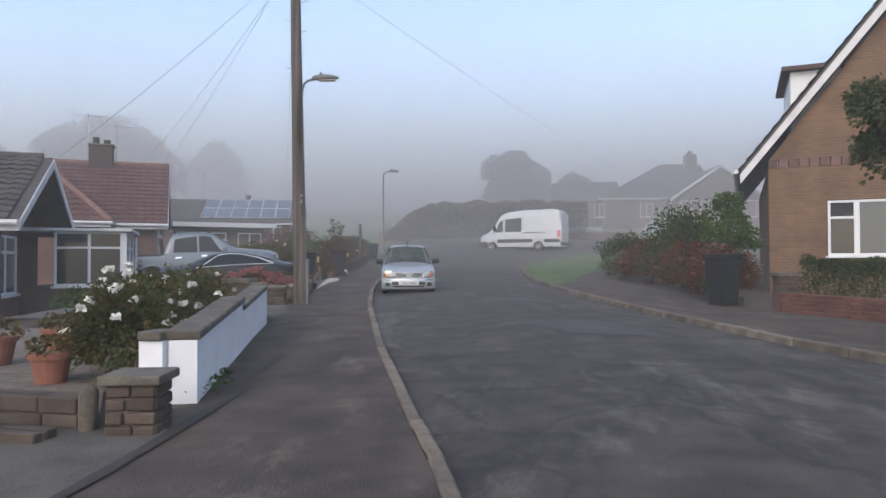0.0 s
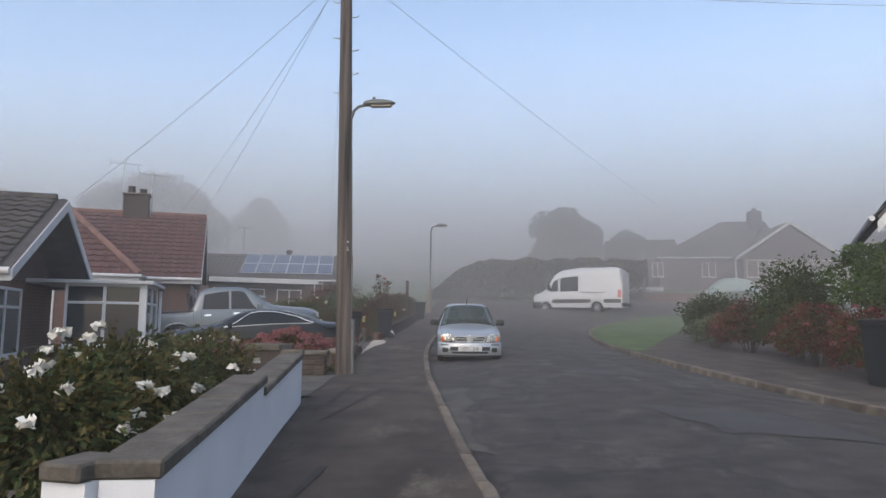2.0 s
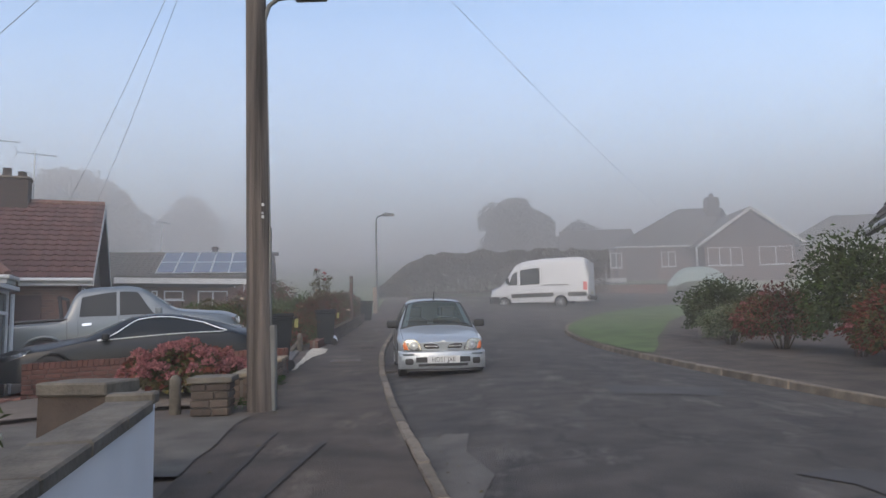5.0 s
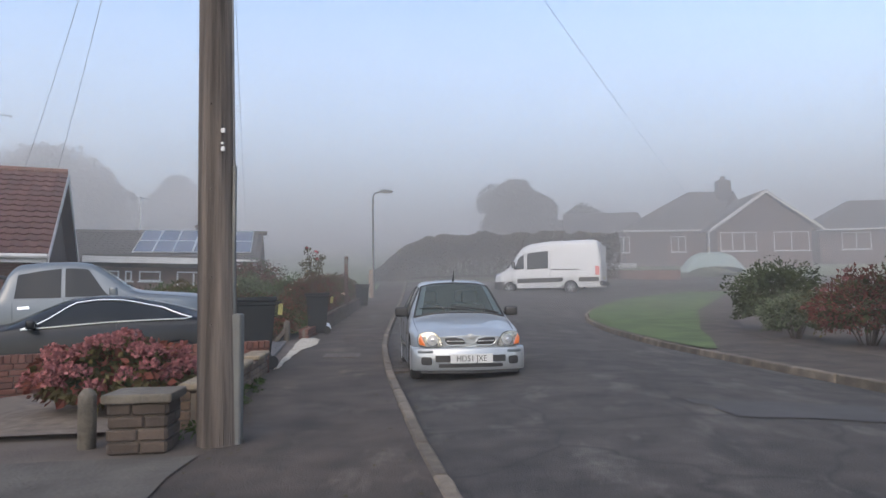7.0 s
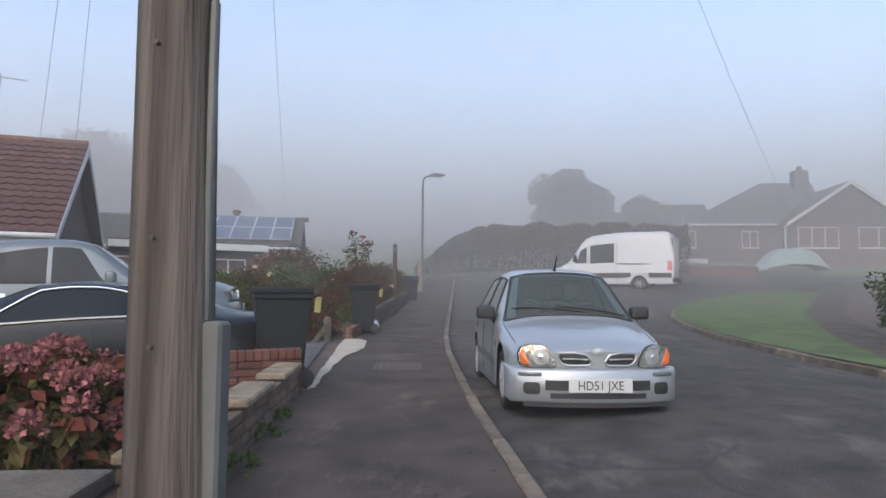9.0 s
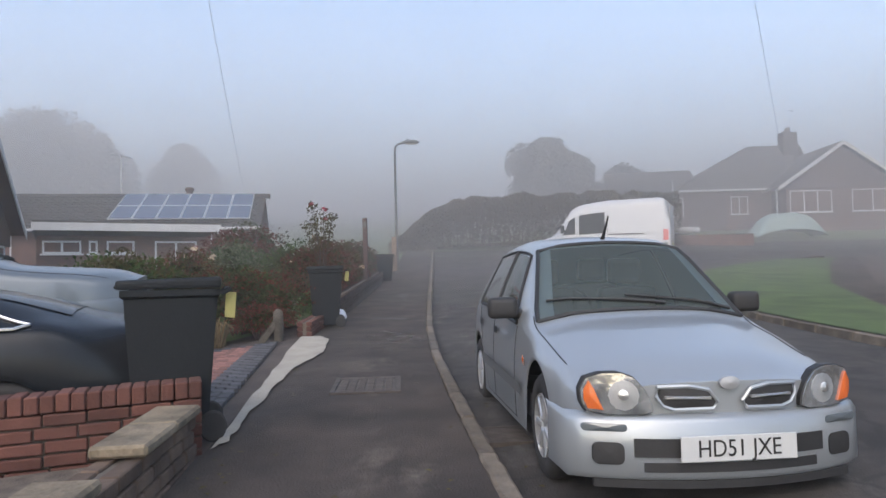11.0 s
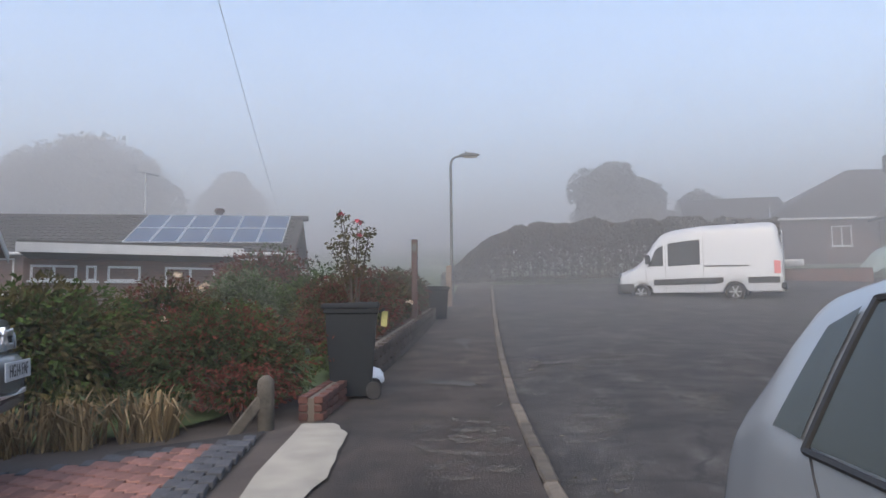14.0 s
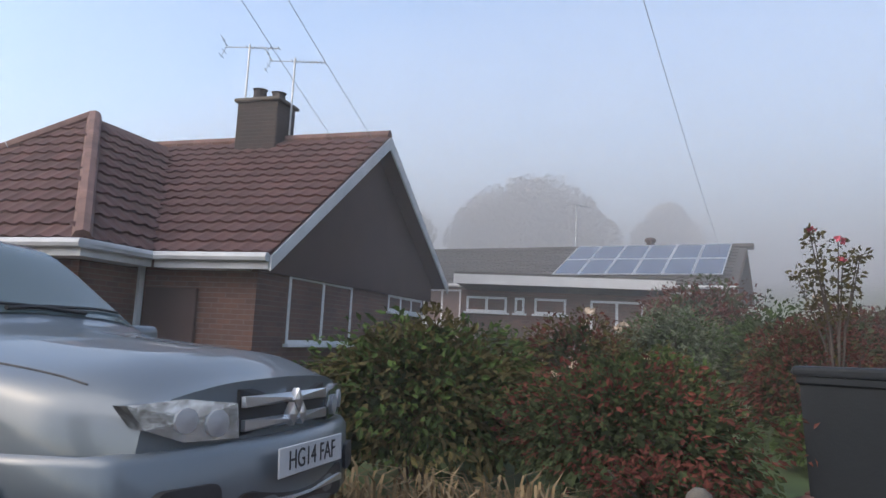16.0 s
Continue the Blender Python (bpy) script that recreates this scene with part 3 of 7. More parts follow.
h1 = thing("bungalow", house_matrix((-7.95, 16.4, -0.55), 22), "red brick bungalow with grey tiles and a white bay window", "house")
part("wall", merge(box((-9, -3.1, -0.4), (-0.9, 3.1, 2.25)), prism([(-3.1, 2.252), (3.1, 2.252), (0, 3.75)], (-1.2, -0.9), "x")), RED_BRICK, h1)
part("gable_cladding", prism([(-3.15, 2.26), (3.15, 2.26), (0, 3.8)], (-0.898, -0.85), "x"), CLADDING, h1, "dark brown boarded gable")
gabled_roof(h1, -9.2, 0.0, -3.5, 3.5, 2.3, 4.0, GREY_TILE, GREY_TILES, singles=280)
barge(h1, 0.0, -3.5, 3.5, 2.3, 4.0)
part("gutter", tube([(-9.2, -3.58, 2.24), (0.0, -3.58, 2.24)], 0.06, 8), FASCIA, h1)
part("fascia", box((-9.2, -3.5, 2.08), (0.0, -3.46, 2.26)), FASCIA, h1)
part("brick_pier", box((-0.88, -3.1, -0.4), (-0.45, -2.75, 2.2)), RED_BRICK, h1)
# bay
part("bay_base", box((-0.85, 0.78, -0.4), (1.55, 3.1, 0.85)), CLADDING, h1)
part("bay_roof", box((-0.9, 0.6, 2.26), (1.72, 3.25, 2.34), 0.01), FASCIA, h1, "flat white bay roof")
frame_window(h1, -0.1, 1.5, 0.86, 2.26, 0.76, 2, 0.42, "y", out=-1, name="bay_window")
frame_window(h1, 0.82, 3.05, 0.86, 2.26, 1.56, 2, 0.42, "x", out=1, name="bay_window")
part("bay_post", box((1.42, 0.75, 0.86), (1.58, 0.9, 2.26), 0.01), UPVC, h1)
frame_window(h1, -2.6, 0.5, 0.7, 2.1, -0.88, 3, 0.4, "x", out=1, glass=CURTAIN_GLASS)
part("downpipe", tube([(1.64, 3.05, 2.2), (1.64, 3.05, -0.3)], 0.035, 8), UPVC, h1)

# --- red-tiled bungalow (second on the west side)
H2 = house_matrix((-11.46, 30.85, 0.28), 23)
h2 = thing("bungalow", H2, "brown brick bungalow with red tiled roof and chimney", "house")
E2, R2, W2, N2 = 2.17, 5.03, 4.0, 2.46
part("wall", merge(box((-9, -W2 + 0.35, -0.8), (-0.4, W2 - 0.35, E2 - 0.1)), box((-12, -W2 + 0.4, -0.8), (-9.01, 3.6, E2 - 0.1)),
                   ), BROWN_BRICK, h2)
part("gable_cladding", prism([(-W2 + 0.3, 1.98), (W2, 2.02), (W2, N2 - 0.05), (0, R2 - 0.18), (-W2 + 0.2, E2 - 0.02)], (-0.4, -0.34), "x"), CLADDING, h2,
     "dark brown boarded gable")
gabled_roof(h2, -9.0, 0.0, -W2, 4.25, N2, R2, RED_TILE, RED_TILES, singles=300, front=E2, ym=0.0)
barge(h2, 0.0, -W2, 4.25, N2, R2, 0.22, front=E2, ym=0.0)
# cross wing with a hipped roof towards the south
WX0, WX1, WY, WZ = -8.1, -1.95, -5.3, 4.92
wm_ = (WX0 + WX1) / 2
wing = part("wing_roof", merge(slab([(WX0, WY, E2), (WX1, WY, E2), (wm_, WY + 3.0, WZ)], 0.1), slab([(WX1, WY, E2), (WX1, 1.0, E2), (wm_, 1.0, WZ), (wm_, WY + 3.0, WZ)], 0.1),
                               slab([(WX0, WY, E2), (WX0, 1.0, E2), (wm_, 1.0, WZ), (wm_, WY + 3.0, WZ)], 0.1)), RED_TILES, h2)
tiled(wing, (WX0, WY, E2), Vector((WX1 - WX0, 0, 0)), Vector((0, 3.0, WZ - E2)), lambda s, t: abs(s - (WX1 - WX0) / 2) < (WX1 - WX0) / 2 * (1 - t / math.hypot(3.0, WZ - E2)), RED_TILE, RED_TILES)
tiled(wing, (WX1, WY, E2), Vector((0, 6.3, 0)), Vector((wm_ - WX1, 0, WZ - E2)), lambda s, t: s > 3.0 * t / math.hypot(wm_ - WX1, WZ - E2) and s < 1.2 + t, RED_TILE, RED_TILES)
for hx in (WX0, WX1):
    for k in range(10):
        a, b = Vector((hx, WY, E2 + 0.03)), Vector((wm_, WY + 3.0, WZ + 0.03))
        part("hip_tile", tube([a.lerp(b, k / 10), a.lerp(b, (k + 0.98) / 10)], 0.12, 8), RIDGE_TILE, wing)
part("wing_wall", box((WX0 + 0.4, WY + 0.4, -0.8), (WX1 - 0.4, -W2 + 0.4, E2 - 0.1)), BROWN_BRICK, h2)
part("wing_gutter", tube([(WX0, WY - 0.06, E2 - 0.04), (WX1 + 0.06, WY - 0.06, E2 - 0.04), (WX1 + 0.06, -W2 - 0.06, E2 - 0.04)], 0.065, 8), GUTTER, h2, "grey-white gutter")
part("wing_fascia", merge(box((WX0, WY, E2 - 0.2), (WX1, WY + 0.03, E2 - 0.03)), box((WX1 - 0.03, WY + 0.03, E2 - 0.2), (WX1, -W2, E2 - 0.03))), FASCIA, h2)
part("wing_soffit", box((WX0 + 0.03, WY + 0.03, E2 - 0.2), (WX1 - 0.03, -W2, E2 - 0.17)), FASCIA, h2)
part("gutter", tube([(-1.85, -W2 - 0.06, E2 - 0.04), (0.0, -W2 - 0.06, E2 - 0.04)], 0.065, 8), GUTTER, h2, "grey-white gutter")
part("fascia", box((-1.9, -W2, E2 - 0.2), (-0.02, -W2 + 0.03, E2 - 0.03)), FASCIA, h2)
part("soffit", box((-1.9, -W2 + 0.03, E2 - 0.2), (-0.5, -W2 + 0.4, E2 - 0.17)), FASCIA, h2)
ch = part("chimney", box((-3.25, -0.45, R2 - 0.7), (-2.3, 0.25, R2 + 0.72), 0.02), SOOT_BRICK, h2, "soot-darkened brick chimney")
part("chimney_cap", box((-3.31, -0.51, R2 + 0.725), (-2.24, 0.31, R2 + 0.8), 0.02), MORTAR, ch)
for cx, hh in ((-3.0, 0.3), (-2.55, 0.2)):
    part("chimney_pot", tube([(cx, -0.05, R2 + 0.8), (cx, -0.05, R2 + 0.8 + hh), (cx, -0.05, R2 + 0.82 + hh)], [0.15, 0.13, 0.16], 12), SOOT_BRICK, ch)
def aerial(parent, x, y, z0, z1, turn):
    a = part("aerial", tube([(x, y, z0), (x, y, z1)], 0.022, 6), STEEL, parent, "thin metal television aerial")
    m = Matrix.Translation((x, y, z1 - 0.08)) @ Matrix.Rotation(radians(turn), 4, "Z")
    b = tube([(-0.55, 0, 0), (0.65, 0, 0.0)], 0.013, 5)
    b.transform(m)
    part("boom", b, STEEL, a)
    for k in range(9):
        e = tube([(-0.05 + 0.085 * k, -0.11, 0), (-0.05 + 0.085 * k, 0.11, 0)], 0.008, 4)
        e.transform(m)
        part("element", e, STEEL, a)
    for s in (-1, 1):
        e = merge(tube([(-0.5, 0, 0), (-0.62, 0, s * 0.22)], 0.008, 4), tube([(-0.6, -0.16, s * 0.2), (-0.6, 0.16, s * 0.2)], 0.008, 4),
                  tube([(-0.55, -0.16, s * 0.1), (-0.55, 0.16, s * 0.1)], 0.008, 4))
        e.transform(m)
        part("reflector", e, STEEL, a)
aerial(h2, -3.32, -0.1, R2 + 0.1, R2 + 2.15, 15)
aerial(h2, -2.2, -0.1, R2 + 0.1, R2 + 1.75, 15)
frame_window(h2, -2.75, -0.45, 0.95, 2.02, -0.4, 2, 0, "x", out=1, glass=CURTAIN_GLASS)
frame_window(h2, 1.35, 3.5, 1.66, 2.02, -0.4, 3, 0, "x", out=1)
door = part("front_door", box((-2.25, -W2 + 0.28, -0.6), (-1.35, -W2 + 0.34, 1.7), 0.01), CLADDING, h2, "dark front door under the porch")
part("door_post", box((-2.4, -W2 + 0.2, -0.6), (-2.3, -W2 + 0.3, 2.2)), UPVC, h2)
garage = part("garage_door", box((-7.4, WY + 0.33, -0.6), (-4.6, WY + 0.39, 1.9), 0.01), FASCIA, h2, "white garage door")

# --- low flat-roofed link behind it
link = thing("flat_roofed_extension", house_matrix((-13.1, 35.0, 0.4), 31), "low brick extension with a deep white fascia", "house")
part("wall", box((0.1, 0.6, -0.6), (5.1, 4.5, 2.3)), BROWN_BRICK, link)
part("roof", box((0, 0, 2.44), (5.35, 5, 2.72), 0.01), GREY_TILE, link, "flat grey roof")
part("fascia", box((-0.02, -0.035, 2.42), (5.37, -0.002, 2.66)), FASCIA, link)
for a, b, z0 in ((0.25, 1.3, 1.75), (1.5, 1.75, 1.75), (2.0, 2.8, 1.75), (3.4, 4.7, 0.6)):
    frame_window(link, a, b, z0, 2.15, 0.6, 2 if b - a > 1 else 1, 0, "y", out=-1)

# --- bungalow with solar panels
h3 = thing("bungalow", house_matrix((-9.25, 45.6, 1.55), 12.5), "brick bungalow with grey roof carrying solar panels", "house")
part("wall", box((-15, -3.2, -1), (-0.45, 3.2, 1.8)), BROWN_BRICK, h3)
part("gable", prism([(-3.2, 1.8), (3.2, 1.8), (0, 3.3)], (-0.75, -0.45), "x"), BROWN_BRICK, h3)
gabled_roof(h3, -15.5, 0.0, -3.6, 3.6, 1.75, 3.4, GREY_TILE, GREY_TILES, singles=0)
barge(h3, 0.0, -3.6, 3.6, 1.75, 3.4, 0.2, 1, CLADDING)
part("gutter", tube([(-15.5, -3.66, 1.72), (0.0, -3.66, 1.72)], 0.055, 8), FASCIA, h3)
part("chimney_flue", merge(tube([(-3.3, 0.8, 3.0), (-3.3, 0.8, 3.75)], 0.14, 10), tube([(-3.3, 0.8, 3.75), (-3.3, 0.8, 3.85), (-3.3, 0.8, 3.9)], [0.2, 0.2, 0.14], 10)), CLADDING, h3)
aerial(h3, -6.2, 1.0, 3.2, 5.4, 60)
for a, b, z0 in ((-4.2, -2.2, 0.4), (-7.5, -5.5, 0.4), (-1.9, -0.9, 0.6), (-10.5, -9.0, 0.4)):
    frame_window(h3, a, b, z0, 1.6, -3.2, 2, 0, "y", out=-1)
slope3 = Vector((0, 3.6, 1.65)).normalized()
nrm3 = Vector((0, -1.65, 3.6)).normalized()
for j in range(2):
    for i in range(6):
        if j == 0 and i < 4:
            pass
        o = Vector((-5.75 + i * 0.89, -3.6, 1.75)) + slope3 * (0.75 + j * 1.62) + nrm3 * 0.09
        M = Matrix.Translation(o) @ Matrix((Vector((1, 0, 0)), slope3, nrm3)).transposed().to_4x4()
        pan = thing("solar_panel", H2, "blue-grey solar panel in an aluminium frame on the roof", "solar panel", "solar panels on the roof")
        pan.matrix_world = h3.matrix_world @ M @ Matrix.Diagonal((0.87, 1, 1, 1))
        part("frame", merge(box((0, 0, 0), (1.0, 0.04, 0.04)), box((0, 1.56, 0), (1.0, 1.6, 0.04)), box((0, 0.04, 0), (0.04, 1.56, 0.04)), box((0.96, 0.04, 0), (1.0, 1.56, 0.04))), ALU, pan)
        part("cell_sheet", box((0.04, 0.04, 0.01), (0.96, 1.56, 0.03)), SOLAR, pan)

# --- buff brick chalet house on the east side
hr = thing("chalet_house", house_matrix((9.66, 17.5, 0.15), -21), "buff brick house with a steep gable and white windows", "house")
RW = 10.5
apex = 3.15 + (RW / 2 + 0.6) * 1.24
for lo, hi in (((0, 0, -0.5), (1.27, 9, 3.05)), ((1.27, 0, -0.5), (3.9, 9, 0.84)), ((1.27, 0, 2.22), (3.9, 9, 3.05)), ((3.9, 0, -0.5), (RW, 9, 3.05)), ((1.27, 0.2, 0.84), (3.9, 0.3, 2.22))):
    part("wall", box(lo, hi), BUFF_BRICK, hr)
part("gable_wall", prism([(0.02, 3.27), (RW - 0.02, 3.27), (RW / 2, apex - 0.3)], (0.0, 0.3), "y"), BUFF_BRICK, hr)
for k in range(46):
    part("soldier_brick", box((k * 0.228 + 0.006, -0.012, 3.055), (k * 0.228 + 0.216, 0.28, 3.265), 0.006), BAND_BRICK, hr)
sl = (apex - 3.0) / (RW / 2 + 0.65)
roofr = part("roof", merge(slab([(-0.65, -0.3, 3.0), (-0.65, 9.3, 3.0), (RW / 2, 9.3, apex), (RW / 2, -0.3, apex)], 0.14),
                           slab([(RW + 0.65, -0.3, 3.0), (RW + 0.65, 9.3, 3.0), (RW / 2, 9.3, apex), (RW / 2, -0.3, apex)], 0.14)), GREY_TILES, hr)
tiled(roofr, (-0.65, 9.3, 3.0), Vector((0, -9.6, 0)), Vector((RW / 2 + 0.65, 0, apex - 3.0)), lambda s, t: True, GREY_TILE, GREY_TILES)
for s in (0, 1):
    xx = -0.65 if s == 0 else RW + 0.65
    part("bargeboard", prism([(xx, 2.9), (RW / 2, apex - 0.1), (RW / 2, apex - 0.4), (xx, 2.66)], (-0.33, -0.3), "y"), FASCIA, hr)
part("gutter", tube([(-0.74, -0.3, 2.98), (-0.74, 9.2, 2.98)], 0.06, 8), FASCIA, hr)
frame_window(hr, 1.29, 1.9, 0.86, 2.2, 0.02, 1, 0.42, "y", out=-1)
frame_window(hr, 1.9, 3.88, 0.86, 2.2, 0.02, 1, 0, "y", out=-1, glass=CURTAIN_GLASS)
dorm = part("dormer", box((0.62, 1.6, 4.1), (3.4, 4.6, 5.8)), UPVC, hr, "white flat-roofed dormer")
part("dormer_roof", box((0.4, 1.4, 5.81), (3.6, 4.8, 5.93), 0.01), CLADDING, dorm)
part("security_light", box((2.6, -0.5, 5.35), (2.8, -0.34, 5.45), 0.02), UPVC, hr)

# --- bungalow across the bend
hb = thing("bungalow", house_matrix((22.8, 57.4, 3.75), 0), "brown brick bungalow with a white-edged gable, misty", "house")
part("wall", merge(box((-3.4, 0.4, -1.5), (3.2, 9, 2.35)), box((-9.3, 2.4, -1.5), (-3.41, 9.5, 2.5)), box((-13.0, 4.4, -1.5), (-9.31, 9.5, 2.45))), BROWN_BRICK, hb)
part("gable_cladding", prism([(-3.6, 2.3), (3.5, 2.3), (0, 4.85)], (0.3, 0.39), "y"), CLADDING, hb)
part("roof", merge(slab([(-4.05, 0, 2.4), (-4.05, 6, 2.4), (0, 6, 5.15), (0, 0, 5.15)], 0.12), slab([(3.9, 0, 2.4), (3.9, 9, 2.4), (0, 6, 5.15), (0, 0, 5.15)], 0.12),
                   slab([(-9.6, 2.0, 2.55), (-3.0, 2.0, 2.55), (0.3, 6, 6.0), (-3.3, 6, 6.0)], 0.12), slab([(-9.6, 2.0, 2.55), (-9.6, 10, 2.55), (-3.3, 6, 6.0)], 0.12),
                   slab([(-9.6, 10, 2.55), (3.9, 10, 2.55), (0.3, 6, 6.0), (-3.3, 6, 6.0)], 0.12), slab([(-13.5, 4.0, 2.5), (-7.0, 4.0, 2.5), (-7.0, 7, 4.6), (-13.0, 7, 4.5)], 0.12)), GREY_TILES, hb)
for s in (-4.05, 3.9):
    part("bargeboard", prism([(s, 2.42), (0, 5.17), (0, 4.92), (s, 2.2)], (-0.04, -0.005), "y"), FASCIA, hb)
part("gutter", tube([(-9.6, 1.94, 2.52), (-3.6, 1.94, 2.52)], 0.07, 8), FASCIA, hb)
chb = part("chimney", box((-1.3, 5.0, 4.6), (-0.3, 5.8, 6.75), 0.02), SOOT_BRICK, hb)
part("chimney_pot", tube([(-0.8, 5.4, 6.75), (-0.8, 5.4, 7.1)], [0.2, 0.16], 10), SOOT_BRICK, chb)
aerial(hb, -0.6, 5.4, 6.7, 8.4, 40)
frame_window(hb, -3.2, -0.65, 0.85, 2.2, 0.4, 3, 0, "y", out=-1, glass=CURTAIN_GLASS)
frame_window(hb, 0.55, 3.05, 0.85, 2.2, 0.4, 2, 0, "y", out=-1, glass=CURTAIN_GLASS)
frame_window(hb, -6.0, -4.9, 1.0, 2.15, 2.4, 2, 0, "y", out=-1, glass=CURTAIN_GLASS)
frame_window(hb, -9.9, -9.0, 1.0, 2.15, 2.4, 2, 0, "y", out=-1)
part("downpipe", tube([(-4.0, 0.36, 2.3), (-4.0, 0.36, -0.5)], 0.06, 6), FASCIA, hb)
part("garage_door", box((-8.7, 2.34, -0.6), (-6.3, 2.38, 2.0)), CLADDING, hb, "brown garage door")
hb2 = thing("bungalow", house_matrix((33.5, 58.5, 3.9), -8), "grey-roofed bungalow half lost in mist", "house")
part("wall", box((-6, 0.4, -1.5), (6, 8, 2.3)), BROWN_BRICK, hb2)
part("roof", merge(slab([(-6.5, 0, 2.3), (6.5, 0, 2.3), (3, 4, 4.9), (-2.5, 4, 4.9)], 0.12), slab([(-6.5, 8.4, 2.3), (6.5, 8.4, 2.3), (3, 4, 4.9), (-2.5, 4, 4.9)], 0.12),
                   slab([(-6.5, 0, 2.3), (-6.5, 8.4, 2.3), (-2.5, 4, 4.9)], 0.12), slab([(6.5, 0, 2.3), (6.5, 8.4, 2.3), (3, 4, 4.9)], 0.12)), GREY_TILES, hb2)
part("gutter", tube([(-6.5, -0.06, 2.28), (6.5, -0.06, 2.28)], 0.07, 8), FASCIA, hb2)
frame_window(hb2, -4.5, -2.5, 0.85, 2.1, 0.4, 2, 0, "y", out=-1, glass=CURTAIN_GLASS)
frame_window(hb2, 0.5, 2.8, 0.85, 2.1, 0.4, 2, 0, "y", out=-1, glass=CURTAIN_GLASS)

# ---------------------------------------------------------------- vehicles
def smooth_line(pts, s, k=0.02):
    """Values of a line of (s, value) at s, with rounded corners."""
    xs, vs_ = zip(*pts)
    return sum(w * float(np.interp(s + o * k, xs, vs_)) for o, w in ((-1, 0.2), (-0.5, 0.2), (0, 0.2), (0.5, 0.2), (1, 0.2)))


class Shell:
    """A car's outer skin: s runs from nose to tail, u from the left sill over the roof to the right sill (-1 to 1). Local x points to the rear, y to
    the car's left when it is seen from its front, z up."""

    def __init__(self, length, half, top, roofw, belt, sill=0.2, arches=(), arch_r=0.34, bulge=0.12, tail_bulge=0.06, nose_w=0.9, crown=0.03, waist=0.96, lean=0.0):
        self.L, self.W, self.top, self.roofw, self.belt = length, half, top, roofw, belt
        self.sill, self.arches, self.r, self.bulge, self.tail = sill, arches, arch_r, bulge, tail_bulge
        self.nose_w, self.crown, self.waist, self.lean = nose_w, crown, waist, lean

    def keys(self, s):
        zt, wr, zb = smooth_line(self.top, s), smooth_line(self.roofw, s), smooth_line(self.belt, s)
        w = self.W * float(np.interp(s, [0, 0.06, 0.16, 0.88, 1], [self.nose_w, 0.965, 1, 1, 0.94]))
        wr = min(wr, w * 0.97)
        zb = min(zb, zt - 0.06)
        bot = self.sill
        for a in self.arches:
            d = abs(s * self.L - a)
            if d < self.r:
                bot = max(bot, 0.3 + math.sqrt(self.r ** 2 - d ** 2))
        bot = min(bot, zb - 0.05)
        mid = max(0.5 * (zb + self.sill) + 0.02, bot + 0.02)
        return [(0, zt), (wr * 0.6, zt - self.crown * 0.45), (wr, zt - self.crown - 0.035), (w * self.waist, zb), (w, min(mid, zb - 0.02)), (w * 0.985, bot)]

    def at(self, s, u, off=0.0):
        k = self.keys(s)
        f = abs(u)
        pos = [0, 0.24, 0.42, 0.64, 0.82, 1.0]
        i = min(int(np.searchsorted(pos, f, "right")) - 1, 4)
        i = max(i, 0)
        t = (f - pos[i]) / (pos[i + 1] - pos[i])
        p = [np.array(k[max(i - 1, 0)]) if i else np.array((-k[1][0], k[1][1])), np.array(k[i]), np.array(k[i + 1]), np.array(k[min(i + 2, 5)])]
        c = 0.55
        m1, m2 = c * (p[2] - p[0]) / 1.6, c * (p[3] - p[1]) / 1.6
        h = (2 * t ** 3 - 3 * t ** 2 + 1) * p[1] + (t ** 3 - 2 * t ** 2 + t) * m1 + (-2 * t ** 3 + 3 * t ** 2) * p[2] + (t ** 3 - t ** 2) * m2
        y, z = float(h[0]) * (1 if u >= 0 else -1), float(h[1])
        x = s * self.L + self.bulge * (y / self.W) ** 2 * (1 - s) ** 5 - self.tail * (y / self.W) ** 2 * s ** 6
        return Vector((x, y, z))

    def out(self, s, u, off):
        """A point that stands off the skin."""
        p = self.at(s, u)
        a = self.at(min(s + 0.01, 1), u) - self.at(max(s - 0.01, 0), u)
        b = self.at(s, min(u + 0.02, 1)) - self.at(s, max(u - 0.02, -1))
        n = a.cross(b)
        if n.length < 1e-9:
            return p
        n.normalize()
        c = Vector((p.x, 0, 0.6))
        if n.dot(p - c) < 0:
            n = -n
        return p + n * off

    def body(self, ns=80, nu=15, holes=()):
        ss = sorted(set([k / ns for k in range(ns + 1)]) | set([0.004, 0.012, 0.022]))
        us = [-1 + 2 * k / (2 * nu) for k in range(2 * nu + 1)]
        verts = [self.at(s, u) for s in ss for u in us]
        w = len(us)
        faces = [(j * w + i, j * w + i + 1, (j + 1) * w + i + 1, (j + 1) * w + i) for j in range(len(ss) - 1) for i in range(w - 1)
                 if not any(a <= 0.5 * (ss[j] + ss[j + 1]) <= b and c <= abs(us[i] + us[i + 1]) / 2 <= d for a, b, c, d in holes)]
        for row, s in ((0, 0.0), (len(ss) - 1, 1.0)):
            cols = 8
            half = nu
            base = len(verts)
            for i in range(half, w):
                a, b = verts[row * w + i], verts[row * w + (w - 1 - i)]
                for c in range(cols + 1):
                    y = a.y + (b.y - a.y) * c / cols
                    x = s * self.L + (self.bulge * (y / self.W) ** 2 if s == 0 else -self.tail * (y / self.W) ** 2)
                    verts.append(Vector((x, y, a.z)))
            for i in range(half):
                for c in range(cols):
                    q = base + i * (cols + 1) + c
                    f = (q, q + 1, q + cols + 2, q + cols + 1)
                    faces.append(f if s else f[::-1])
        return mesh_from("body", verts, faces, None, True)

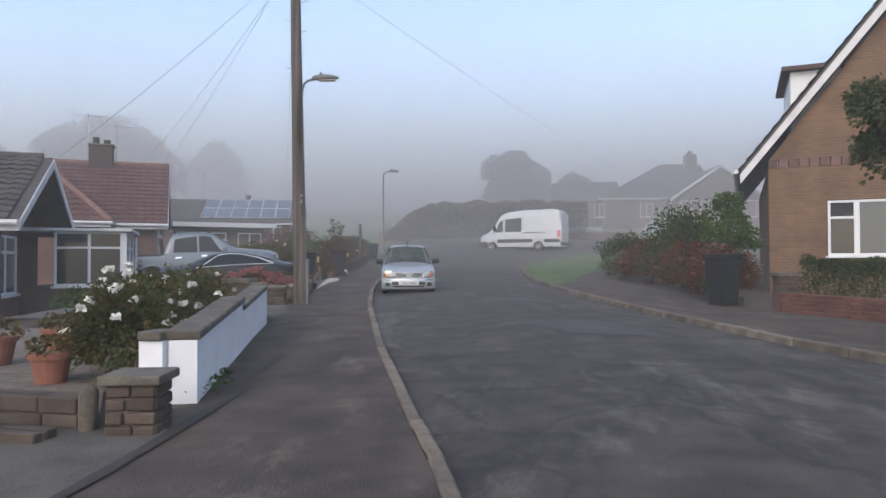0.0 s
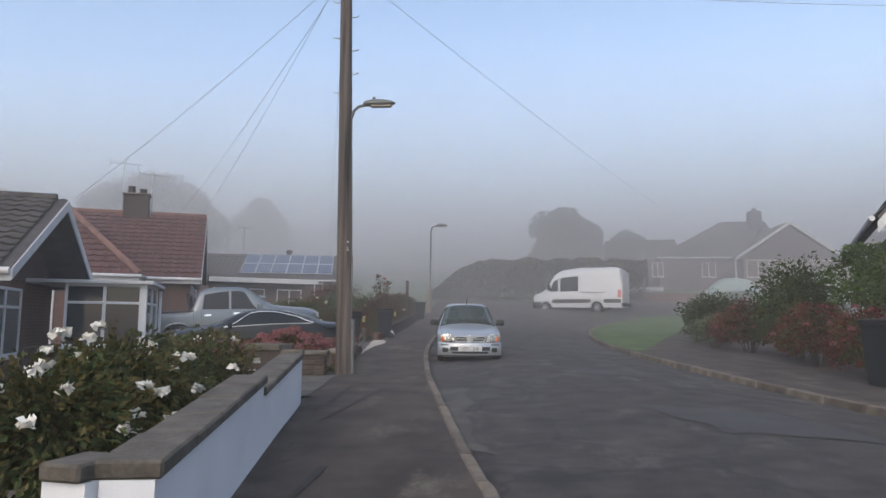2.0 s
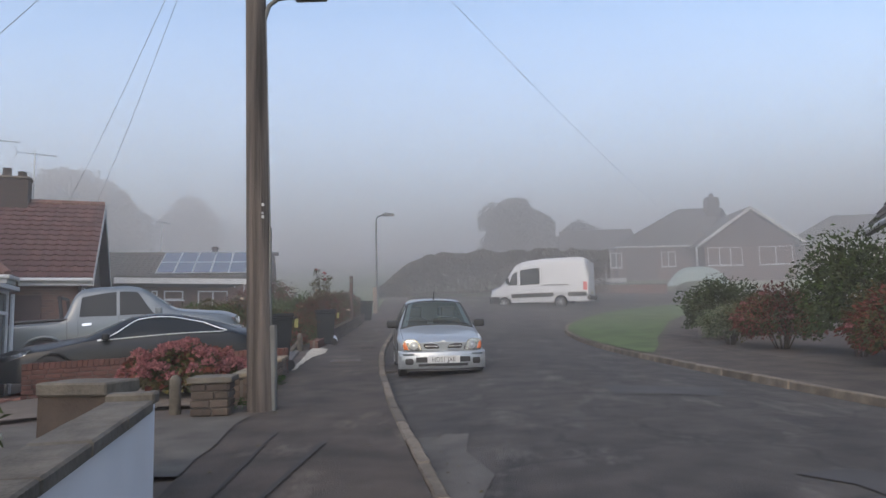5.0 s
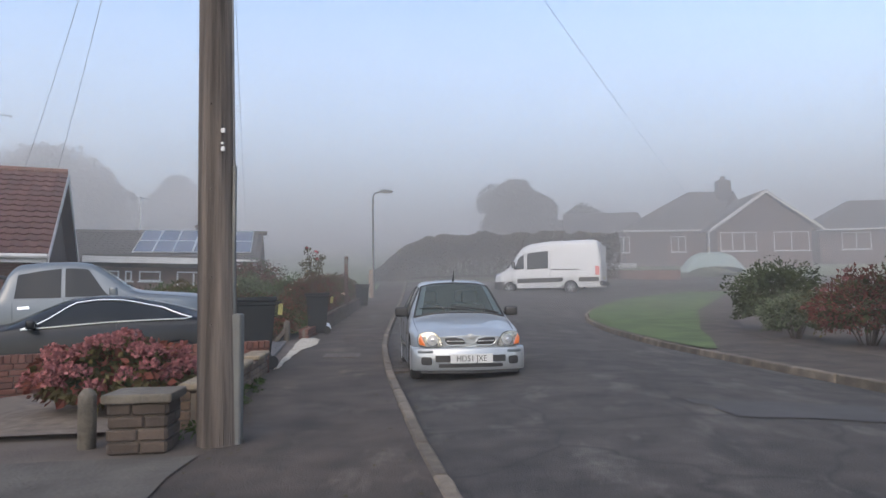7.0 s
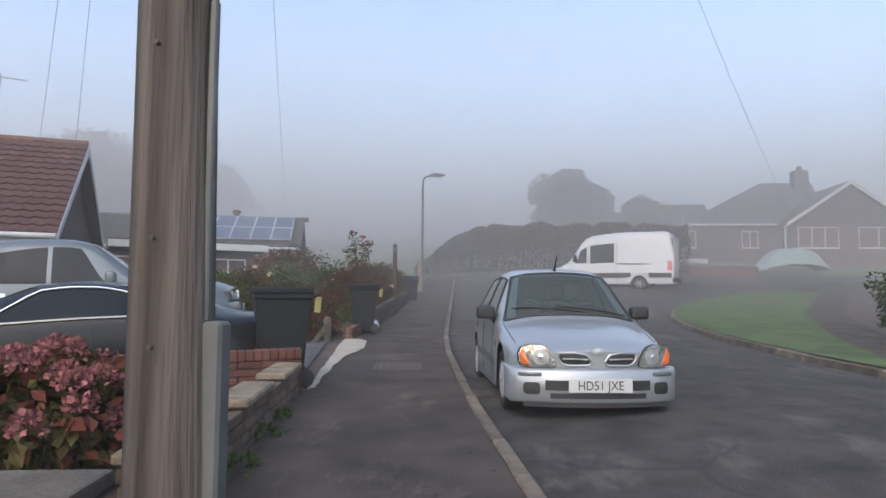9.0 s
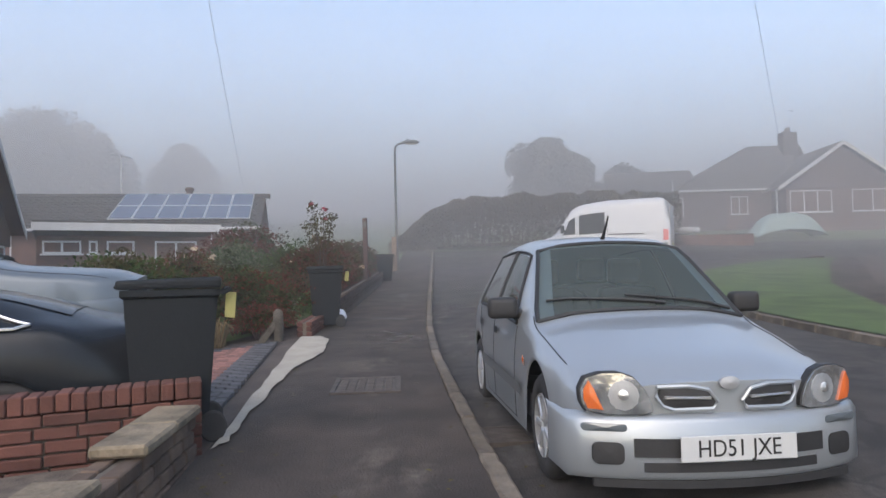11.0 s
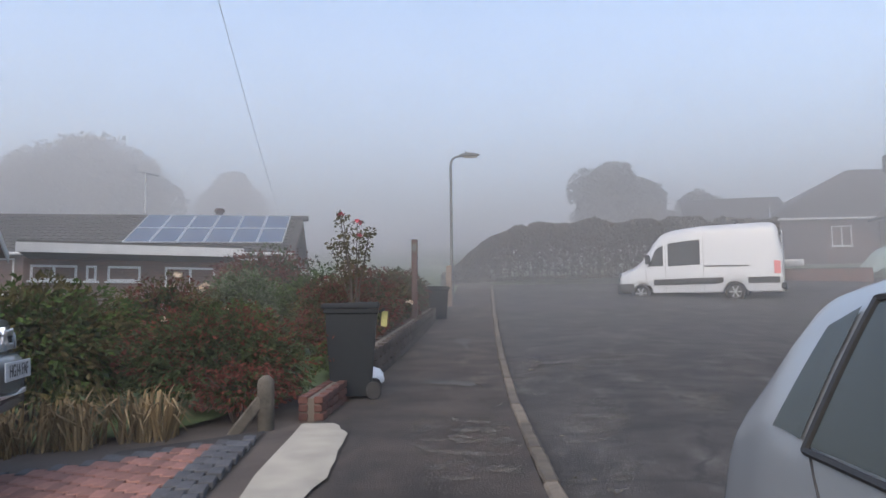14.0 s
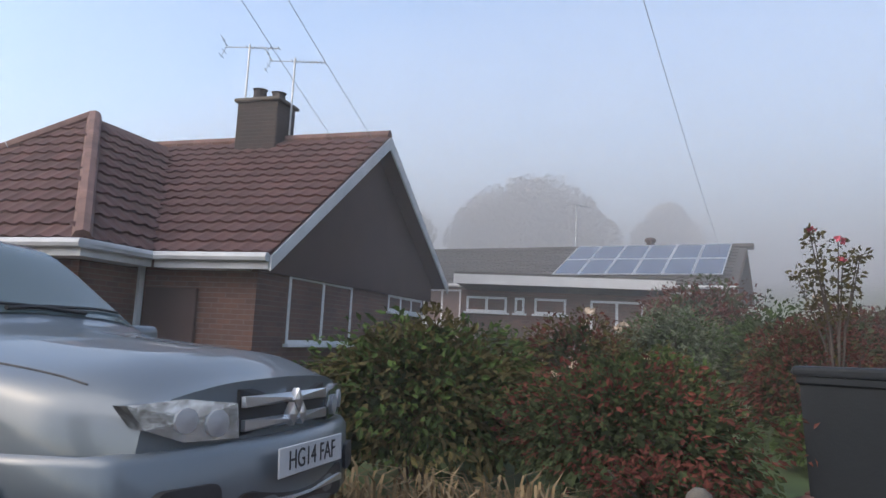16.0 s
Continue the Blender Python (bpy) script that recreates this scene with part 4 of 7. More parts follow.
    def patch(self, edge_s, edge_u, off, n=10, m=10):
        """A patch on the skin. edge_s(b): s range at b; edge_u(a, b): maps to u; both over 0 to 1."""
        verts = []
        for j in range(m + 1):
            for i in range(n + 1):
                s, u = edge_s(i / n, j / m), edge_u(i / n, j / m)
                verts.append(self.out(s, u, off))
        w = n + 1
        return mesh_from("patch", verts, [(j * w + i, j * w + i + 1, (j + 1) * w + i + 1, (j + 1) * w + i) for j in range(m) for i in range(n)], None, True)

    def quad(self, corners, off, n=10, m=8):
        """A patch between four (s, u) corners, in order around it."""
        (a, b, c, d) = [np.array(q) for q in corners]
        def mixed(i, j):
            return (a * (1 - i) + b * i) * (1 - j) + (d * (1 - i) + c * i) * j
        return self.patch(lambda i, j: float(mixed(i, j)[0]), lambda i, j: float(mixed(i, j)[1]), off, n, m)

    def front(self, y, z, off=0.0):
        return Vector((self.bulge * (y / self.W) ** 2 - off, y, z))

    def front_panel(self, outline, off, thick=0.03):
        """A panel on the nose from an outline in (y, z)."""
        bm = bmesh.new()
        c = (sum(p[0] for p in outline) / len(outline), sum(p[1] for p in outline) / len(outline))
        f = [bm.verts.new(self.front(y, z, off)) for y, z in outline]
        b = [bm.verts.new(self.front(y, z, off - thick)) for y, z in outline]
        mid = bm.verts.new(self.front(c[0], c[1], off + 0.006))
        n = len(f)
        for i in range(n):
            bm.faces.new((f[i], f[(i + 1) % n], mid))
            bm.faces.new((f[(i + 1) % n], f[i], b[i], b[(i + 1) % n]))
        bmesh.ops.recalc_face_normals(bm, faces=bm.faces)
        return bm

    def seam(self, line, width=0.007, off=0.002, name="seam"):
        """A thin dark joint along points (s, u)."""
        pts = []
        for (a, b) in zip(line, line[1:]):
            for k in range(7):
                pts.append((a[0] + (b[0] - a[0]) * k / 6, a[1] + (b[1] - a[1]) * k / 6))
        return tube([self.out(s, u, off) for s, u in pts], width / 2, 5)


def rounded(y0, y1, z0, z1, r, n=4):
    pts = []
    for cy, cz, a0 in ((y1 - r, z1 - r, 0), (y0 + r, z1 - r, 90), (y0 + r, z0 + r, 180), (y1 - r, z0 + r, 270)):
        pts += [(cy + r * math.cos(radians(a0 + 90 * k / n)), cz + r * math.sin(radians(a0 + 90 * k / n))) for k in range(n + 1)]
    return pts


def wheel(parent, x, y, r, width, rim_mat, spokes=7, cap=True):
    """A wheel with a tyre, a rim and spokes; y decides which side faces out."""
    side = 1 if y > 0 else -1
    prof = [(0.62, -0.5), (0.9, -0.5), (0.99, -0.36), (1.0, -0.2), (1.0, 0.2), (0.99, 0.36), (0.9, 0.5), (0.64, 0.5), (0.62, 0.4)]
    n, verts, faces = 28, [], []
    for k in range(n):
        a = 2 * math.pi * k / n
        verts += [(x + r * p * math.cos(a), y + side * width * q, r + r * p * math.sin(a)) for p, q in prof]
    w = len(prof)
    for k in range(n):
        for i in range(w):
            faces.append((k * w + i, k * w + (i + 1) % w, ((k + 1) % n) * w + (i + 1) % w, ((k + 1) % n) * w + i))
    wh = part("wheel", mesh_from("wheel", verts, faces, RUBBER, True), None, parent)
    rim = bmesh.new()
    bmesh.ops.create_cone(rim, cap_ends=False, segments=24, radius1=r * 0.64, radius2=r * 0.6, depth=width * 0.5)
    bmesh.ops.create_circle(rim, cap_ends=True, segments=16, radius=r * 0.14, matrix=Matrix.Translation((0, 0, width * 0.12)))
    for k in range(spokes):
        a = 2 * math.pi * k / spokes
        sp = box((0.1 * r, -0.065 * r, -0.012), (0.61 * r, 0.065 * r, 0.016), 0.006)
        sp.transform(Matrix.Rotation(a, 4, "Z") @ Matrix.Translation((0, 0, width * 0.12)))
        me = bpy.data.meshes.new("t")
        sp.to_mesh(me)
        sp.free()
        rim.from_mesh(me)
    rim.transform(Matrix.Translation((x, y + side * width * 0.26, r)) @ Matrix.Rotation(radians(-90 * side), 4, "X"))
    part("rim", rim, rim_mat, wh)
    disc = bmesh.new()
    bmesh.ops.create_circle(disc, cap_ends=True, segments=24, radius=r * 0.62)
    disc.transform(Matrix.Translation((x, y + side * width * 0.12, r)) @ Matrix.Rotation(radians(-90 * side), 4, "X"))
    part("hub_backing", disc, BLACK_PLASTIC, wh)
    return wh


def number_plate(parent, m, text, w=0.54, h=0.115):
    p = part("number_plate", box((-w / 2, -h / 2, -0.004), (w / 2, h / 2, 0.004), 0.003), PLATE, parent, "white number plate reading " + text)
    p.matrix_local = m
    t = lettering(text, 0.108, PLATE_INK, p, pose(0, -0.002, 0.006), "plate_letters", 0.001)
    t.scale = (0.86, 1.0, 1.0)
    return p


def wiper(shell, parent, a, b, off=0.02):
    pts = [shell.out(a[0] + (b[0] - a[0]) * k / 6, a[1] + (b[1] - a[1]) * k / 6, off) for k in range(7)]
    part("wiper", tube(pts, [0.012] * 3 + [0.009] * 4, 6), BLACK_PLASTIC, parent)


def mirror(parent, p, m, size=(0.13, 0.2, 0.15), mat=None):
    b = box((-size[0] / 2, -size[1] / 2, -size[2] / 2), (size[0] / 2, size[1] / 2, size[2] / 2), min(size) * 0.36, seg=3)
    b.transform(Matrix.Translation(p))
    side = 1 if p[1] > 0 else -1
    arm = tube([(p[0] + 0.02, p[1] - side * size[1] * 0.4, p[2] - 0.03), (p[0] + 0.05, p[1] - side * (size[1] * 0.5 + 0.12), p[2] - 0.08)], [0.03, 0.045], 8)
    part("door_mirror", merge(b, arm), mat or BLACK_PLASTIC, parent, smooth=True)


def car_matrix(front, heading, z):
    """front: the middle of the nose; heading: degrees of the direction nose to tail from +x."""
    return Matrix.Translation((front[0], front[1], z)) @ Matrix.Rotation(radians(heading), 4, "Z")


def seat_row(parent, x, ys, z=0.42, head=True):
    for y in ys:
        s = part("car_seat", merge(box((x, y - 0.24, z), (x + 0.5, y + 0.24, z + 0.16), 0.05, seg=2),
                                   box((x + 0.42, y - 0.23, z + 0.1), (x + 0.58, y + 0.23, z + 0.62), 0.06, seg=2)), SEAT, parent, smooth=False)
        part("headrest", box((x + 0.48, y - 0.13, z + 0.64), (x + 0.58, y + 0.13, z + 0.84), 0.04, seg=2), SEAT, s)


# --- small silver hatchback at the kerb
mic = thing("hatchback", car_matrix((0.555, 18.437), 96.37, 0.03), "small silver hatchback parked at the kerb, facing up the street", "car")
MS = Shell(3.65, 0.745,
           [(0, 0.58), (0.02, 0.625), (0.06, 0.69), (0.2, 0.8), (0.262, 0.84), (0.284, 0.872), (0.43, 1.285), (0.47, 1.35), (0.57, 1.385), (0.66, 1.385), (0.8, 1.36), (0.88, 1.31), (0.96, 1.0), (0.99, 0.86), (1, 0.58)],
           [(0, 0.57), (0.2, 0.635), (0.29, 0.65), (0.45, 0.5), (0.6, 0.495), (0.85, 0.485), (0.95, 0.56), (1, 0.64)],
           [(0, 0.48), (0.06, 0.58), (0.2, 0.71), (0.3, 0.775), (0.58, 0.835), (0.85, 0.875), (0.97, 0.8), (1, 0.46)],
           0.17, (0.66, 3.02), 0.325, 0.18, 0.12, 0.87, 0.03)


def nose(outline, off, thick=0.03, drop=0.085):
    """A panel on the hatchback's nose."""
    return MS.front_panel([(y * 0.955, z - drop) for y, z in outline], off, thick)


def nose_strip(y0, y1, z0, z1, off):
    """A long dark opening that follows the curve of the bumper."""
    v, n = [], 20
    for k in range(n + 1):
        y = y0 + (y1 - y0) * k / n
        for z, o in ((z0, off), (z1, off), (z1, off - 0.03), (z0, off - 0.03)):
            v.append(MS.front(y, z, o))
    f = [(k * 4 + a, k * 4 + (a + 1) % 4, k * 4 + 4 + (a + 1) % 4, k * 4 + 4 + a) for k in range(n) for a in range(4)]
    return mesh_from("strip", v, f + [(3, 2, 1, 0), (n * 4, n * 4 + 1, n * 4 + 2, n * 4 + 3)])


mb = part("body", MS.body(holes=((0.292, 0.436, 0.0, 0.36),)), SILVER, mic)
part("windscreen", MS.quad([(0.284, -0.412), (0.284, 0.412), (0.446, 0.405), (0.446, -0.405)], 0.006), CAR_GLASS, mb)
for a, b in (((0.282, -0.412), (0.448, -0.406)), ((0.282, 0.412), (0.448, 0.406)), ((0.446, -0.405), (0.446, 0.405)), ((0.282, -0.412), (0.282, 0.412))):
    part("screen_seal", MS.seam([a, b], 0.03, 0.006), BLACK_PLASTIC, mb)
for sd in (-1, 1):
    part("side_glass", MS.quad([(0.37, sd * 0.625), (0.575, sd * 0.625), (0.575, sd * 0.46), (0.47, sd * 0.46)], 0.007), SIDE_GLASS, mb)
    part("side_glass", MS.quad([(0.60, sd * 0.625), (0.80, sd * 0.625), (0.79, sd * 0.46), (0.6, sd * 0.46)], 0.007), SIDE_GLASS, mb)
    part("side_glass", MS.quad([(0.815, sd * 0.62), (0.862, sd * 0.61), (0.845, sd * 0.48), (0.81, sd * 0.46)], 0.007), SIDE_GLASS, mb)
    for ln in ([(0.36, sd * 0.635), (0.58, sd * 0.635), (0.58, sd * 0.45), (0.465, sd * 0.45), (0.36, sd * 0.635)],
               [(0.595, sd * 0.635), (0.805, sd * 0.635), (0.795, sd * 0.45), (0.595, sd * 0.45), (0.595, sd * 0.635)]):
        part("window_seal", MS.seam(ln, 0.022, 0.006), BLACK_PLASTIC, mb)
    for ln in ([(0.355, sd * 0.65), (0.36, sd * 0.97)], [(0.588, sd * 0.64), (0.588, sd * 0.97)], [(0.8, sd * 0.64), (0.745, sd * 0.8)], [(0.355, sd * 0.97), (0.74, sd * 0.97)],
               [(0.09, sd * 0.5), (0.2, sd * 0.47), (0.3, sd * 0.45)]):
        part("door_seam", MS.seam(ln, 0.008, 0.0), BLACK_PLASTIC, mb)
    part("rubbing_strip", MS.quad([(0.29, sd * 0.885), (0.735, sd * 0.885), (0.735, sd * 0.85), (0.29, sd * 0.85)], 0.012), BLUEGREY, mb)
    for hs in (0.55, 0.755):
        part("door_handle", MS.quad([(hs - 0.022, sd * 0.72), (hs + 0.014, sd * 0.72), (hs + 0.014, sd * 0.695), (hs - 0.022, sd * 0.695)], 0.016), BLACK_PLASTIC, mb)
    part("side_repeater", MS.quad([(0.257, sd * 0.755), (0.277, sd * 0.755), (0.277, sd * 0.735), (0.257, sd * 0.735)], 0.014), LAMP_AMBER, mb)
    for wx_ in (0.66, 3.02):
        wheel(mic, wx_, sd * 0.645, 0.283, 0.165, ALU, 7)
    mirror(mic, (1.33, sd * 0.81, 0.895), None, (0.11, 0.19, 0.135))
    # lamps on the nose
    eye = [(0.375, 0.55), (0.42, 0.535), (0.58, 0.535), (0.67, 0.55), (0.692, 0.59), (0.695, 0.65), (0.67, 0.70), (0.6, 0.722), (0.52, 0.724), (0.46, 0.705), (0.41, 0.65), (0.38, 0.59)]
    rim_ = [(0.54 + (y - 0.54) * 1.03, 0.63 + (z - 0.63) * 1.045) for y, z in eye]
    part("lamp_seal", nose([(sd * y, z) for y, z in rim_], 0.03, 0.05), BLACK_PLASTIC, mb)
    lamp = part("headlamp", nose([(sd * y, z) for y, z in eye], 0.042, 0.03), LAMP_CLEAR, mb, "clear glass headlamp")
    part("reflector", nose([(sd * (0.505 + 0.07 * math.cos(radians(a))), 0.622 + 0.07 * math.sin(radians(a))) for a in range(0, 360, 30)], 0.046, 0.01), STEEL, lamp)
    part("bulb_cap", nose([(sd * (0.51 + 0.024 * math.cos(radians(a))), 0.625 + 0.024 * math.sin(radians(a))) for a in range(0, 360, 45)], 0.058, 0.01), CHROME, lamp)
    part("indicator", nose([(sd * y, z) for y, z in [(0.60, 0.555), (0.668, 0.562), (0.684, 0.6), (0.685, 0.645), (0.662, 0.688), (0.64, 0.65)]], 0.051, 0.02), LAMP_AMBER, lamp, "amber indicator")
    gr = part("grille_opening", nose([(sd * y, z) for y, z in [(0.085, 0.563), (0.27, 0.56), (0.315, 0.575), (0.34, 0.61), (0.335, 0.648), (0.2, 0.652), (0.11, 0.635), (0.07, 0.59)]], 0.02, 0.04), BLACK_PLASTIC, mb)
    part("grille_bar", nose([(sd * y, z) for y, z in [(0.1, 0.600), (0.315, 0.604), (0.315, 0.616), (0.1, 0.612)]], 0.036, 0.02), CHROME, gr)
    part("grille_surround", merge(*[tube([MS.front(sd * y * 0.955, z - 0.085, 0.02) for y, z in [(0.085, 0.556), (0.27, 0.552), (0.32, 0.568), (0.35, 0.61), (0.343, 0.656), (0.2, 0.66), (0.105, 0.642), (0.062, 0.59), (0.085, 0.556)]], 0.01, 6)]), SILVER, gr)
    part("fog_recess", nose([(sd * y, z) for y, z in rounded(0.515, 0.655, 0.275, 0.375, 0.03)], 0.062, 0.03, 0.05), BLACK_PLASTIC, mb)
# bumper
def bumper_bar(shell, z0, z1, out, wrap, name, mat, parent):
    """A bumper that follows the nose and wraps back round its corners."""
    verts, faces = [], []
    W = shell.W * 0.97
    ring = []
    n = 24
    for k in range(n + 1):
        y = -W + 2 * W * k / n
        ring.append((shell.bulge * (y / shell.W) ** 2 - out * (1 - 0.6 * abs(y / W) ** 6), y))
    ring = [(ring[0][0] + wrap, -W - 0.012)] + ring + [(ring[-1][0] + wrap, W + 0.012)]
    prof = [(z0, 0.03), (z0 + 0.03, 0.0), (z1 - 0.03, 0.0), (z1, 0.03), (z1 + 0.005, 0.09)]
    for x, y in ring:
        sc = 1 - 0.0
        for z, d in prof:
            verts.append((x + d, y * (1 - d * 0.12), z))
    w = len(prof)
    faces = [(j * w + i, (j + 1) * w + i, (j + 1) * w + i + 1, j * w + i + 1) for j in range(len(ring) - 1) for i in range(w - 1)]
    return part(name, mesh_from(name, verts, faces, mat, True), None, parent)
bump = bumper_bar(MS, 0.15, 0.445, 0.06, 0.34, "front_bumper", SILVER, mic)
part("lower_intake", nose_strip(-0.45, 0.45, 0.262, 0.345, 0.066), BLACK_PLASTIC, bump)
part("bumper_lip", nose_strip(-0.62, 0.62, 0.12, 0.155, 0.05), BLACK_PLASTIC, bump)
part("lower_intake", nose_strip(-0.41, 0.41, 0.196, 0.238, 0.066), BLACK_PLASTIC, bump)
for sd in (-1, 1):
    part("bumper_strip", nose([(sd * y, z) for y, z in rounded(0.5, 0.7, 0.425, 0.46, 0.015)], 0.06, 0.06, 0.05), BLUEGREY, bump)
number_plate(mic, Matrix.Translation((-0.086, 0, 0.307)) @ Matrix(((0, 0, -1, 0), (-1, 0, 0, 0), (0, 1, 0, 0), (0, 0, 0, 1))), "HD51 JXE")
part("badge", nose([(0.05 * math.cos(radians(a)), 0.672 + 0.03 * math.sin(radians(a))) for a in range(0, 360, 30)], 0.026, 0.02), STEEL, mb)
wiper(MS, mb, (0.293, -0.1), (0.318, 0.36))
wiper(MS, mb, (0.292, -0.36), (0.312, 0.05))
part("aerial_mast", tube([MS.out(0.478, 0.0, 0.0), MS.out(0.472, 0.0, 0.03), Vector((1.6, 0, 1.5))], [0.018, 0.012, 0.005], 8), BLACK_PLASTIC, mb)
part("dashboard", box((1.1, -0.6, 0.62), (1.5, 0.6, 0.79), 0.05, seg=2), SEAT, mic)
part("steering_wheel", tube([(1.56, 0.33 + 0.18 * math.cos(a), 0.85 + 0.17 * math.sin(a)) for a in [k * math.pi / 8 for k in range(17)]], 0.016, 6), BLACK_PLASTIC, mic)
part("cabin_floor", box((0.9, -0.7, 0.25), (3.45, 0.7, 0.4)), SEAT, mic)
seat_row(mic, 1.72, (-0.33, 0.33), 0.38)
seat_row(mic, 2.6, (-0.33, 0.33), 0.4)
part("paper_on_dash", box((1.18, 0.26, 0.794), (1.3, 0.56, 0.798)), PLATE, mic)

# --- grey-blue pick-up on the block drive
pk = thing("pickup_truck", car_matrix((-4.40, 23.50), 202.5, 0.25) @ Matrix.Rotation(radians(3.2), 4, "Y"), "grey-blue double cab pickup on the block drive", "car")
PS = Shell(5.25, 0.9,
           [(0, 0.98), (0.015, 1.02), (0.05, 1.10), (0.2, 1.19), (0.245, 1.22), (0.27, 1.27), (0.38, 1.72), (0.43, 1.79), (0.55, 1.80), (0.63, 1.76), (0.665, 1.45), (0.68, 1.13), (0.72, 1.1), (0.98, 1.1), (1, 0.9)],
           [(0, 0.66), (0.22, 0.74), (0.27, 0.75), (0.4, 0.62), (0.6, 0.62), (0.68, 0.75), (1, 0.8)],
           [(0, 0.84), (0.1, 0.98), (0.25, 1.06), (0.45, 1.1), (0.7, 1.06), (1, 1.02)],
           0.4, (0.93, 3.95), 0.45, 0.22, 0.05, 0.84, 0.035)
pb = part("body", PS.body(90), BLUEGREY, pk)
part("windscreen", PS.quad([(0.272, -0.37), (0.272, 0.37), (0.385, 0.34), (0.385, -0.34)], 0.008), MIST_GLASS, pb)
for sd in (-1, 1):
    part("side_glass", PS.quad([(0.335, sd * 0.62), (0.475, sd * 0.62), (0.475, sd * 0.46), (0.405, sd * 0.46)], 0.008), DARK_GLASS, pb)
    part("side_glass", PS.quad([(0.487, sd * 0.62), (0.625, sd * 0.6), (0.615, sd * 0.48), (0.487, sd * 0.46)], 0.008), DARK_GLASS, pb)
    part("wheel_arch_flare", tube([(0.93 + 0.47 * math.cos(radians(a)), sd * 0.915, 0.32 + 0.47 * math.sin(radians(a))) for a in range(0, 181, 15)], 0.035, 8), BLUEGREY, pb)
    part("wheel_arch_flare", tube([(3.95 + 0.47 * math.cos(radians(a)), sd * 0.915, 0.32 + 0.47 * math.sin(radians(a))) for a in range(0, 181, 15)], 0.035, 8), BLUEGREY, pb)
    for ln in ([(0.325, sd * 0.65), (0.33, sd * 0.95)], [(0.48, sd * 0.63), (0.48, sd * 0.95)], [(0.63, sd * 0.63), (0.63, sd * 0.95)], [(0.05, sd * 0.5), (0.2, sd * 0.47), (0.265, sd * 0.44)], [(0.67, sd * 0.6), (0.67, sd * 0.95)]):
        part("door_seam", PS.seam(ln, 0.01, 0.0), BLACK_PLASTIC, pb)
    for hs in (0.45, 0.6):
        part("door_handle", PS.quad([(hs - 0.02, sd * 0.7), (hs + 0.014, sd * 0.7), (hs + 0.014, sd * 0.675), (hs - 0.02, sd * 0.675)], 0.02), CHROME, pb)
    for wx_ in (0.93, 3.95):
        wheel(pk, wx_, sd * 0.8, 0.37, 0.24, ALU, 6)
    mirror(pk, (1.72, sd * 1.02, 1.17), None, (0.14, 0.24, 0.2), BLUEGREY)
    lm = part("headlamp", PS.front_panel([(sd * y, z) for y, z in [(0.36, 0.775), (0.6, 0.785), (0.74, 0.84), (0.80, 0.925), (0.6, 0.935), (0.37, 0.905)]], 0.03, 0.06), LAMP_CLEAR, pb, "large clear headlamp")
    for ly, lz, lr in ((0.47, 0.84, 0.05), (0.6, 0.86, 0.045)):
        part("reflector", PS.front_panel([(sd * (ly + lr * math.cos(radians(a))), lz + lr * math.sin(radians(a))) for a in range(0, 360, 30)], 0.04, 0.01), STEEL, lm)
    part("fog_recess", PS.front_panel([(sd * y, z) for y, z in rounded(0.5, 0.74, 0.52, 0.64, 0.04)], 0.095, 0.04), BLACK_PLASTIC, pb)
gr = part("grille", PS.front_panel([(-0.35, 0.78), (0.35, 0.78), (0.34, 0.955), (-0.34, 0.955)], 0.012, 0.04), BLACK_PLASTIC, pb)
for z in (0.795, 0.885):
    part("chrome_bar", PS.front_panel([(-0.335, z), (0.335, z), (0.335, z + 0.042), (-0.335, z + 0.042)], 0.034, 0.02), CHROME, gr)
part("badge", merge(*[PS.front_panel([(0.0 + a, b), (0.036 + a, b + 0.048), (a, b + 0.096), (-0.036 + a, b + 0.048)], 0.046, 0.03) for a, b in ((0, 0.848), (-0.038, 0.79), (0.038, 0.79))]), CHROME, gr)
pbum = bumper_bar(PS, 0.42, 0.76, 0.08, 0.45, "front_bumper", BLUEGREY, pk)
part("lower_intake", PS.front_panel(rounded(-0.42, 0.42, 0.44, 0.58, 0.04), 0.088, 0.03), BLACK_PLASTIC, pbum)
part("chrome_bar", PS.front_panel(rounded(-0.4, 0.4, 0.5, 0.53, 0.012), 0.1, 0.03), CHROME, pbum)
number_plate(pk, Matrix.Translation((-0.115, 0, 0.67)) @ Matrix(((0, 0, -1, 0), (-1, 0, 0, 0), (0, 1, 0, 0), (0, 0, 0, 1))), "HG14 FAF")
wiper(PS, pb, (0.276, 0.1), (0.29, -0.34))
wiper(PS, pb, (0.275, -0.15), (0.287, 0.26))
for sd in (-1, 1):
    part("bed_rail", tube([(3.5, sd * 0.82, 1.12), (5.15, sd * 0.82, 1.12)], 0.03, 8), BLACK_PLASTIC, pk)
part("roll_bar", tube([(3.62, -0.72, 1.1), (3.66, -0.66, 1.6), (3.66, 0.66, 1.6), (3.62, 0.72, 1.1)], 0.04, 8), BLACK_PLASTIC, pk)

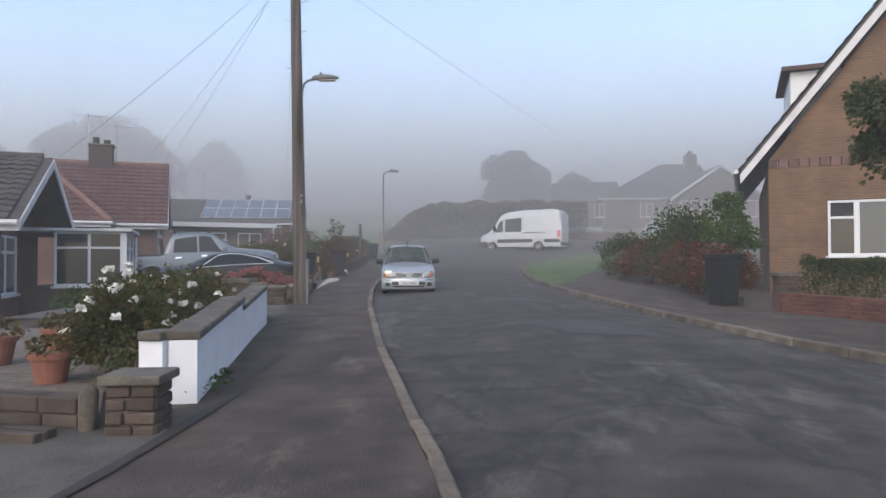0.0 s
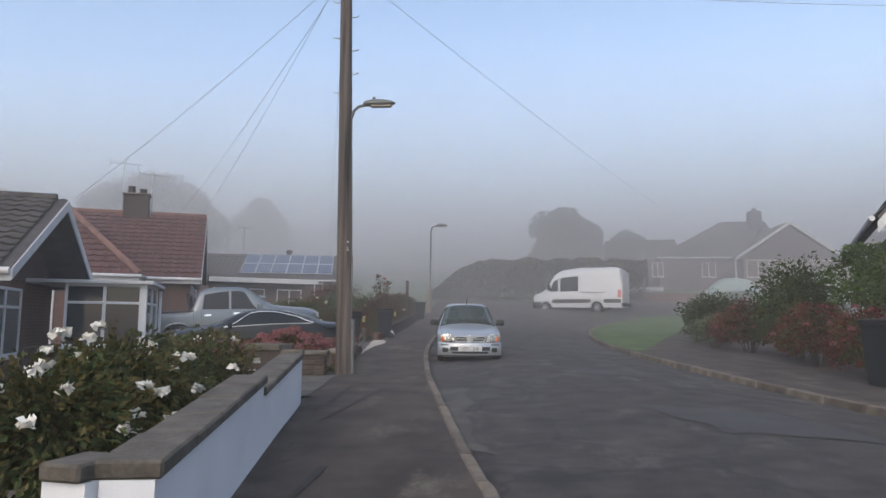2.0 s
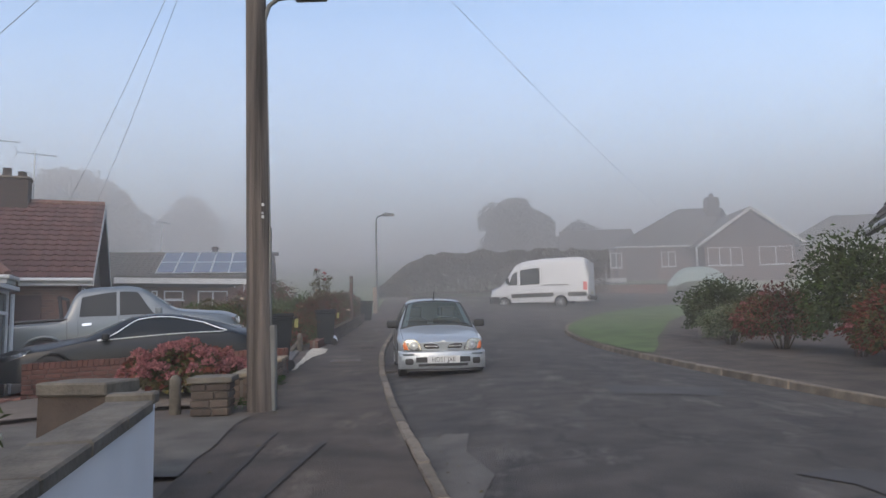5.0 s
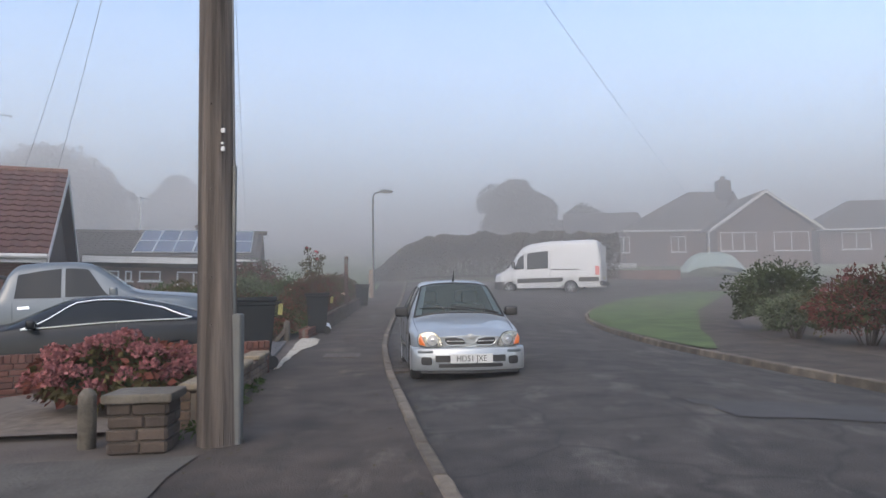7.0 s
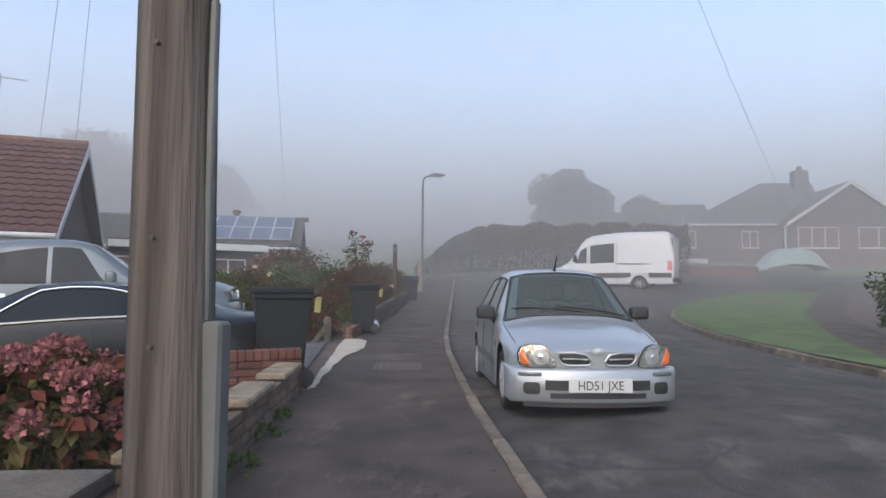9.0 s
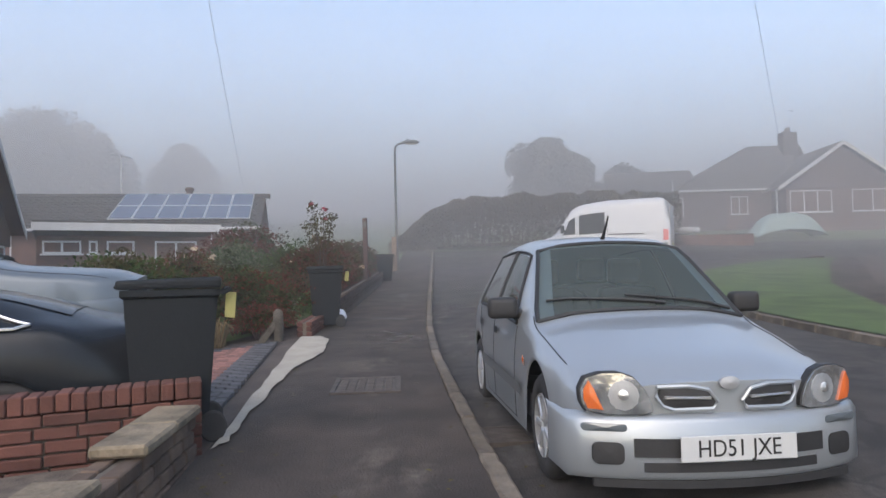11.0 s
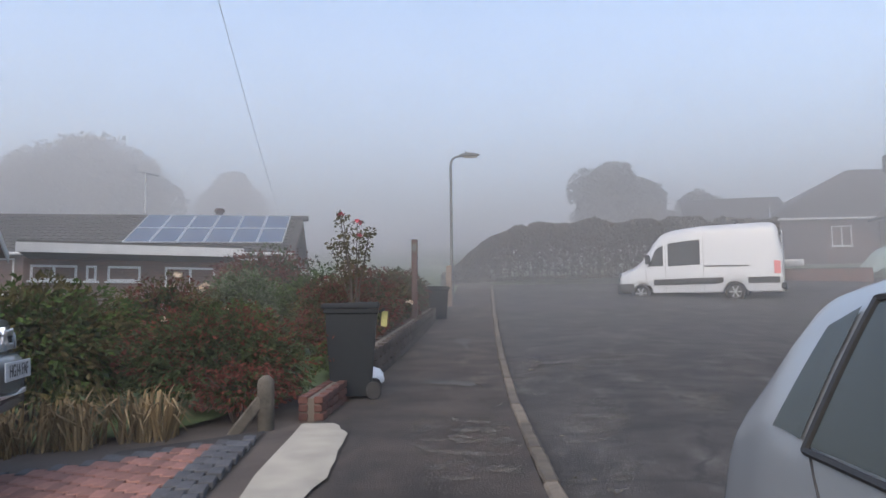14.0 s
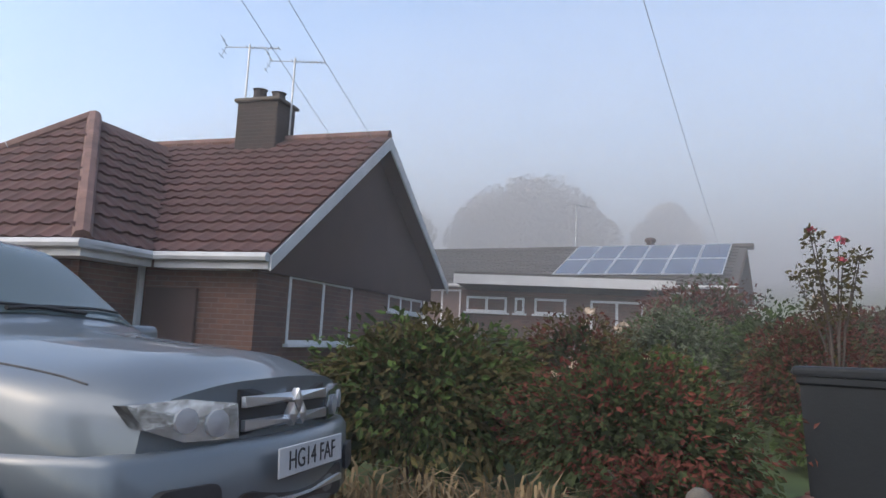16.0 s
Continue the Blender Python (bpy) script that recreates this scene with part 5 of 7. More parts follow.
# --- dark coupe beside it, nose towards the house
cp = thing("coupe", car_matrix((-7.17, 18.87), 22.5, -0.1), "low dark grey coupe with chrome window line", "car")
CS = Shell(4.6, 0.9,
           [(0, 0.62), (0.02, 0.68), (0.1, 0.8), (0.28, 0.92), (0.31, 0.96), (0.46, 1.27), (0.54, 1.33), (0.62, 1.325), (0.78, 1.18), (0.9, 1.02), (0.98, 0.98), (1, 0.75)],
           [(0, 0.66), (0.3, 0.74), (0.47, 0.56), (0.65, 0.55), (0.85, 0.62), (1, 0.76)],
           [(0, 0.5), (0.1, 0.68), (0.3, 0.84), (0.6, 0.92), (0.85, 0.95), (1, 0.62)],
           0.2, (0.88, 3.6), 0.36, 0.25, 0.16, 0.82, 0.035)
cb_ = part("body", CS.body(), BLACKBLUE, cp)
part("windscreen", CS.quad([(0.305, -0.37), (0.305, 0.37), (0.47, 0.34), (0.47, -0.34)], 0.007), MIST_GLASS, cb_)
part("rear_window", CS.quad([(0.645, -0.33), (0.645, 0.33), (0.86, 0.34), (0.86, -0.34)], 0.007), DARK_GLASS, cb_)
for sd in (-1, 1):
    part("side_glass", CS.quad([(0.36, sd * 0.625), (0.79, sd * 0.6), (0.72, sd * 0.48), (0.49, sd * 0.46)], 0.008), DARK_GLASS, cb_)
    part("chrome_trim", CS.seam([(0.345, sd * 0.635), (0.80, sd * 0.612), (0.82, sd * 0.58), (0.73, sd * 0.46), (0.6, sd * 0.437), (0.485, sd * 0.44), (0.345, sd * 0.635)], 0.02, 0.012), CHROME, cb_)
    part("door_seam", CS.seam([(0.6, sd * 0.63), (0.6, sd * 0.95)], 0.009, 0.0), BLACK_PLASTIC, cb_)
    for wx_ in (0.88, 3.6):
        wheel(cp, wx_, sd * 0.78, 0.325, 0.22, ALU, 10)
    mirror(cp, (1.75, sd * 0.98, 0.93), None, (0.12, 0.2, 0.13), BLACKBLUE)
    part("headlamp", CS.quad([(0.03, sd * 0.62), (0.09, sd * 0.66), (0.11, sd * 0.52), (0.05, sd * 0.44)], 0.01), LAMP_CLEAR, cb_)
    part("tail_lamp", CS.quad([(0.965, sd * 0.45), (0.965, sd * 0.72), (0.99, sd * 0.72), (0.99, sd * 0.45)], 0.012), LAMP_RED, cb_)

# --- white panel van across the bend
vn = thing("panel_van", car_matrix((3.05, 46.5), -22, 1.54), "tall white panel van with grey side trim", "van")
vn.scale = (0.94, 1, 1)
VS = Shell(6.0, 0.99,
           [(0, 1.1), (0.02, 1.17), (0.1, 1.33), (0.15, 1.5), (0.19, 1.78), (0.25, 2.25), (0.29, 2.48), (0.36, 2.62), (0.55, 2.72), (0.93, 2.72), (0.98, 2.64), (0.995, 2.3), (1, 1.3)],
           [(0, 0.7), (0.15, 0.82), (0.3, 0.76), (0.5, 0.8), (1, 0.8)],
           [(0, 0.95), (0.1, 1.2), (0.2, 1.3), (0.5, 1.35), (1, 1.3)],
           0.35, (1.0, 4.4), 0.42, 0.3, 0.02, 0.84, 0.06)
vb = part("body", VS.body(), VANWHITE, vn)
part("windscreen", VS.quad([(0.165, -0.38), (0.165, 0.38), (0.265, 0.35), (0.265, -0.35)], 0.008), DARK_GLASS, vb)
for sd in (-1, 1):
    part("side_glass", VS.quad([(0.195, sd * 0.64), (0.305, sd * 0.64), (0.305, sd * 0.5), (0.25, sd * 0.5)], 0.01), DARK_GLASS, vb)
    part("side_glass", VS.quad([(0.335, sd * 0.65), (0.535, sd * 0.65), (0.535, sd * 0.5), (0.335, sd * 0.5)], 0.01), DARK_GLASS, vb)
    part("side_trim", VS.quad([(0.24, sd * 0.9), (0.67, sd * 0.9), (0.67, sd * 0.83), (0.24, sd * 0.83)], 0.02), BLACK_PLASTIC, vb)
    part("side_trim", VS.quad([(0.81, sd * 0.9), (0.985, sd * 0.9), (0.985, sd * 0.83), (0.81, sd * 0.83)], 0.02), BLACK_PLASTIC, vb)
    part("slide_rail", VS.quad([(0.56, sd * 0.675), (0.82, sd * 0.675), (0.82, sd * 0.66), (0.56, sd * 0.66)], 0.014), BLACK_PLASTIC, vb)
    for ln in ([(0.32, sd * 0.5), (0.32, sd * 0.97)], [(0.555, sd * 0.48), (0.555, sd * 0.97)], [(0.185, sd * 0.66), (0.19, sd * 0.9)]):
        part("door_seam", VS.seam(ln, 0.014, 0.0), BLACK_PLASTIC, vb)
    part("tail_lamp", VS.quad([(0.955, sd * 0.78), (0.992, sd * 0.78), (0.992, sd * 0.62), (0.955, sd * 0.62)], 0.02), LAMP_RED, vb)
    part("headlamp", VS.front_panel([(sd * y, z) for y, z in [(0.5, 0.82), (0.78, 0.9), (0.82, 1.05), (0.7, 1.12), (0.52, 0.98)]], 0.02, 0.06), LAMP_CLEAR, vb)
    for wx_ in (1.0, 4.4):
        wheel(vn, wx_, sd * 0.86, 0.345, 0.22, STEEL, 6)
    mirror(vn, (1.32, sd * 1.1, 1.55), None, (0.16, 0.2, 0.34))
bumper_bar(VS, 0.35, 0.7, 0.06, 0.5, "front_bumper", BLACK_PLASTIC, vn)
part("rear_bumper", box((5.92, -0.95, 0.42), (6.1, 0.95, 0.62), 0.03), BLACK_PLASTIC, vn)
for sd in (-1, 1):
    part("rear_door", box((5.985, min(0.02 * sd, 0.8 * sd), 0.66), (6.02, max(0.02 * sd, 0.8 * sd), 2.45), 0.015), VANWHITE, vn)
part("rear_plate", box((6.022, -0.26, 0.74), (6.03, 0.26, 0.86), 0.002), YELLOW, vn)

# ---------------------------------------------------------------- street furniture
pole = thing("telegraph_pole", Matrix.Translation((-1.46, 14.76, -0.02)), "weathered wooden telegraph pole carrying a street lamp", "pole")
LEAN = Vector((-0.02, 0.012, 1.0))
rings, NP = [], 26
pv, pf = [], []
for k in range(NP):
    z = 7.9 * k / (NP - 1)
    r = 0.147 - 0.0055 * z
    for a in range(24):
        t = 2 * math.pi * a / 24
        rr = r * (1 + 0.03 * noise.noise(Vector((math.cos(t) * 2, math.sin(t) * 2, z * 0.25))) + 0.015 * noise.noise(Vector((math.cos(t) * 9, math.sin(t) * 9, z * 0.6))))
        pv.append((LEAN.x * z + rr * math.cos(t), LEAN.y * z + rr * math.sin(t), z))
for k in range(NP - 1):
    for a in range(24):
        pf.append((k * 24 + a, k * 24 + (a + 1) % 24, (k + 1) * 24 + (a + 1) % 24, (k + 1) * 24 + a))
pf.append(tuple((NP - 1) * 24 + a for a in range(24)))
POLE_WOOD = material("pole_wood", (0.06, 0.047, 0.039), 0.95, vary=0.5, scale=1.0, fine=1.0, bump=0.8, tint=(0.14, 0.115, 0.1), rest=0.03, contrast=2.6)
for nd in POLE_WOOD.node_tree.nodes:
    if nd.type == "TEX_NOISE":
        mp = POLE_WOOD.node_tree.nodes.new("ShaderNodeMapping")
        mp.inputs["Scale"].default_value = (9, 9, 0.35) if nd.inputs["Detail"].default_value > 4 else (45, 45, 1.6)
        src = nd.inputs["Vector"].links[0].from_socket
        POLE_WOOD.node_tree.links.new(src, mp.inputs["Vector"])
        POLE_WOOD.node_tree.links.new(mp.outputs[0], nd.inputs["Vector"])
part("pole_shaft", mesh_from("pole_shaft", pv, pf, POLE_WOOD, True), None, pole)


def on_pole(z, x=0.0, y=0.0):
    return Vector((LEAN.x * z + x, LEAN.y * z + y, z))


for z, s in ((6.2, -1), (5.95, 1), (5.5, 1), (5.15, -1), (6.6, 1), (6.9, -1)):
    part("climbing_step", tube([on_pole(z, s * 0.08), on_pole(z, s * 0.2), on_pole(z + 0.03, s * 0.24)], 0.012, 6), STEEL, pole)
part("cable_cover", box((0.09, -0.04, 0.0), (0.175, 0.06, 0.98), 0.012), LAMP_GREY, pole, "grey steel cable guard")
part("cable_cover", box((0.095, -0.03, 0.98), (0.122, 0.005, 2.1), 0.006), LAMP_GREY, pole, "grey steel cable guard")
part("conduit", tube([on_pole(2.1, 0.135, -0.01), on_pole(4.75, 0.118, -0.01)], 0.012, 6), CABLE, pole)
for z, w, h in ((2.33, 0.03, 0.035), (2.24, 0.022, 0.02), (2.19, 0.03, 0.035)):
    part("number_tag", box((0.035, -0.128, z), (0.035 + w, -0.112, z + h), 0.003), STEEL, pole)
for z in (2.55, 1.25, 1.9, 0.9):
    part("nail", tube([on_pole(z, 0.01, -0.16), on_pole(z, 0.01, -0.185)], 0.008, 6), IRON, pole)
arm = part("lamp_arm", tube([on_pole(4.62, 0.1), on_pole(4.8, 0.16), on_pole(4.88, 0.26), on_pole(4.9, 0.4)], 0.028, 8), LAMP_GREY, pole)


def lamp_head(parent, m, s=1.0):
    prof = [(0.0, 0.05, 0.05), (0.06, 0.085, 0.075), (0.2, 0.105, 0.1), (0.4, 0.11, 0.1), (0.58, 0.085, 0.07), (0.68, 0.03, 0.03)]
    vv, ff = [], []
    for x, w, h in prof:
        for a in range(12):
            t = 2 * math.pi * a / 12
            vv.append((x * s, w * s * math.cos(t), h * s * math.sin(t) * (1 if math.sin(t) > 0 else 0.55)))
    for k in range(len(prof) - 1):
        for a in range(12):
            ff.append((k * 12 + a, k * 12 + (a + 1) % 12, (k + 1) * 12 + (a + 1) % 12, (k + 1) * 12 + a))
    ff += [tuple(range(12))[::-1], tuple((len(prof) - 1) * 12 + a for a in range(12))]
    hd = part("lamp_head", mesh_from("lamp_head", vv, ff, LAMP_GREY, True), None, parent, "grey street lamp head")
    hd.matrix_local = m
    part("diffuser", box((0.16 * s, -0.075 * s, -0.075 * s), (0.6 * s, 0.075 * s, -0.04 * s), 0.02, seg=2), PALE, hd)
    part("photocell", tube([(0.22 * s, 0, 0.09 * s), (0.22 * s, 0, 0.15 * s)], 0.03, 8), LAMP_GREY, hd)
    return hd


lamp_head(pole, Matrix.Translation(on_pole(4.92, 0.34)), 0.86)

lamp2 = thing("street_lamp", Matrix.Translation((-3.12, 42.3, rise(42.3) - 0.05)), "tall grey steel street lamp beside the pavement", "street lamp")
part("column", tube([(0, 0, 0), (0, 0, 1.1), (0, 0, 1.12), (0, 0, 4.7)], [0.075, 0.075, 0.05, 0.045], 12), LAMP_GREY, lamp2)
part("bracket", tube([(0, 0, 4.7), (0.03, 0, 4.88), (0.14, 0, 4.99), (0.35, 0, 5.03)], 0.04, 8), LAMP_GREY, lamp2)
lamp_head(lamp2, Matrix.Translation((0.3, 0, 5.04)), 1.0)


def wire(name, a, b, sag, label):
    a, b = Vector(a), Vector(b)
    pts = [a.lerp(b, k / 20) - Vector((0, 0, 4 * sag * (k / 20) * (1 - k / 20))) for k in range(21)]
    o = part(name, tube(pts, 0.0045, 5), CABLE)
    tagged(o, label, "cable", "overhead cables")


TOP = Vector((-1.61, 14.85, 7.5))
wire("overhead_cable", TOP, H2 @ Vector((-1.3, 0.4, 4.95)), 0.25, "thin dark telephone cable from pole to roof")
wire("overhead_cable", TOP + Vector((0, 0, 0.12)), H2 @ Vector((-0.4, 0.4, 4.9)), 0.25, "thin dark telephone cable from pole to roof")
wire("overhead_cable", TOP, (-7.95, 16.6, 3.5), 0.12, "thin dark telephone cable from pole to gable")
wire("overhead_cable", TOP + Vector((0, 0, 0.2)), (-10.5, 47, 4.9), 0.4, "thin dark telephone cable fading into mist")
wire("overhead_cable", TOP + Vector((0, 0, 0.1)), (19.5, 57.6, 6.2), 0.6, "thin dark telephone cable crossing the road")
wire("overhead_cable", TOP + Vector((0, 0, 0.05)), (14.0, 16.0, 6.9), 0.35, "thin dark telephone cable crossing the road")

# ---------------------------------------------------------------- walls
def wall_run(name, a, b, z0, tops, thick, mat, label, cap=None, cap_over=0.03, cap_h=0.055):
    """A straight low wall from a to b with a stepped top: (from, to, z) as shares of its length."""
    a, b = Vector((*a, 0)), Vector((*b, 0))
    d = b - a
    L = d.length
    root = thing(name, Matrix.Translation(a) @ Matrix.Rotation(math.atan2(d.y, d.x), 4, "Z"), label, "wall")
    for f, t, za, zb in tops:
        x0, x1 = f * L, t * L
        part("wall_face", prism([(x0, z0), (x1, z0), (x1, zb), (x0, za)], (-thick / 2, thick / 2), "y"), mat, root)
        if cap:
            n = max(1, round((x1 - x0) / 0.6))
            for k in range(n):
                xa, xb = x0 + (x1 - x0) * k / n, x0 + (x1 - x0) * (k + 1) / n - 0.008
                ha, hb = za + (zb - za) * k / n, za + (zb - za) * (k + 1) / n
                j = random.uniform(-0.006, 0.006)
                bm = prism([(xa, ha + 0.002), (xb, hb + 0.002), (xb, hb + cap_h + j), (xa, ha + cap_h + j)], (-thick / 2 - cap_over, thick / 2 + cap_over), "y")
                bmesh.ops.bevel(bm, geom=bm.edges[:], offset=0.012, segments=1, affect="EDGES")
                part("coping_stone", bm, cap, root)
    return root


wall_run("garden_wall", (-0.1, 5.42), (-1.26, 11.23), -0.45, ((0, 0.48, 0.26, 0.4), (0.48, 0.972, 0.305, 0.447), (0.972, 1, 0.49, 0.49)), 0.22, WHITE_RENDER,
         "white rendered garden wall with worn stone coping", COPING, cap_h=0.075)
wall_run("garden_wall", (-0.42, 5.48), (-0.215, 5.45), -0.45, ((0, 1, 0.26, 0.26),), 0.22, WHITE_RENDER, "white rendered wall end with worn stone coping", COPING, cap_h=0.075)
wall_run("wall_pier", (-1.88, 11.42), (-1.385, 11.34), -0.4, ((0, 1, 0.54, 0.54),), 0.3, STONE, "brown stone return closing the white wall", COPING, cap_h=0.08)


def stone_pier(p, size, h, label, base=-0.1, turn=0):
    """A square pier of separate stones under a slab."""
    root = thing("stone_pier", Matrix.Translation((p[0], p[1], base)) @ Matrix.Rotation(radians(turn), 4, "Z"), label, "pier")
    s = size / 2
    part("core", box((-s + 0.02, -s + 0.02, 0), (s - 0.02, s - 0.02, h)), MORTAR, root)
    rows = max(2, round(h / 0.1))
    rh = h / rows
    for j in range(rows):
        for side in range(4):
            x = -s + (0 if j % 2 else -0.0)
            cuts = [-s, -s + size * random.uniform(0.35, 0.65), s]
            for c0, c1 in zip(cuts, cuts[1:]):
                bm = box((c0 + 0.005, -s - random.uniform(0, 0.012), j * rh + 0.006), (c1 - 0.005, -s + 0.05, (j + 1) * rh - 0.006), 0.01)
                bm.transform(Matrix.Rotation(radians(90 * side), 4, "Z"))
                part("stone", bm, STONE, root)
    part("cap_slab", box((-s - 0.04, -s - 0.04, h), (s + 0.04, s + 0.04, h + 0.065), 0.015, seg=2), COPING, root)
    return root


stone_pier((-0.07, 4.64), 0.33, 0.36, "brown stone gate pier with a lichened slab", -0.29, 5)
stone_pier((-1.98, 14.72), 0.40, 0.36, "brown stone gate pier beside the pole", -0.02, 8)


def timber_post(p, h, w, label, base):
    bm = tube([(0, 0, -0.2), (0, 0, h - w * 0.4), (0, 0, h - 0.03), (0, 0, h)], [w / 2, w / 2, w * 0.42, w * 0.2], 10)
    o = part("garden_post", bm, COPING, smooth=True)
    o.matrix_world = Matrix.Translation((p[0], p[1], base)) @ Matrix.Rotation(radians(random.uniform(-3, 3)), 4, "X")
    tagged(o, label, "post")


timber_post((-2.42, 14.75), 0.42, 0.13, "short round-topped concrete post", 0.0)
timber_post((-3.34, 25.3), 0.46, 0.15, "short round-topped concrete post by the drive", 0.27)
timber_post((-0.42, 4.62), 0.33, 0.13, "short dark stone post beside the pier", -0.28)
br = part("broken_post_stub", box((-0.05, -0.04, 0), (0.05, 0.04, 0.42), 0.015), COPING)
br.matrix_world = pose(-3.62, 25.2, 0.2, 0, 38, 15)
tagged(br, "leaning broken piece of concrete post", "post")


def stone_wall(name, a, b, z0, za, zb, label, thick=0.2, sl=0.34, sh=0.11, mat=None, cap=True):
    """A low wall of coursed stones laid one by one along both faces."""
    mat = mat or STONE
    a, b = Vector((*a, 0)), Vector((*b, 0))
    d = b - a
    L = d.length
    root = thing(name, Matrix.Translation(a) @ Matrix.Rotation(math.atan2(d.y, d.x), 4, "Z"), label, "wall")
    top = lambda x: za + (zb - za) * x / L
    part("core", prism([(0.02, z0), (L - 0.02, z0), (L - 0.02, zb - 0.02), (0.02, za - 0.02)], (-thick / 2 + 0.03, thick / 2 - 0.03), "y"), MORTAR, root)
    rows = max(1, int((max(za, zb) - z0) / sh))
    for face in (-1, 1):
        for j in range(rows):
            x = -random.uniform(0, sl * 0.5)
            while x < L - 0.03:
                w = sl * random.uniform(0.85, 1.15) if mat in (STONE, WALL_STONE) else sl
                c0, c1 = max(x, 0), min(x + w, L)
                z = top(0.5 * (c0 + c1)) - (j + 1) * sh
                if c1 - c0 > 0.06 and z > z0 - sh:
                    y0 = face * (thick / 2 + random.uniform(-0.004, 0.008))
                    y1 = face * (thick / 2 - 0.08)
                    part("stone" if mat in (STONE, WALL_STONE) else "brick", box((c0 + 0.005, min(y0, y1), z + 0.005), (c1 - 0.005, max(y0, y1), z + sh - 0.006), 0.007), mat, root)
                x += w
    if cap == "on_edge":
        n = round(L / 0.078)
        for k in range(n):
            xa, xb = L * k / n + 0.003, L * (k + 1) / n - 0.003
            j = random.uniform(-0.004, 0.004)
            bm = prism([(xa, top(xa) + 0.002), (xb, top(xb) + 0.002), (xb, top(xb) + 0.105 + j), (xa, top(xa) + 0.105 + j)], (-thick / 2 - 0.004, thick / 2 + 0.004), "y")
            bmesh.ops.bevel(bm, geom=bm.edges[:], offset=0.008, segments=1, affect="EDGES")
            part("capping_brick", bm, mat, root)
    elif cap:
        n = max(1, round(L / 0.5))
        for k in range(n):
            xa, xb = L * k / n, L * (k + 1) / n - 0.01
            if cap == "broken" and k in (n - 3, n - 6):
                continue
            bm = prism([(xa, top(xa) + 0.002), (xb, top(xb) + 0.002), (xb, top(xb) + 0.06), (xa, top(xa) + 0.06)], (-thick / 2 - 0.03, thick / 2 + 0.03), "y")
            bmesh.ops.bevel(bm, geom=bm.edges[:], offset=0.014, segments=1, affect="EDGES")
            part("coping_stone", bm, BUFF_COPING if mat is not STONE else COPING, root)
    return root


BRICKS = material("red_wall_brick", (0.1, 0.04, 0.03), 0.9, vary=0.25, scale=5, fine=50, bump=0.4, random=0.25)
WALL_STONE = material("buff_wall_stone", (0.115, 0.078, 0.055), 0.95, vary=0.35, scale=6, fine=50, bump=0.6, random=0.3)
BUFF_COPING = material("buff_coping_stone", (0.16, 0.125, 0.085), 0.95, vary=0.35, scale=5, fine=40, bump=0.7, tint=(0.3, 0.245, 0.17))
stone_wall("garden_wall", (-1.86, 15.35), (-2.34, 19.26), -0.1, 0.32, 0.36, "low brown brick wall with broken sandstone coping", sh=0.08, sl=0.26, mat=WALL_STONE, cap="broken")
stone_wall("drive_wall", (-2.27, 19.44), (-6.1, 17.86), -0.7, 0.445, 0.33, "low red brick wall beside the drive", 0.22, 0.225, 0.075, BRICKS, "on_edge")
stone_wall("bin_wall", (-3.02, 25.55), (-3.05, 27.1), 0.15, 0.52, 0.6, "low red brick wall end by the bin", 0.22, 0.225, 0.075, BRICKS, False)
stone_wall("edging_wall", (-3.05, 28.0), (-3.3, 38.5), 0.2, 0.8, 1.45, "rough low stone edging beside the pavement", 0.25, 0.4, 0.14, STONE, False)
stone_wall("terrace_edge", (-0.5, 4.75), (-3.4, 5.3), -0.5, -0.05, -0.05, "low mossy stone edge of a gravel bed", 0.2, 0.5, 0.12, STONE, False)
stone_wall("terrace_edge", (-0.55, 4.35), (-3.4, 4.9), -0.5, -0.2, -0.2, "low worn stone step below a gravel bed", 0.2, 0.6, 0.12, STONE, False)
stone_wall("forecourt_wall", (7.95, 13.1), (10.2, 8.4), -0.4, 0.3, 0.25, "low red brick garden wall under a clipped hedge", 0.22, 0.225, 0.075, BRICKS, False)
stone_pier((8.3, 13.6), 0.36, 0.7, "pale stone gate pier by the brick house", -0.1, 0)
bl = wall_run("garden_wall", (9.0, 52.2), (14.2, 50.4), 2.0, ((0, 1, 3.05, 2.95),), 0.25, BROWN_BRICK, "low brown brick wall beyond the van", COPING)

# ground patches
def patch_on(name, poly, material, label, lift=0.006, category="patch", zf=None, kind="structure"):
    zf = zf or (lambda x, y: rise(y))
    bm = bmesh.new()
    vs_ = [bm.verts.new((x, y, 0)) for x, y in poly]
    bm.faces.new(vs_)
    bmesh.ops.triangulate(bm, faces=bm.faces)
    for _ in range(3):
        bmesh.ops.subdivide_edges(bm, edges=[e for e in bm.edges if e.calc_length() > 0.5], cuts=1)
        bmesh.ops.triangulate(bm, faces=bm.faces)
    for v in bm.verts:
        v.co.z = zf(v.co.x, v.co.y) + lift
    o = part(name, bm, material)
    return tagged(o, label, category, kind=kind)


def ragged(poly, amp=0.05, n=5):
    out = []
    for i, p in enumerate(poly):
        q = poly[(i + 1) % len(poly)]
        for k in range(n):
            f = k / n
            out.append((p[0] + (q[0] - p[0]) * f + random.uniform(-amp, amp), p[1] + (q[1] - p[1]) * f + random.uniform(-amp, amp)))
    return out


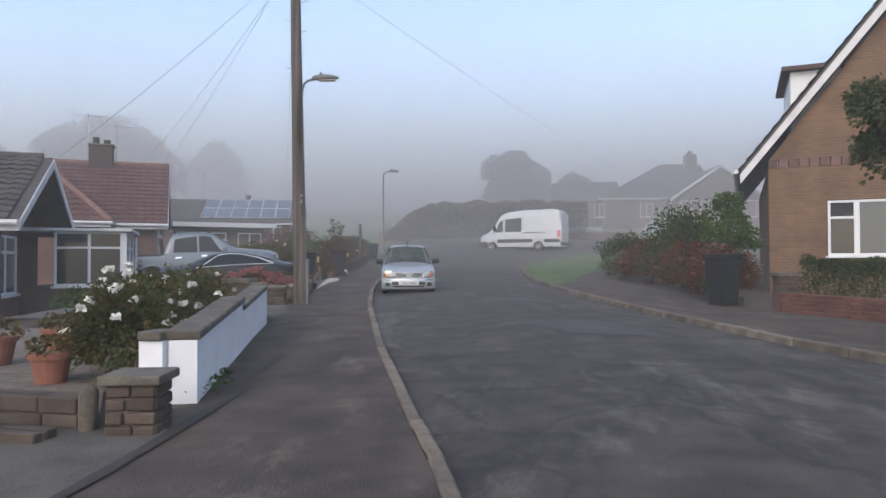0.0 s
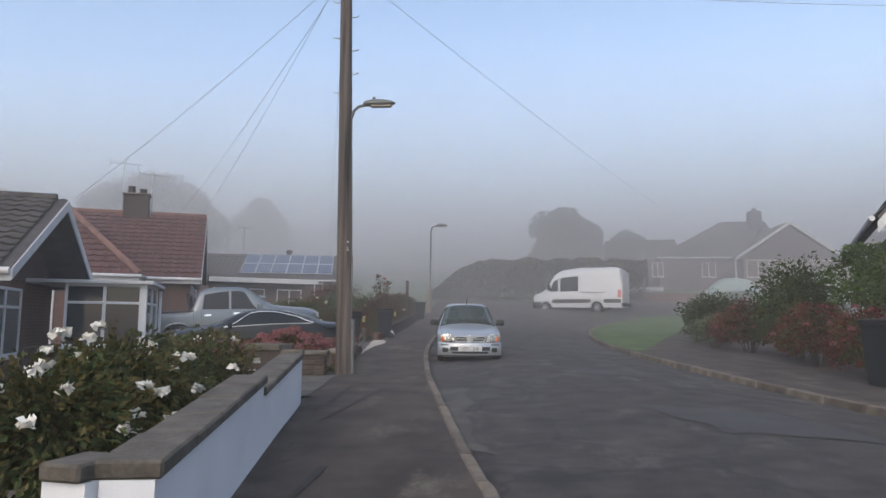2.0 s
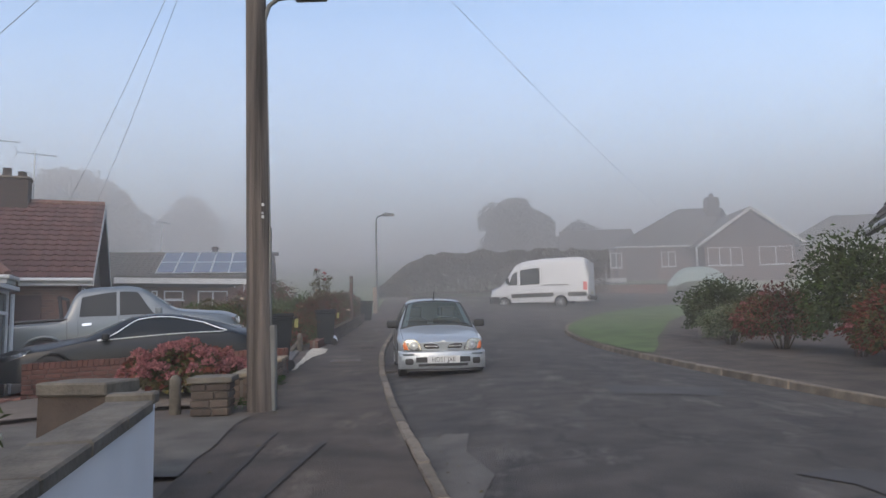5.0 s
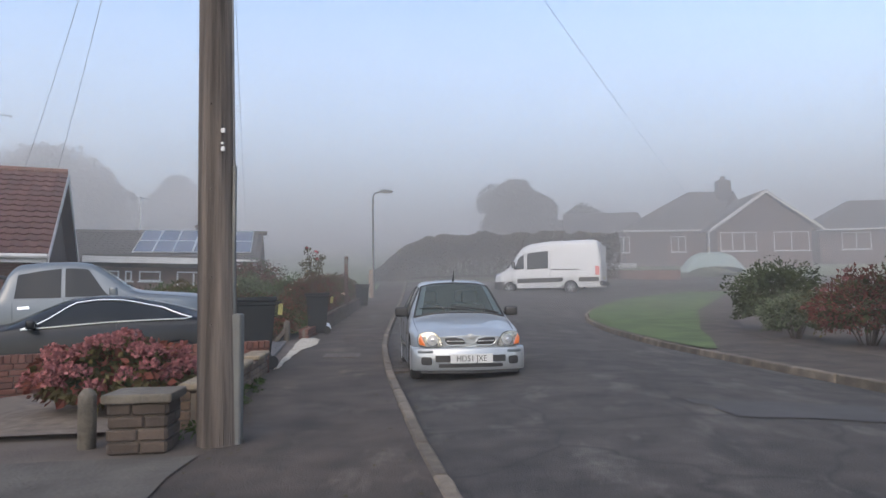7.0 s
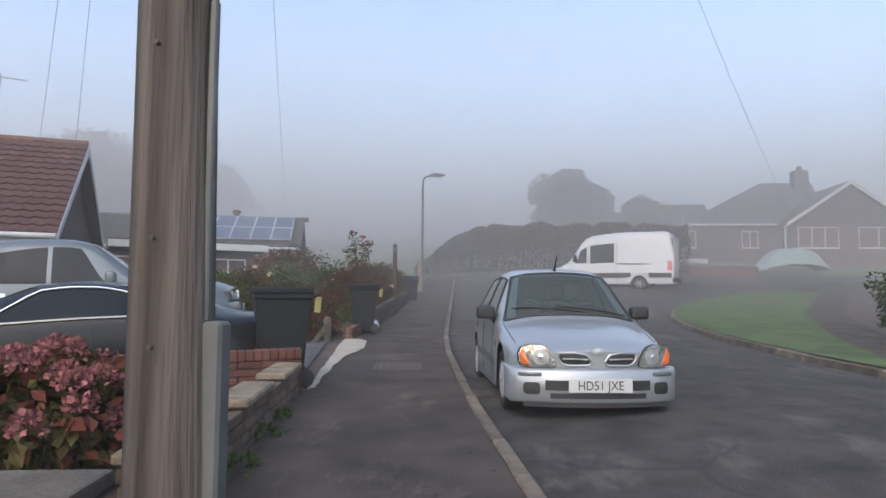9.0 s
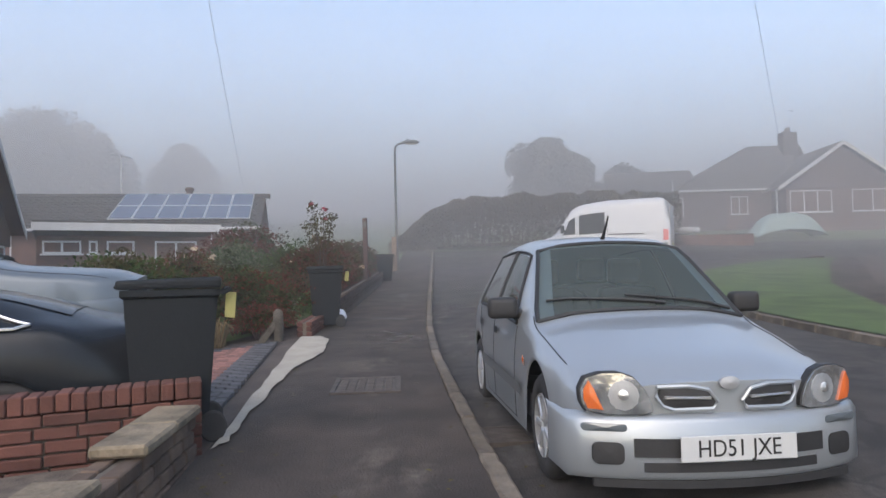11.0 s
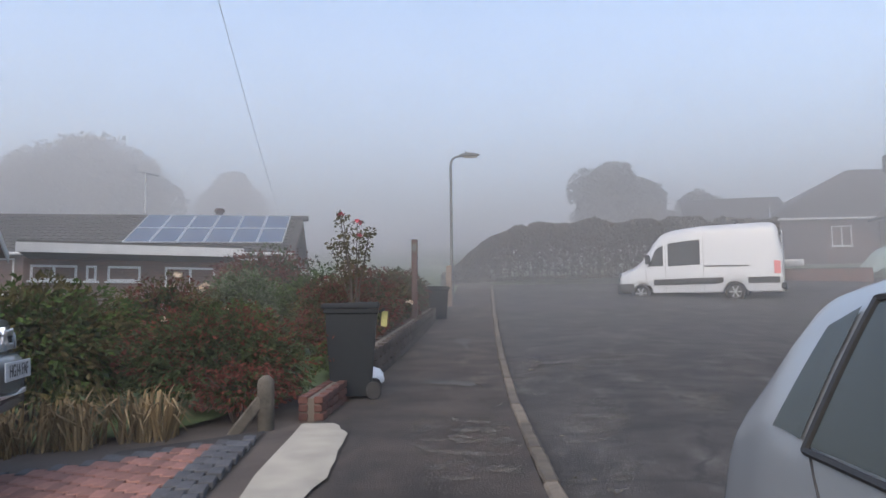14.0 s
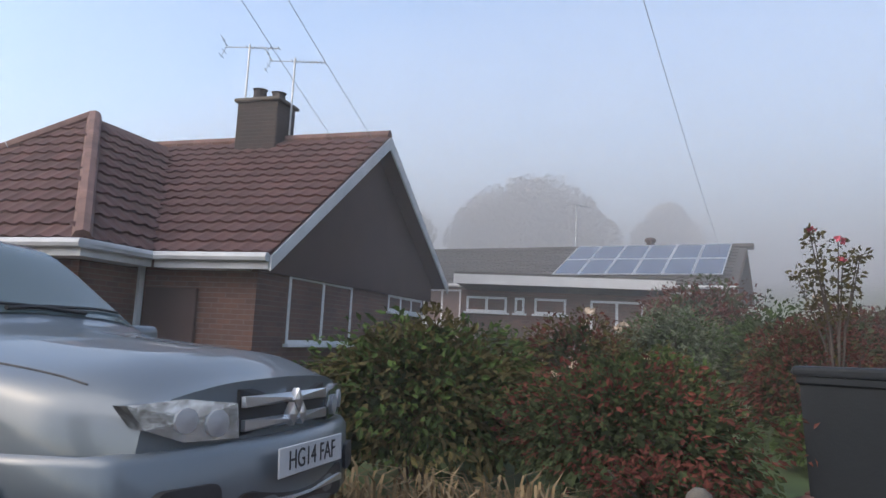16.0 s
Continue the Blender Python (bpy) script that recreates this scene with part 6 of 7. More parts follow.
CONCRETE = material("old_concrete", (0.05, 0.044, 0.038), 0.95, vary=0.35, scale=2.2, fine=40, bump=0.7, tint=(0.115, 0.103, 0.088))
DARK_JOINT = material("tarred_joint", (0.025, 0.022, 0.02), 0.9, vary=0.2, scale=8, bump=0.3)
LIGHT_TAR = material("worn_tarmac_patch", (0.05, 0.046, 0.042), 0.92, vary=0.3, scale=2.5, fine=60, bump=0.5, tint=(0.11, 0.1, 0.09))
DARK_TAR = material("fresh_tarmac_patch", (0.045, 0.042, 0.042), 0.85, vary=0.25, scale=1.5, fine=90, bump=0.3)
patch_on("concrete_apron", [(0.14, 1.0), (0.14, 4.6), (-0.2, 5.2), (-0.6, 4.5), (-4.0, 4.4), (-4.0, 1.0)], CONCRETE, "cracked pale concrete drive entrance", 0.01, "drive")
patch_on("drive_apron", ragged([(-1.2, 11.75), (-1.5, 14.35), (-6.0, 13.6), (-6.0, 11.75)], 0.05), CONCRETE, "broken pale concrete drive entrance", 0.012, "drive")
patch_on("gravel_bed", [(-0.55, 5.0), (-0.9, 5.7), (-1.4, 11.4), (-6.0, 11.4), (-6.0, 5.4)], GRAVEL, "brown gravel bed behind the white wall", 0.03, "gravel", land)
patch_on("gravel_bed", [(-2.3, 15.1), (-2.6, 19.0), (-6.0, 17.5), (-6.0, 14.6)], GRAVEL, "pale gravel bed behind the stone wall", 0.03, "gravel", land)
for nm, line, w in (("drain_joint", [(0.1, 1.5), (0.14, 3.4), (0.19, 4.3), (0.22, 5.9)], 0.045), ("drain_joint", [(0.1, 6.4), (0.06, 7.9)], 0.025),
                    ("drain_joint", [(-0.53, 9.8), (-0.39, 12.85)], 0.022), ("drain_joint", [(-0.78, 11.2), (-0.93, 13.4)], 0.015)):
    pts = [(x - w, y) for x, y in line] + [(x + w, y) for x, y in line[::-1]]
    patch_on(nm, ragged(pts, 0.008, 6), DARK_JOINT, "dark tarred joint across the pavement", 0.014, "joint")
patch_on("pale_strip", ragged([(-2.17, 19.33), (-2.42, 21.0), (-2.66, 22.6), (-3.02, 25.25), (-2.72, 25.28), (-2.48, 24.75), (-2.36, 23.6), (-2.42, 22.4), (-2.34, 21.3), (-2.21, 20.1), (-2.12, 19.5)], 0.025, 5), PALE, "pale cement strip edging the block drive", 0.02, "strip")
def rz(x, y):
    return road_z(x, y)
for poly, mt in (([(0.3, 13.5), (0.85, 13.5), (1.0, 9.8), (1.35, 8.9), (0.9, 9.2)], LIGHT_TAR), ([(3.0, 11.6), (4.6, 11.2), (5.0, 9.5), (3.6, 9.8)], DARK_TAR),
                 ([(2.6, 16.4), (4.2, 16.0), (4.0, 15.2), (2.7, 15.5)], DARK_TAR), ([(-0.8, 30.2), (0.7, 30.3), (0.75, 30.05), (0.0, 30.0), (-0.75, 29.95)], LIGHT_TAR),
                 ([(-0.6, 33.5), (0.6, 34.0), (0.3, 33.2)], LIGHT_TAR), ([(1.2, 38.2), (2.4, 38.6), (2.0, 38.0)], LIGHT_TAR)):
    patch_on("road_patch", ragged(poly, 0.09, 5), mt, "irregular worn patch in the asphalt", 0.008, "patch", rz)
for poly in ([(-1.6, 27.5), (-2.3, 27.7), (-2.2, 28.0), (-1.7, 27.8)], [(-1.9, 31), (-2.3, 33), (-2.0, 33.2)]):
    patch_on("pavement_patch", ragged(poly, 0.07, 5), LIGHT_TAR, "pale scuffed patch on the pavement", 0.008, "patch")

for poly in [[(-1.3, 31.28), (-0.7, 30.86), (-0.8, 28.04), (-1.15, 28.04)], [(-0.94, 29.19), (0.58, 29.48), (0.87, 31.05), (-0.83, 31.1)], [(0.6, 27.28), (1.2, 27.29), (0.84, 26.13), (0.35, 26.11)], [(-0.61, 24.43), (-0.3, 24.45), (-0.4, 23.73), (-0.7, 23.72)], [(-0.65, 26.89), (-0.07, 26.9), (-0.24, 25.22), (-0.76, 24.98)], [(-0.94, 23.97), (-0.71, 23.98), (-0.75, 23.35), (-0.94, 23.34)], [(0.24, 36.34), (0.9, 36.29), (0.77, 35.25), (0.14, 35.29)]]:
    patch_on("sand_stain", ragged(poly, 0.12, 4), SAND, "pale sand washed over the asphalt", 0.012, "stain", rz)
for poly in [[(-2.03, 25.67), (-1.2, 25.42), (-1.2, 23.84), (-1.8, 23.45)], [(-1.75, 25.64), (-1.35, 25.65), (-1.33, 24.41), (-1.69, 24.39)]]:
    patch_on("sand_stain", ragged(poly, 0.08, 4), SAND, "pale sandy stain on the pavement", 0.012, "stain")

# manhole cover and gully
mh = thing("manhole_cover", Matrix.Translation((-1.52, 21.4, rise(21.4) + 0.004)) @ Matrix.Rotation(radians(5), 4, "Z") @ Matrix.Rotation(math.atan(0.027), 4, "X"), "rectangular rusty iron inspection cover in the pavement", "manhole cover")
part("frame", merge(box((-0.3, -0.38, -0.02), (0.3, -0.34, 0.012)), box((-0.3, 0.34, -0.02), (0.3, 0.38, 0.012)), box((-0.3, -0.34, -0.02), (-0.26, 0.34, 0.012)), box((0.26, -0.34, -0.02), (0.3, 0.34, 0.012))), IRON, mh)
part("cover", box((-0.255, -0.335, -0.02), (0.255, 0.335, 0.004)), IRON, mh)
for i in range(6):
    for j in range(8):
        part("stud", box((-0.235 + i * 0.08, -0.31 + j * 0.08, 0.004), (-0.175 + i * 0.08, -0.25 + j * 0.08, 0.012), 0.003), IRON, mh)
gl = thing("gully_grate", Matrix.Translation((-0.38, 19.9, road_z(-0.38, 19.9) + 0.004)) @ Matrix.Rotation(radians(6), 4, "Z"), "iron gully grate in the gutter", "grate")
part("frame", merge(box((-0.16, -0.24, -0.03), (0.16, -0.21, 0.012)), box((-0.16, 0.21, -0.03), (0.16, 0.24, 0.012)), box((-0.16, -0.21, -0.03), (-0.13, 0.21, 0.012)), box((0.13, -0.21, -0.03), (0.16, 0.21, 0.012))), IRON, gl)
for j in range(9):
    part("bar", box((-0.13, -0.19 + j * 0.043, -0.02), (0.13, -0.165 + j * 0.043, 0.01)), IRON, gl)


# ---------------------------------------------------------------- wheelie bins
def wheelie_bin(p, z, turn, label, tag=True, s=1.0):
    root = thing("wheelie_bin", Matrix.Translation((p[0], p[1], z)) @ Matrix.Rotation(radians(turn), 4, "Z"), label, "wheelie bin", "wheelie bins")
    root.scale = (s * 0.82, s * 0.86, s)
    vv = []
    for zz, w, d0, d1 in ((0.04, 0.225, -0.235, 0.25), (0.12, 0.235, -0.245, 0.27), (0.8, 0.265, -0.3, 0.33), (0.93, 0.27, -0.31, 0.345), (0.945, 0.295, -0.335, 0.36), (0.985, 0.295, -0.335, 0.36)):
        vv.append([(-w, d0, zz), (w, d0, zz), (w, d1, zz), (-w, d1, zz)])
    bm = bmesh.new()
    rg = [[bm.verts.new(v) for v in r] for r in vv]
    bm.faces.new(rg[0][::-1])
    bm.faces.new(rg[-1])
    for a, b in zip(rg, rg[1:]):
        for k in range(4):
            bm.faces.new((a[k], a[(k + 1) % 4], b[(k + 1) % 4], b[k]))
    bmesh.ops.bevel(bm, geom=[e for e in bm.edges if abs(e.verts[0].co.z - e.verts[1].co.z) > 0.02], offset=0.03, segments=2, affect="EDGES")
    part("body", bm, BIN_PLASTIC, root)
    lid = box((-0.305, -0.36, 0.99), (0.305, 0.37, 1.045), 0.02, seg=2)
    for v in lid.verts:
        if v.co.z > 1.02:
            v.co.z += 0.03 * (1 - (v.co.x / 0.31) ** 2) + 0.02 * (v.co.y + 0.36)
    lidp = part("lid", lid, BIN_PLASTIC, root)
    part("lid_handle", box((-0.12, -0.385, 0.995), (0.12, -0.355, 1.02), 0.01), BIN_PLASTIC, lidp)
    part("grab_bar", tube([(-0.27, 0.37, 0.95), (-0.27, 0.43, 0.98), (0.27, 0.43, 0.98), (0.27, 0.37, 0.95)], 0.016, 8), BIN_PLASTIC, root)
    for sx in (-1, 1):
        wm = bmesh.new()
        bmesh.ops.create_cone(wm, cap_ends=True, segments=20, radius1=0.1, radius2=0.1, depth=0.05)
        bmesh.ops.bevel(wm, geom=wm.edges[:], offset=0.012, segments=1, affect="EDGES")
        wm.transform(Matrix.Translation((sx * 0.25, 0.3, 0.1)) @ Matrix.Rotation(radians(90), 4, "Y"))
        part("wheel", wm, RUBBER, root)
    part("axle", tube([(-0.24, 0.3, 0.1), (0.24, 0.3, 0.1)], 0.014, 6), STEEL, root)
    if tag:
        tg = part("paper_tag", box((-0.04, -0.005, -0.17), (0.04, 0.005, 0.0), 0.002), YELLOW, root, "yellow paper tag tied to the handle")
        tg.matrix_local = pose(0.2, 0.445, 0.96, 4, 6, -turn)
    return root


wheelie_bin((-2.56, 19.66), 0.13, -68, "dark grey wheelie bin with a yellow tag on its handle", s=0.98)
wheelie_bin((-2.93, 26.75), 0.36, -80, "dark grey wheelie bin standing on the pavement by the wall", s=0.96)
wheelie_bin((7.3, 14.15), -0.02, -65, "dark wheelie bin beside the footpath shrubs", False, 1.0)
wheelie_bin((-3.1, 37.8), 0.95, 95, "dark wheelie bin far along the pavement", False, 0.95)
bag = bmesh.new()
bmesh.ops.create_icosphere(bag, subdivisions=3, radius=0.14)
for v in bag.verts:
    v.co *= 1 + 0.35 * noise.noise(v.co * 9)
    v.co.z = max(v.co.z * 0.75, -0.1)
bg = part("plastic_sack", bag, WHITE_BAG, smooth=True)
bg.matrix_world = pose(-2.84, 27.55, 0.52)
tagged(bg, "crumpled white plastic sack behind the bin", "sack")
post = thing("marker_post", Matrix.Translation((-3.2, 33.8, 0.6)), "dark timber marker post rising above the shrubs", "post")
part("post", box((-0.06, -0.06, -0.3), (0.06, 0.06, 2.2), 0.01), CLADDING, post)
part("plate", box((-0.05, -0.068, 1.95), (0.05, -0.062, 2.1), 0.002), LAMP_GREY, post)
gp = thing("gate_post", Matrix.Translation((-3.15, 41.6, rise(41.6))), "grey timber gate post at the pavement edge", "post")
part("post", box((-0.09, -0.09, -0.2), (0.09, 0.09, 1.3), 0.012), OLD_WOOD, gp)

# terracotta pots
def pot(p, z, r, h, label):
    root = thing("plant_pot", Matrix.Translation((p[0], p[1], z)), label, "plant pot", "terracotta pots")
    part("pot", tube([(0, 0, 0), (0, 0, h * 0.82), (0, 0, h * 0.83), (0, 0, h)], [r * 0.7, r * 0.95, r * 1.07, r * 1.1], 20), TERRACOTTA, root, smooth=False)
    return root

# ---------------------------------------------------------------- plants
def blade_cloud(n, place, size, aspect=0.5, droop=0.3, fold=True):
    """Leaves: small folded blades, each set at a point and turned at random. place(): a point and its outward direction."""
    verts = np.zeros((n * 4, 3))
    faces = []
    for k in range(n):
        p, d = place()
        s = size * random.uniform(0.6, 1.35)
        ax = Vector((d.x + random.uniform(-0.8, 0.8), d.y + random.uniform(-0.8, 0.8), d.z + random.uniform(-0.7, 0.6) - droop)).normalized()
        sd = ax.cross(Vector((random.uniform(-1, 1), random.uniform(-1, 1), random.uniform(-0.3, 1.5))))
        if sd.length < 1e-3:
            sd = Vector((1, 0, 0))
        sd.normalize()
        up = sd.cross(ax) * s * 0.14
        w = sd * s * aspect * 0.5
        verts[k * 4:k * 4 + 4] = [p - ax * s * 0.5, p + w + up, p + ax * s * 0.5, p - w + up]
        faces.append((k * 4, k * 4 + 1, k * 4 + 2, k * 4 + 3))
    return verts.tolist(), faces


def lumpy(center, radii, seed, amp=0.35, freq=1.6, shell=False):
    """Places for leaves in the outer part of a lumpy mass."""
    c, r = Vector(center), Vector(radii)
    off = Vector((seed * 7.13, seed * 3.7, seed * 1.9))
    def place():
        while True:
            d = Vector((random.gauss(0, 1), random.gauss(0, 1), random.gauss(0, 1)))
            if d.length < 1e-3:
                continue
            d.normalize()
            if d.z < -0.55:
                continue
            k = 1 + amp * noise.noise(d * freq + off) + 0.5 * amp * noise.noise(d * freq * 2.6 + off)
            depth = 1 - abs(random.gauss(0, 0.16)) - (0.25 if random.random() < 0.25 else 0)
            if shell:
                depth = 1.03
            p = Vector((d.x * r.x, d.y * r.y, d.z * r.z)) * k * max(depth, 0.2)
            return c + p, d
    return place


def stems(n, base, height, spread, radius=0.012):
    bms = []
    for k in range(n):
        a = random.uniform(0, 2 * math.pi)
        r = spread * random.uniform(0.4, 1.0)
        e = Vector((r * math.cos(a), r * math.sin(a), height * random.uniform(0.6, 0.95)))
        m = e * 0.5 + Vector((random.uniform(-0.05, 0.05), random.uniform(-0.05, 0.05), 0.08 * height))
        bms.append(tube([Vector((e.x * 0.1, e.y * 0.1, -0.12)), m, e], [radius * 1.5, radius, radius * 0.5], 5))
    return merge(*bms)


SEED = [1]


def flower_heads(places, size, mat, parent, petals=9, name="flower"):
    for p in places:
        bm_v, bm_f = blade_cloud(petals, lumpy((0, 0, 0), (size * 0.5, size * 0.5, size * 0.4), SEED[0], 0.1), size * (0.62 if petals < 20 else 0.2), 0.95, -0.3)
        SEED[0] += 1
        o = part(name, mesh_from(name, bm_v, bm_f, mat), None, parent)
        o.location = p


def shrub(p, size, leafmat, label, n=2600, leaf_size=0.07, name="shrub", category="shrub", flowers=None, fl_size=0.09, fl_n=0, second=None, amp=0.35, aspect=0.5):
    """A bush: stems, a lumpy mass of leaves, and flower heads over its outside."""
    SEED[0] += 1
    w, d, h = size
    z = land(*p) if p[0] < 0 else rise(p[1])
    root = thing(name, Matrix.Translation((p[0], p[1], z)), label, category)
    part("stem", stems(12, p, h * 0.85, min(w, d) * 0.4), BARK, root)["kind"] = "stuff"
    place = lumpy((0, 0, h * 0.46), (w / 2, d / 2, h * 0.54), SEED[0], amp)
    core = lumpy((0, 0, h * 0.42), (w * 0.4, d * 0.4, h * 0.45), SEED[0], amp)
    v, f = blade_cloud(n, place, leaf_size, aspect)
    part("foliage", mesh_from("foliage", v, f, leafmat), None, root)
    # core leaves are dark green in every bush: inner shade put into colour
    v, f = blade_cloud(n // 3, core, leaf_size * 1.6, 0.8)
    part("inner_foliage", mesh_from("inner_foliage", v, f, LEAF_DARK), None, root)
    if second:
        v, f = blade_cloud(n // 2, lumpy((0, 0, h * 0.47), (w * 0.51, d * 0.51, h * 0.55), SEED[0] + 50, amp), leaf_size, aspect)
        part("tinted_foliage", mesh_from("tinted_foliage", v, f, second), None, root)
    if flowers:
        out = []
        pl = lumpy((0, 0, h * 0.46), (w * 0.5, d * 0.5, h * 0.54), SEED[0], amp, shell=True)
        while len(out) < fl_n:
            q, dd = pl()
            if dd.z > -0.1 and (q - Vector((0, 0, h * 0.5))).length > 0.3 * h:
                out.append(q)
        flower_heads(out, fl_size, flowers, root, 14 if fl_size < 0.12 else 85)
    return root


def tree(p, z, height, crown, leafmat, label, n=9000, leaf_size=0.3, trunk=0.25, lumps=9, low=0.3, rough=0.4):
    """A tapered trunk with limbs and a crown of many clumps."""
    SEED[0] += 1
    root = thing("tree", Matrix.Translation((p[0], p[1], z)), label, "tree")
    part("trunk", tube([(0, 0, -0.5), (0.05, 0, height * 0.25), (-0.05, 0.05, height * 0.55), (0, 0, height * 0.85)], [trunk * 1.3, trunk, trunk * 0.6, trunk * 0.15], 10), BARK, root)
    limbs, centres = [], []
    for k in range(lumps):
        a = 2.4 * k + random.uniform(-0.3, 0.3)
        hz = height * random.uniform(low + 0.08, 0.86 if rough > 0.3 else 0.7)
        taper = math.sqrt(max(0.05, 1 - ((hz / height - 0.55) / 0.5) ** 2))
        r = crown * 0.5 * taper * random.uniform(0.4, 0.72)
        c = Vector((r * math.cos(a), r * math.sin(a), hz))
        centres.append((c, crown * random.uniform(0.2, 0.32)))
        limbs.append(tube([(0, 0, hz * 0.55), c * 0.5 + Vector((0, 0, hz * 0.32)), c], [trunk * 0.4, trunk * 0.25, trunk * 0.08], 6))
    centres.append((Vector((0, 0, height * 0.6)), crown * 0.38))
    centres.append((Vector((0, 0, height * 0.8)), min(crown * 0.27, height * 0.22)))
    part("limb", merge(*limbs), BARK, root)["kind"] = "stuff"
    vs_, fs = [], []
    for i, (c, r) in enumerate(centres):
        v, f = blade_cloud(n // len(centres), lumpy(c, (r, r, r * 0.9), SEED[0] * 20 + i, rough), leaf_size, 0.7)
        fs += [tuple(q + len(vs_) for q in g) for g in f]
        vs_ += v
    part("crown", mesh_from("crown", vs_, fs, leafmat), None, root)
    return root


def hedge(pts, depth, leafmat, label, n=9000, leaf_size=0.12, second=None, lump=0.22):
    """A hedge along points (x, y, base z, height)."""
    SEED[0] += 1
    root = thing("hedge", Matrix.Translation((pts[0][0], pts[0][1], pts[0][2])), label, "hedge")
    o = Vector(pts[0][:3])
    lens = [0]
    for a, b in zip(pts, pts[1:]):
        lens.append(lens[-1] + math.hypot(b[0] - a[0], b[1] - a[1]))
    def at(s):
        return [float(np.interp(s, lens, [q[i] for q in pts])) for i in range(4)]
    def place():
        s = random.uniform(0, lens[-1])
        x, y, z, h = at(s)
        x2, y2, _, _ = at(min(s + 0.1, lens[-1]))
        t = Vector((x2 - x, y2 - y, 0))
        t = t.normalized() if t.length > 1e-4 else Vector((1, 0, 0))
        nn = Vector((-t.y, t.x, 0))
        a = random.uniform(-0.15, math.pi + 0.15)
        k = 1 + lump * noise.noise(Vector((s * 0.7, a * 0.9, SEED[0]))) + lump * 0.55 * noise.noise(Vector((s * 2.1, a * 2, SEED[0])))
        k *= 1 - abs(random.gauss(0, 0.1))
        ca, sa = math.cos(a), math.sin(a)
        ca = math.copysign(abs(ca) ** 0.6, ca)
        sa = math.copysign(abs(sa) ** 0.6, sa)
        return Vector((x, y, z)) - o + nn * ca * depth / 2 * k + Vector((0, 0, max(sa, 0.02) * h * k)), nn * ca + Vector((0, 0, sa))
    v, f = blade_cloud(n, place, leaf_size, 0.6)
    part("foliage", mesh_from("foliage", v, f, leafmat), None, root)
    if second:
        v, f = blade_cloud(n // 3, place, leaf_size, 0.6)
        part("tinted_foliage", mesh_from("tinted_foliage", v, f, second), None, root)
    # woody inside
    core = []
    for k in range(int(lens[-1] / 0.35)):
        x, y, z, h = at(k * 0.35)
        for _ in range(3):
            b = Vector((x + random.uniform(-0.2, 0.2), y + random.uniform(-0.2, 0.2), z)) - o
            core.append(tube([b, b + Vector((random.uniform(-0.2, 0.2), random.uniform(-0.2, 0.2), h * 0.8))], [0.03, 0.008], 4))
    part("branch", merge(*core), BARK, root)["kind"] = "stuff"
    return root


# white roses behind the white wall
for p, sz, n, fn in (((-1.05, 6.35), (0.95, 1.1, 0.95), 2400, 16), ((-1.5, 7.7), (1.2, 1.4, 1.0), 2600, 17), ((-1.65, 9.3), (1.2, 1.5, 0.95), 2400, 12), ((-2.0, 8.6), (0.9, 0.9, 0.7), 1500, 10)):
    shrub(p, sz, LEAF_OLIVE, "rose bush with white blooms behind the white wall", n, 0.055, "rose_bush", "rose bush", PETAL_WHITE, 0.085, fn, LEAF_DARK, 0.4)
for p, r, h in (((-1.6, 6.1), 0.18, 0.27), ((-2.75, 7.0), 0.2, 0.3), ((-2.6, 7.9), 0.2, 0.28)):
    q = pot(p, land(*p) + 0.03, r, h, "terracotta pot with a sparse plant on gravel")
    v, f = blade_cloud(260, lumpy((0, 0, h + 0.05), (r * 1.2, r * 1.2, 0.14), SEED[0], 0.4), 0.06, 0.4)
    part("plant", mesh_from("plant", v, f, LEAF_OLIVE), None, q)
shrub((-2.6, 10.6), (1.5, 1.2, 0.45), LEAF_OLIVE, "low ragged border plant on the gravel", 1500, 0.06)
shrub((-6.2, 14.6), (1.2, 1.2, 0.6), LEAF_GREEN, "small green shrub below the bay window", 1200, 0.06)
# hydrangea by the pole
shrub((-2.95, 16.35), (1.4, 1.45, 0.66), LEAF_OLIVE, "hydrangea with faded pink flower heads", 1700, 0.09, "hydrangea", "hydrangea", PETAL_PINK, 0.19, 70, LEAF_RED, 0.25, 0.7)
for rt in [o for o in bpy.data.objects if o.name.startswith("hydrangea")]:
    for c in rt.children:
        if c.name.startswith("flower"):
            c.name = "flower_head"
# west gardens beyond the drive
shrub((-6.25, 26.35), (2.2, 2.1, 1.45), LEAF_OLIVE, "large olive-green shrub beside the drive", 6500, 0.085, second=LEAF_GREEN, amp=0.4)
shrub((-4.25, 26.35), (2.0, 1.5, 1.05), LEAF_DARK, "dark barberry bush with red autumn leaves", 5200, 0.055, second=LEAF_RED, amp=0.3)
shrub((-3.75, 25.75), (0.9, 0.8, 0.5), LEAF_RED, "low red-leaved barberry by the post", 1500, 0.045)
shrub((-6.3, 29.2), (1.7, 1.6, 1.55), LEAF_OLIVE, "rose bush with cream blooms in the garden", 3000, 0.07, "rose_bush", "rose bush", PETAL_CREAM, 0.1, 13, LEAF_RED)
shrub((-5.9, 31.2), (1.7, 1.6, 1.65), LEAF_SAGE, "rounded sage-green shrub in the garden", 3600, 0.07, second=LEAF_GREEN)
shrub((-6.6, 34.2), (2.6, 1.8, 2.1), LEAF_RED, "dark purple-red shrub before the solar-roofed bungalow", 3600, 0.1, second=LEAF_DARK)
shrub((-4.7, 31.6), (1.6, 1.6, 1.55), LEAF_GREEN, "bright green shrub in the garden", 3000, 0.08)
shrub((-5.0, 28.3), (1.7, 1.5, 1.15), LEAF_GREEN, "green shrub behind the barberry", 2600, 0.07, second=LEAF_OLIVE)
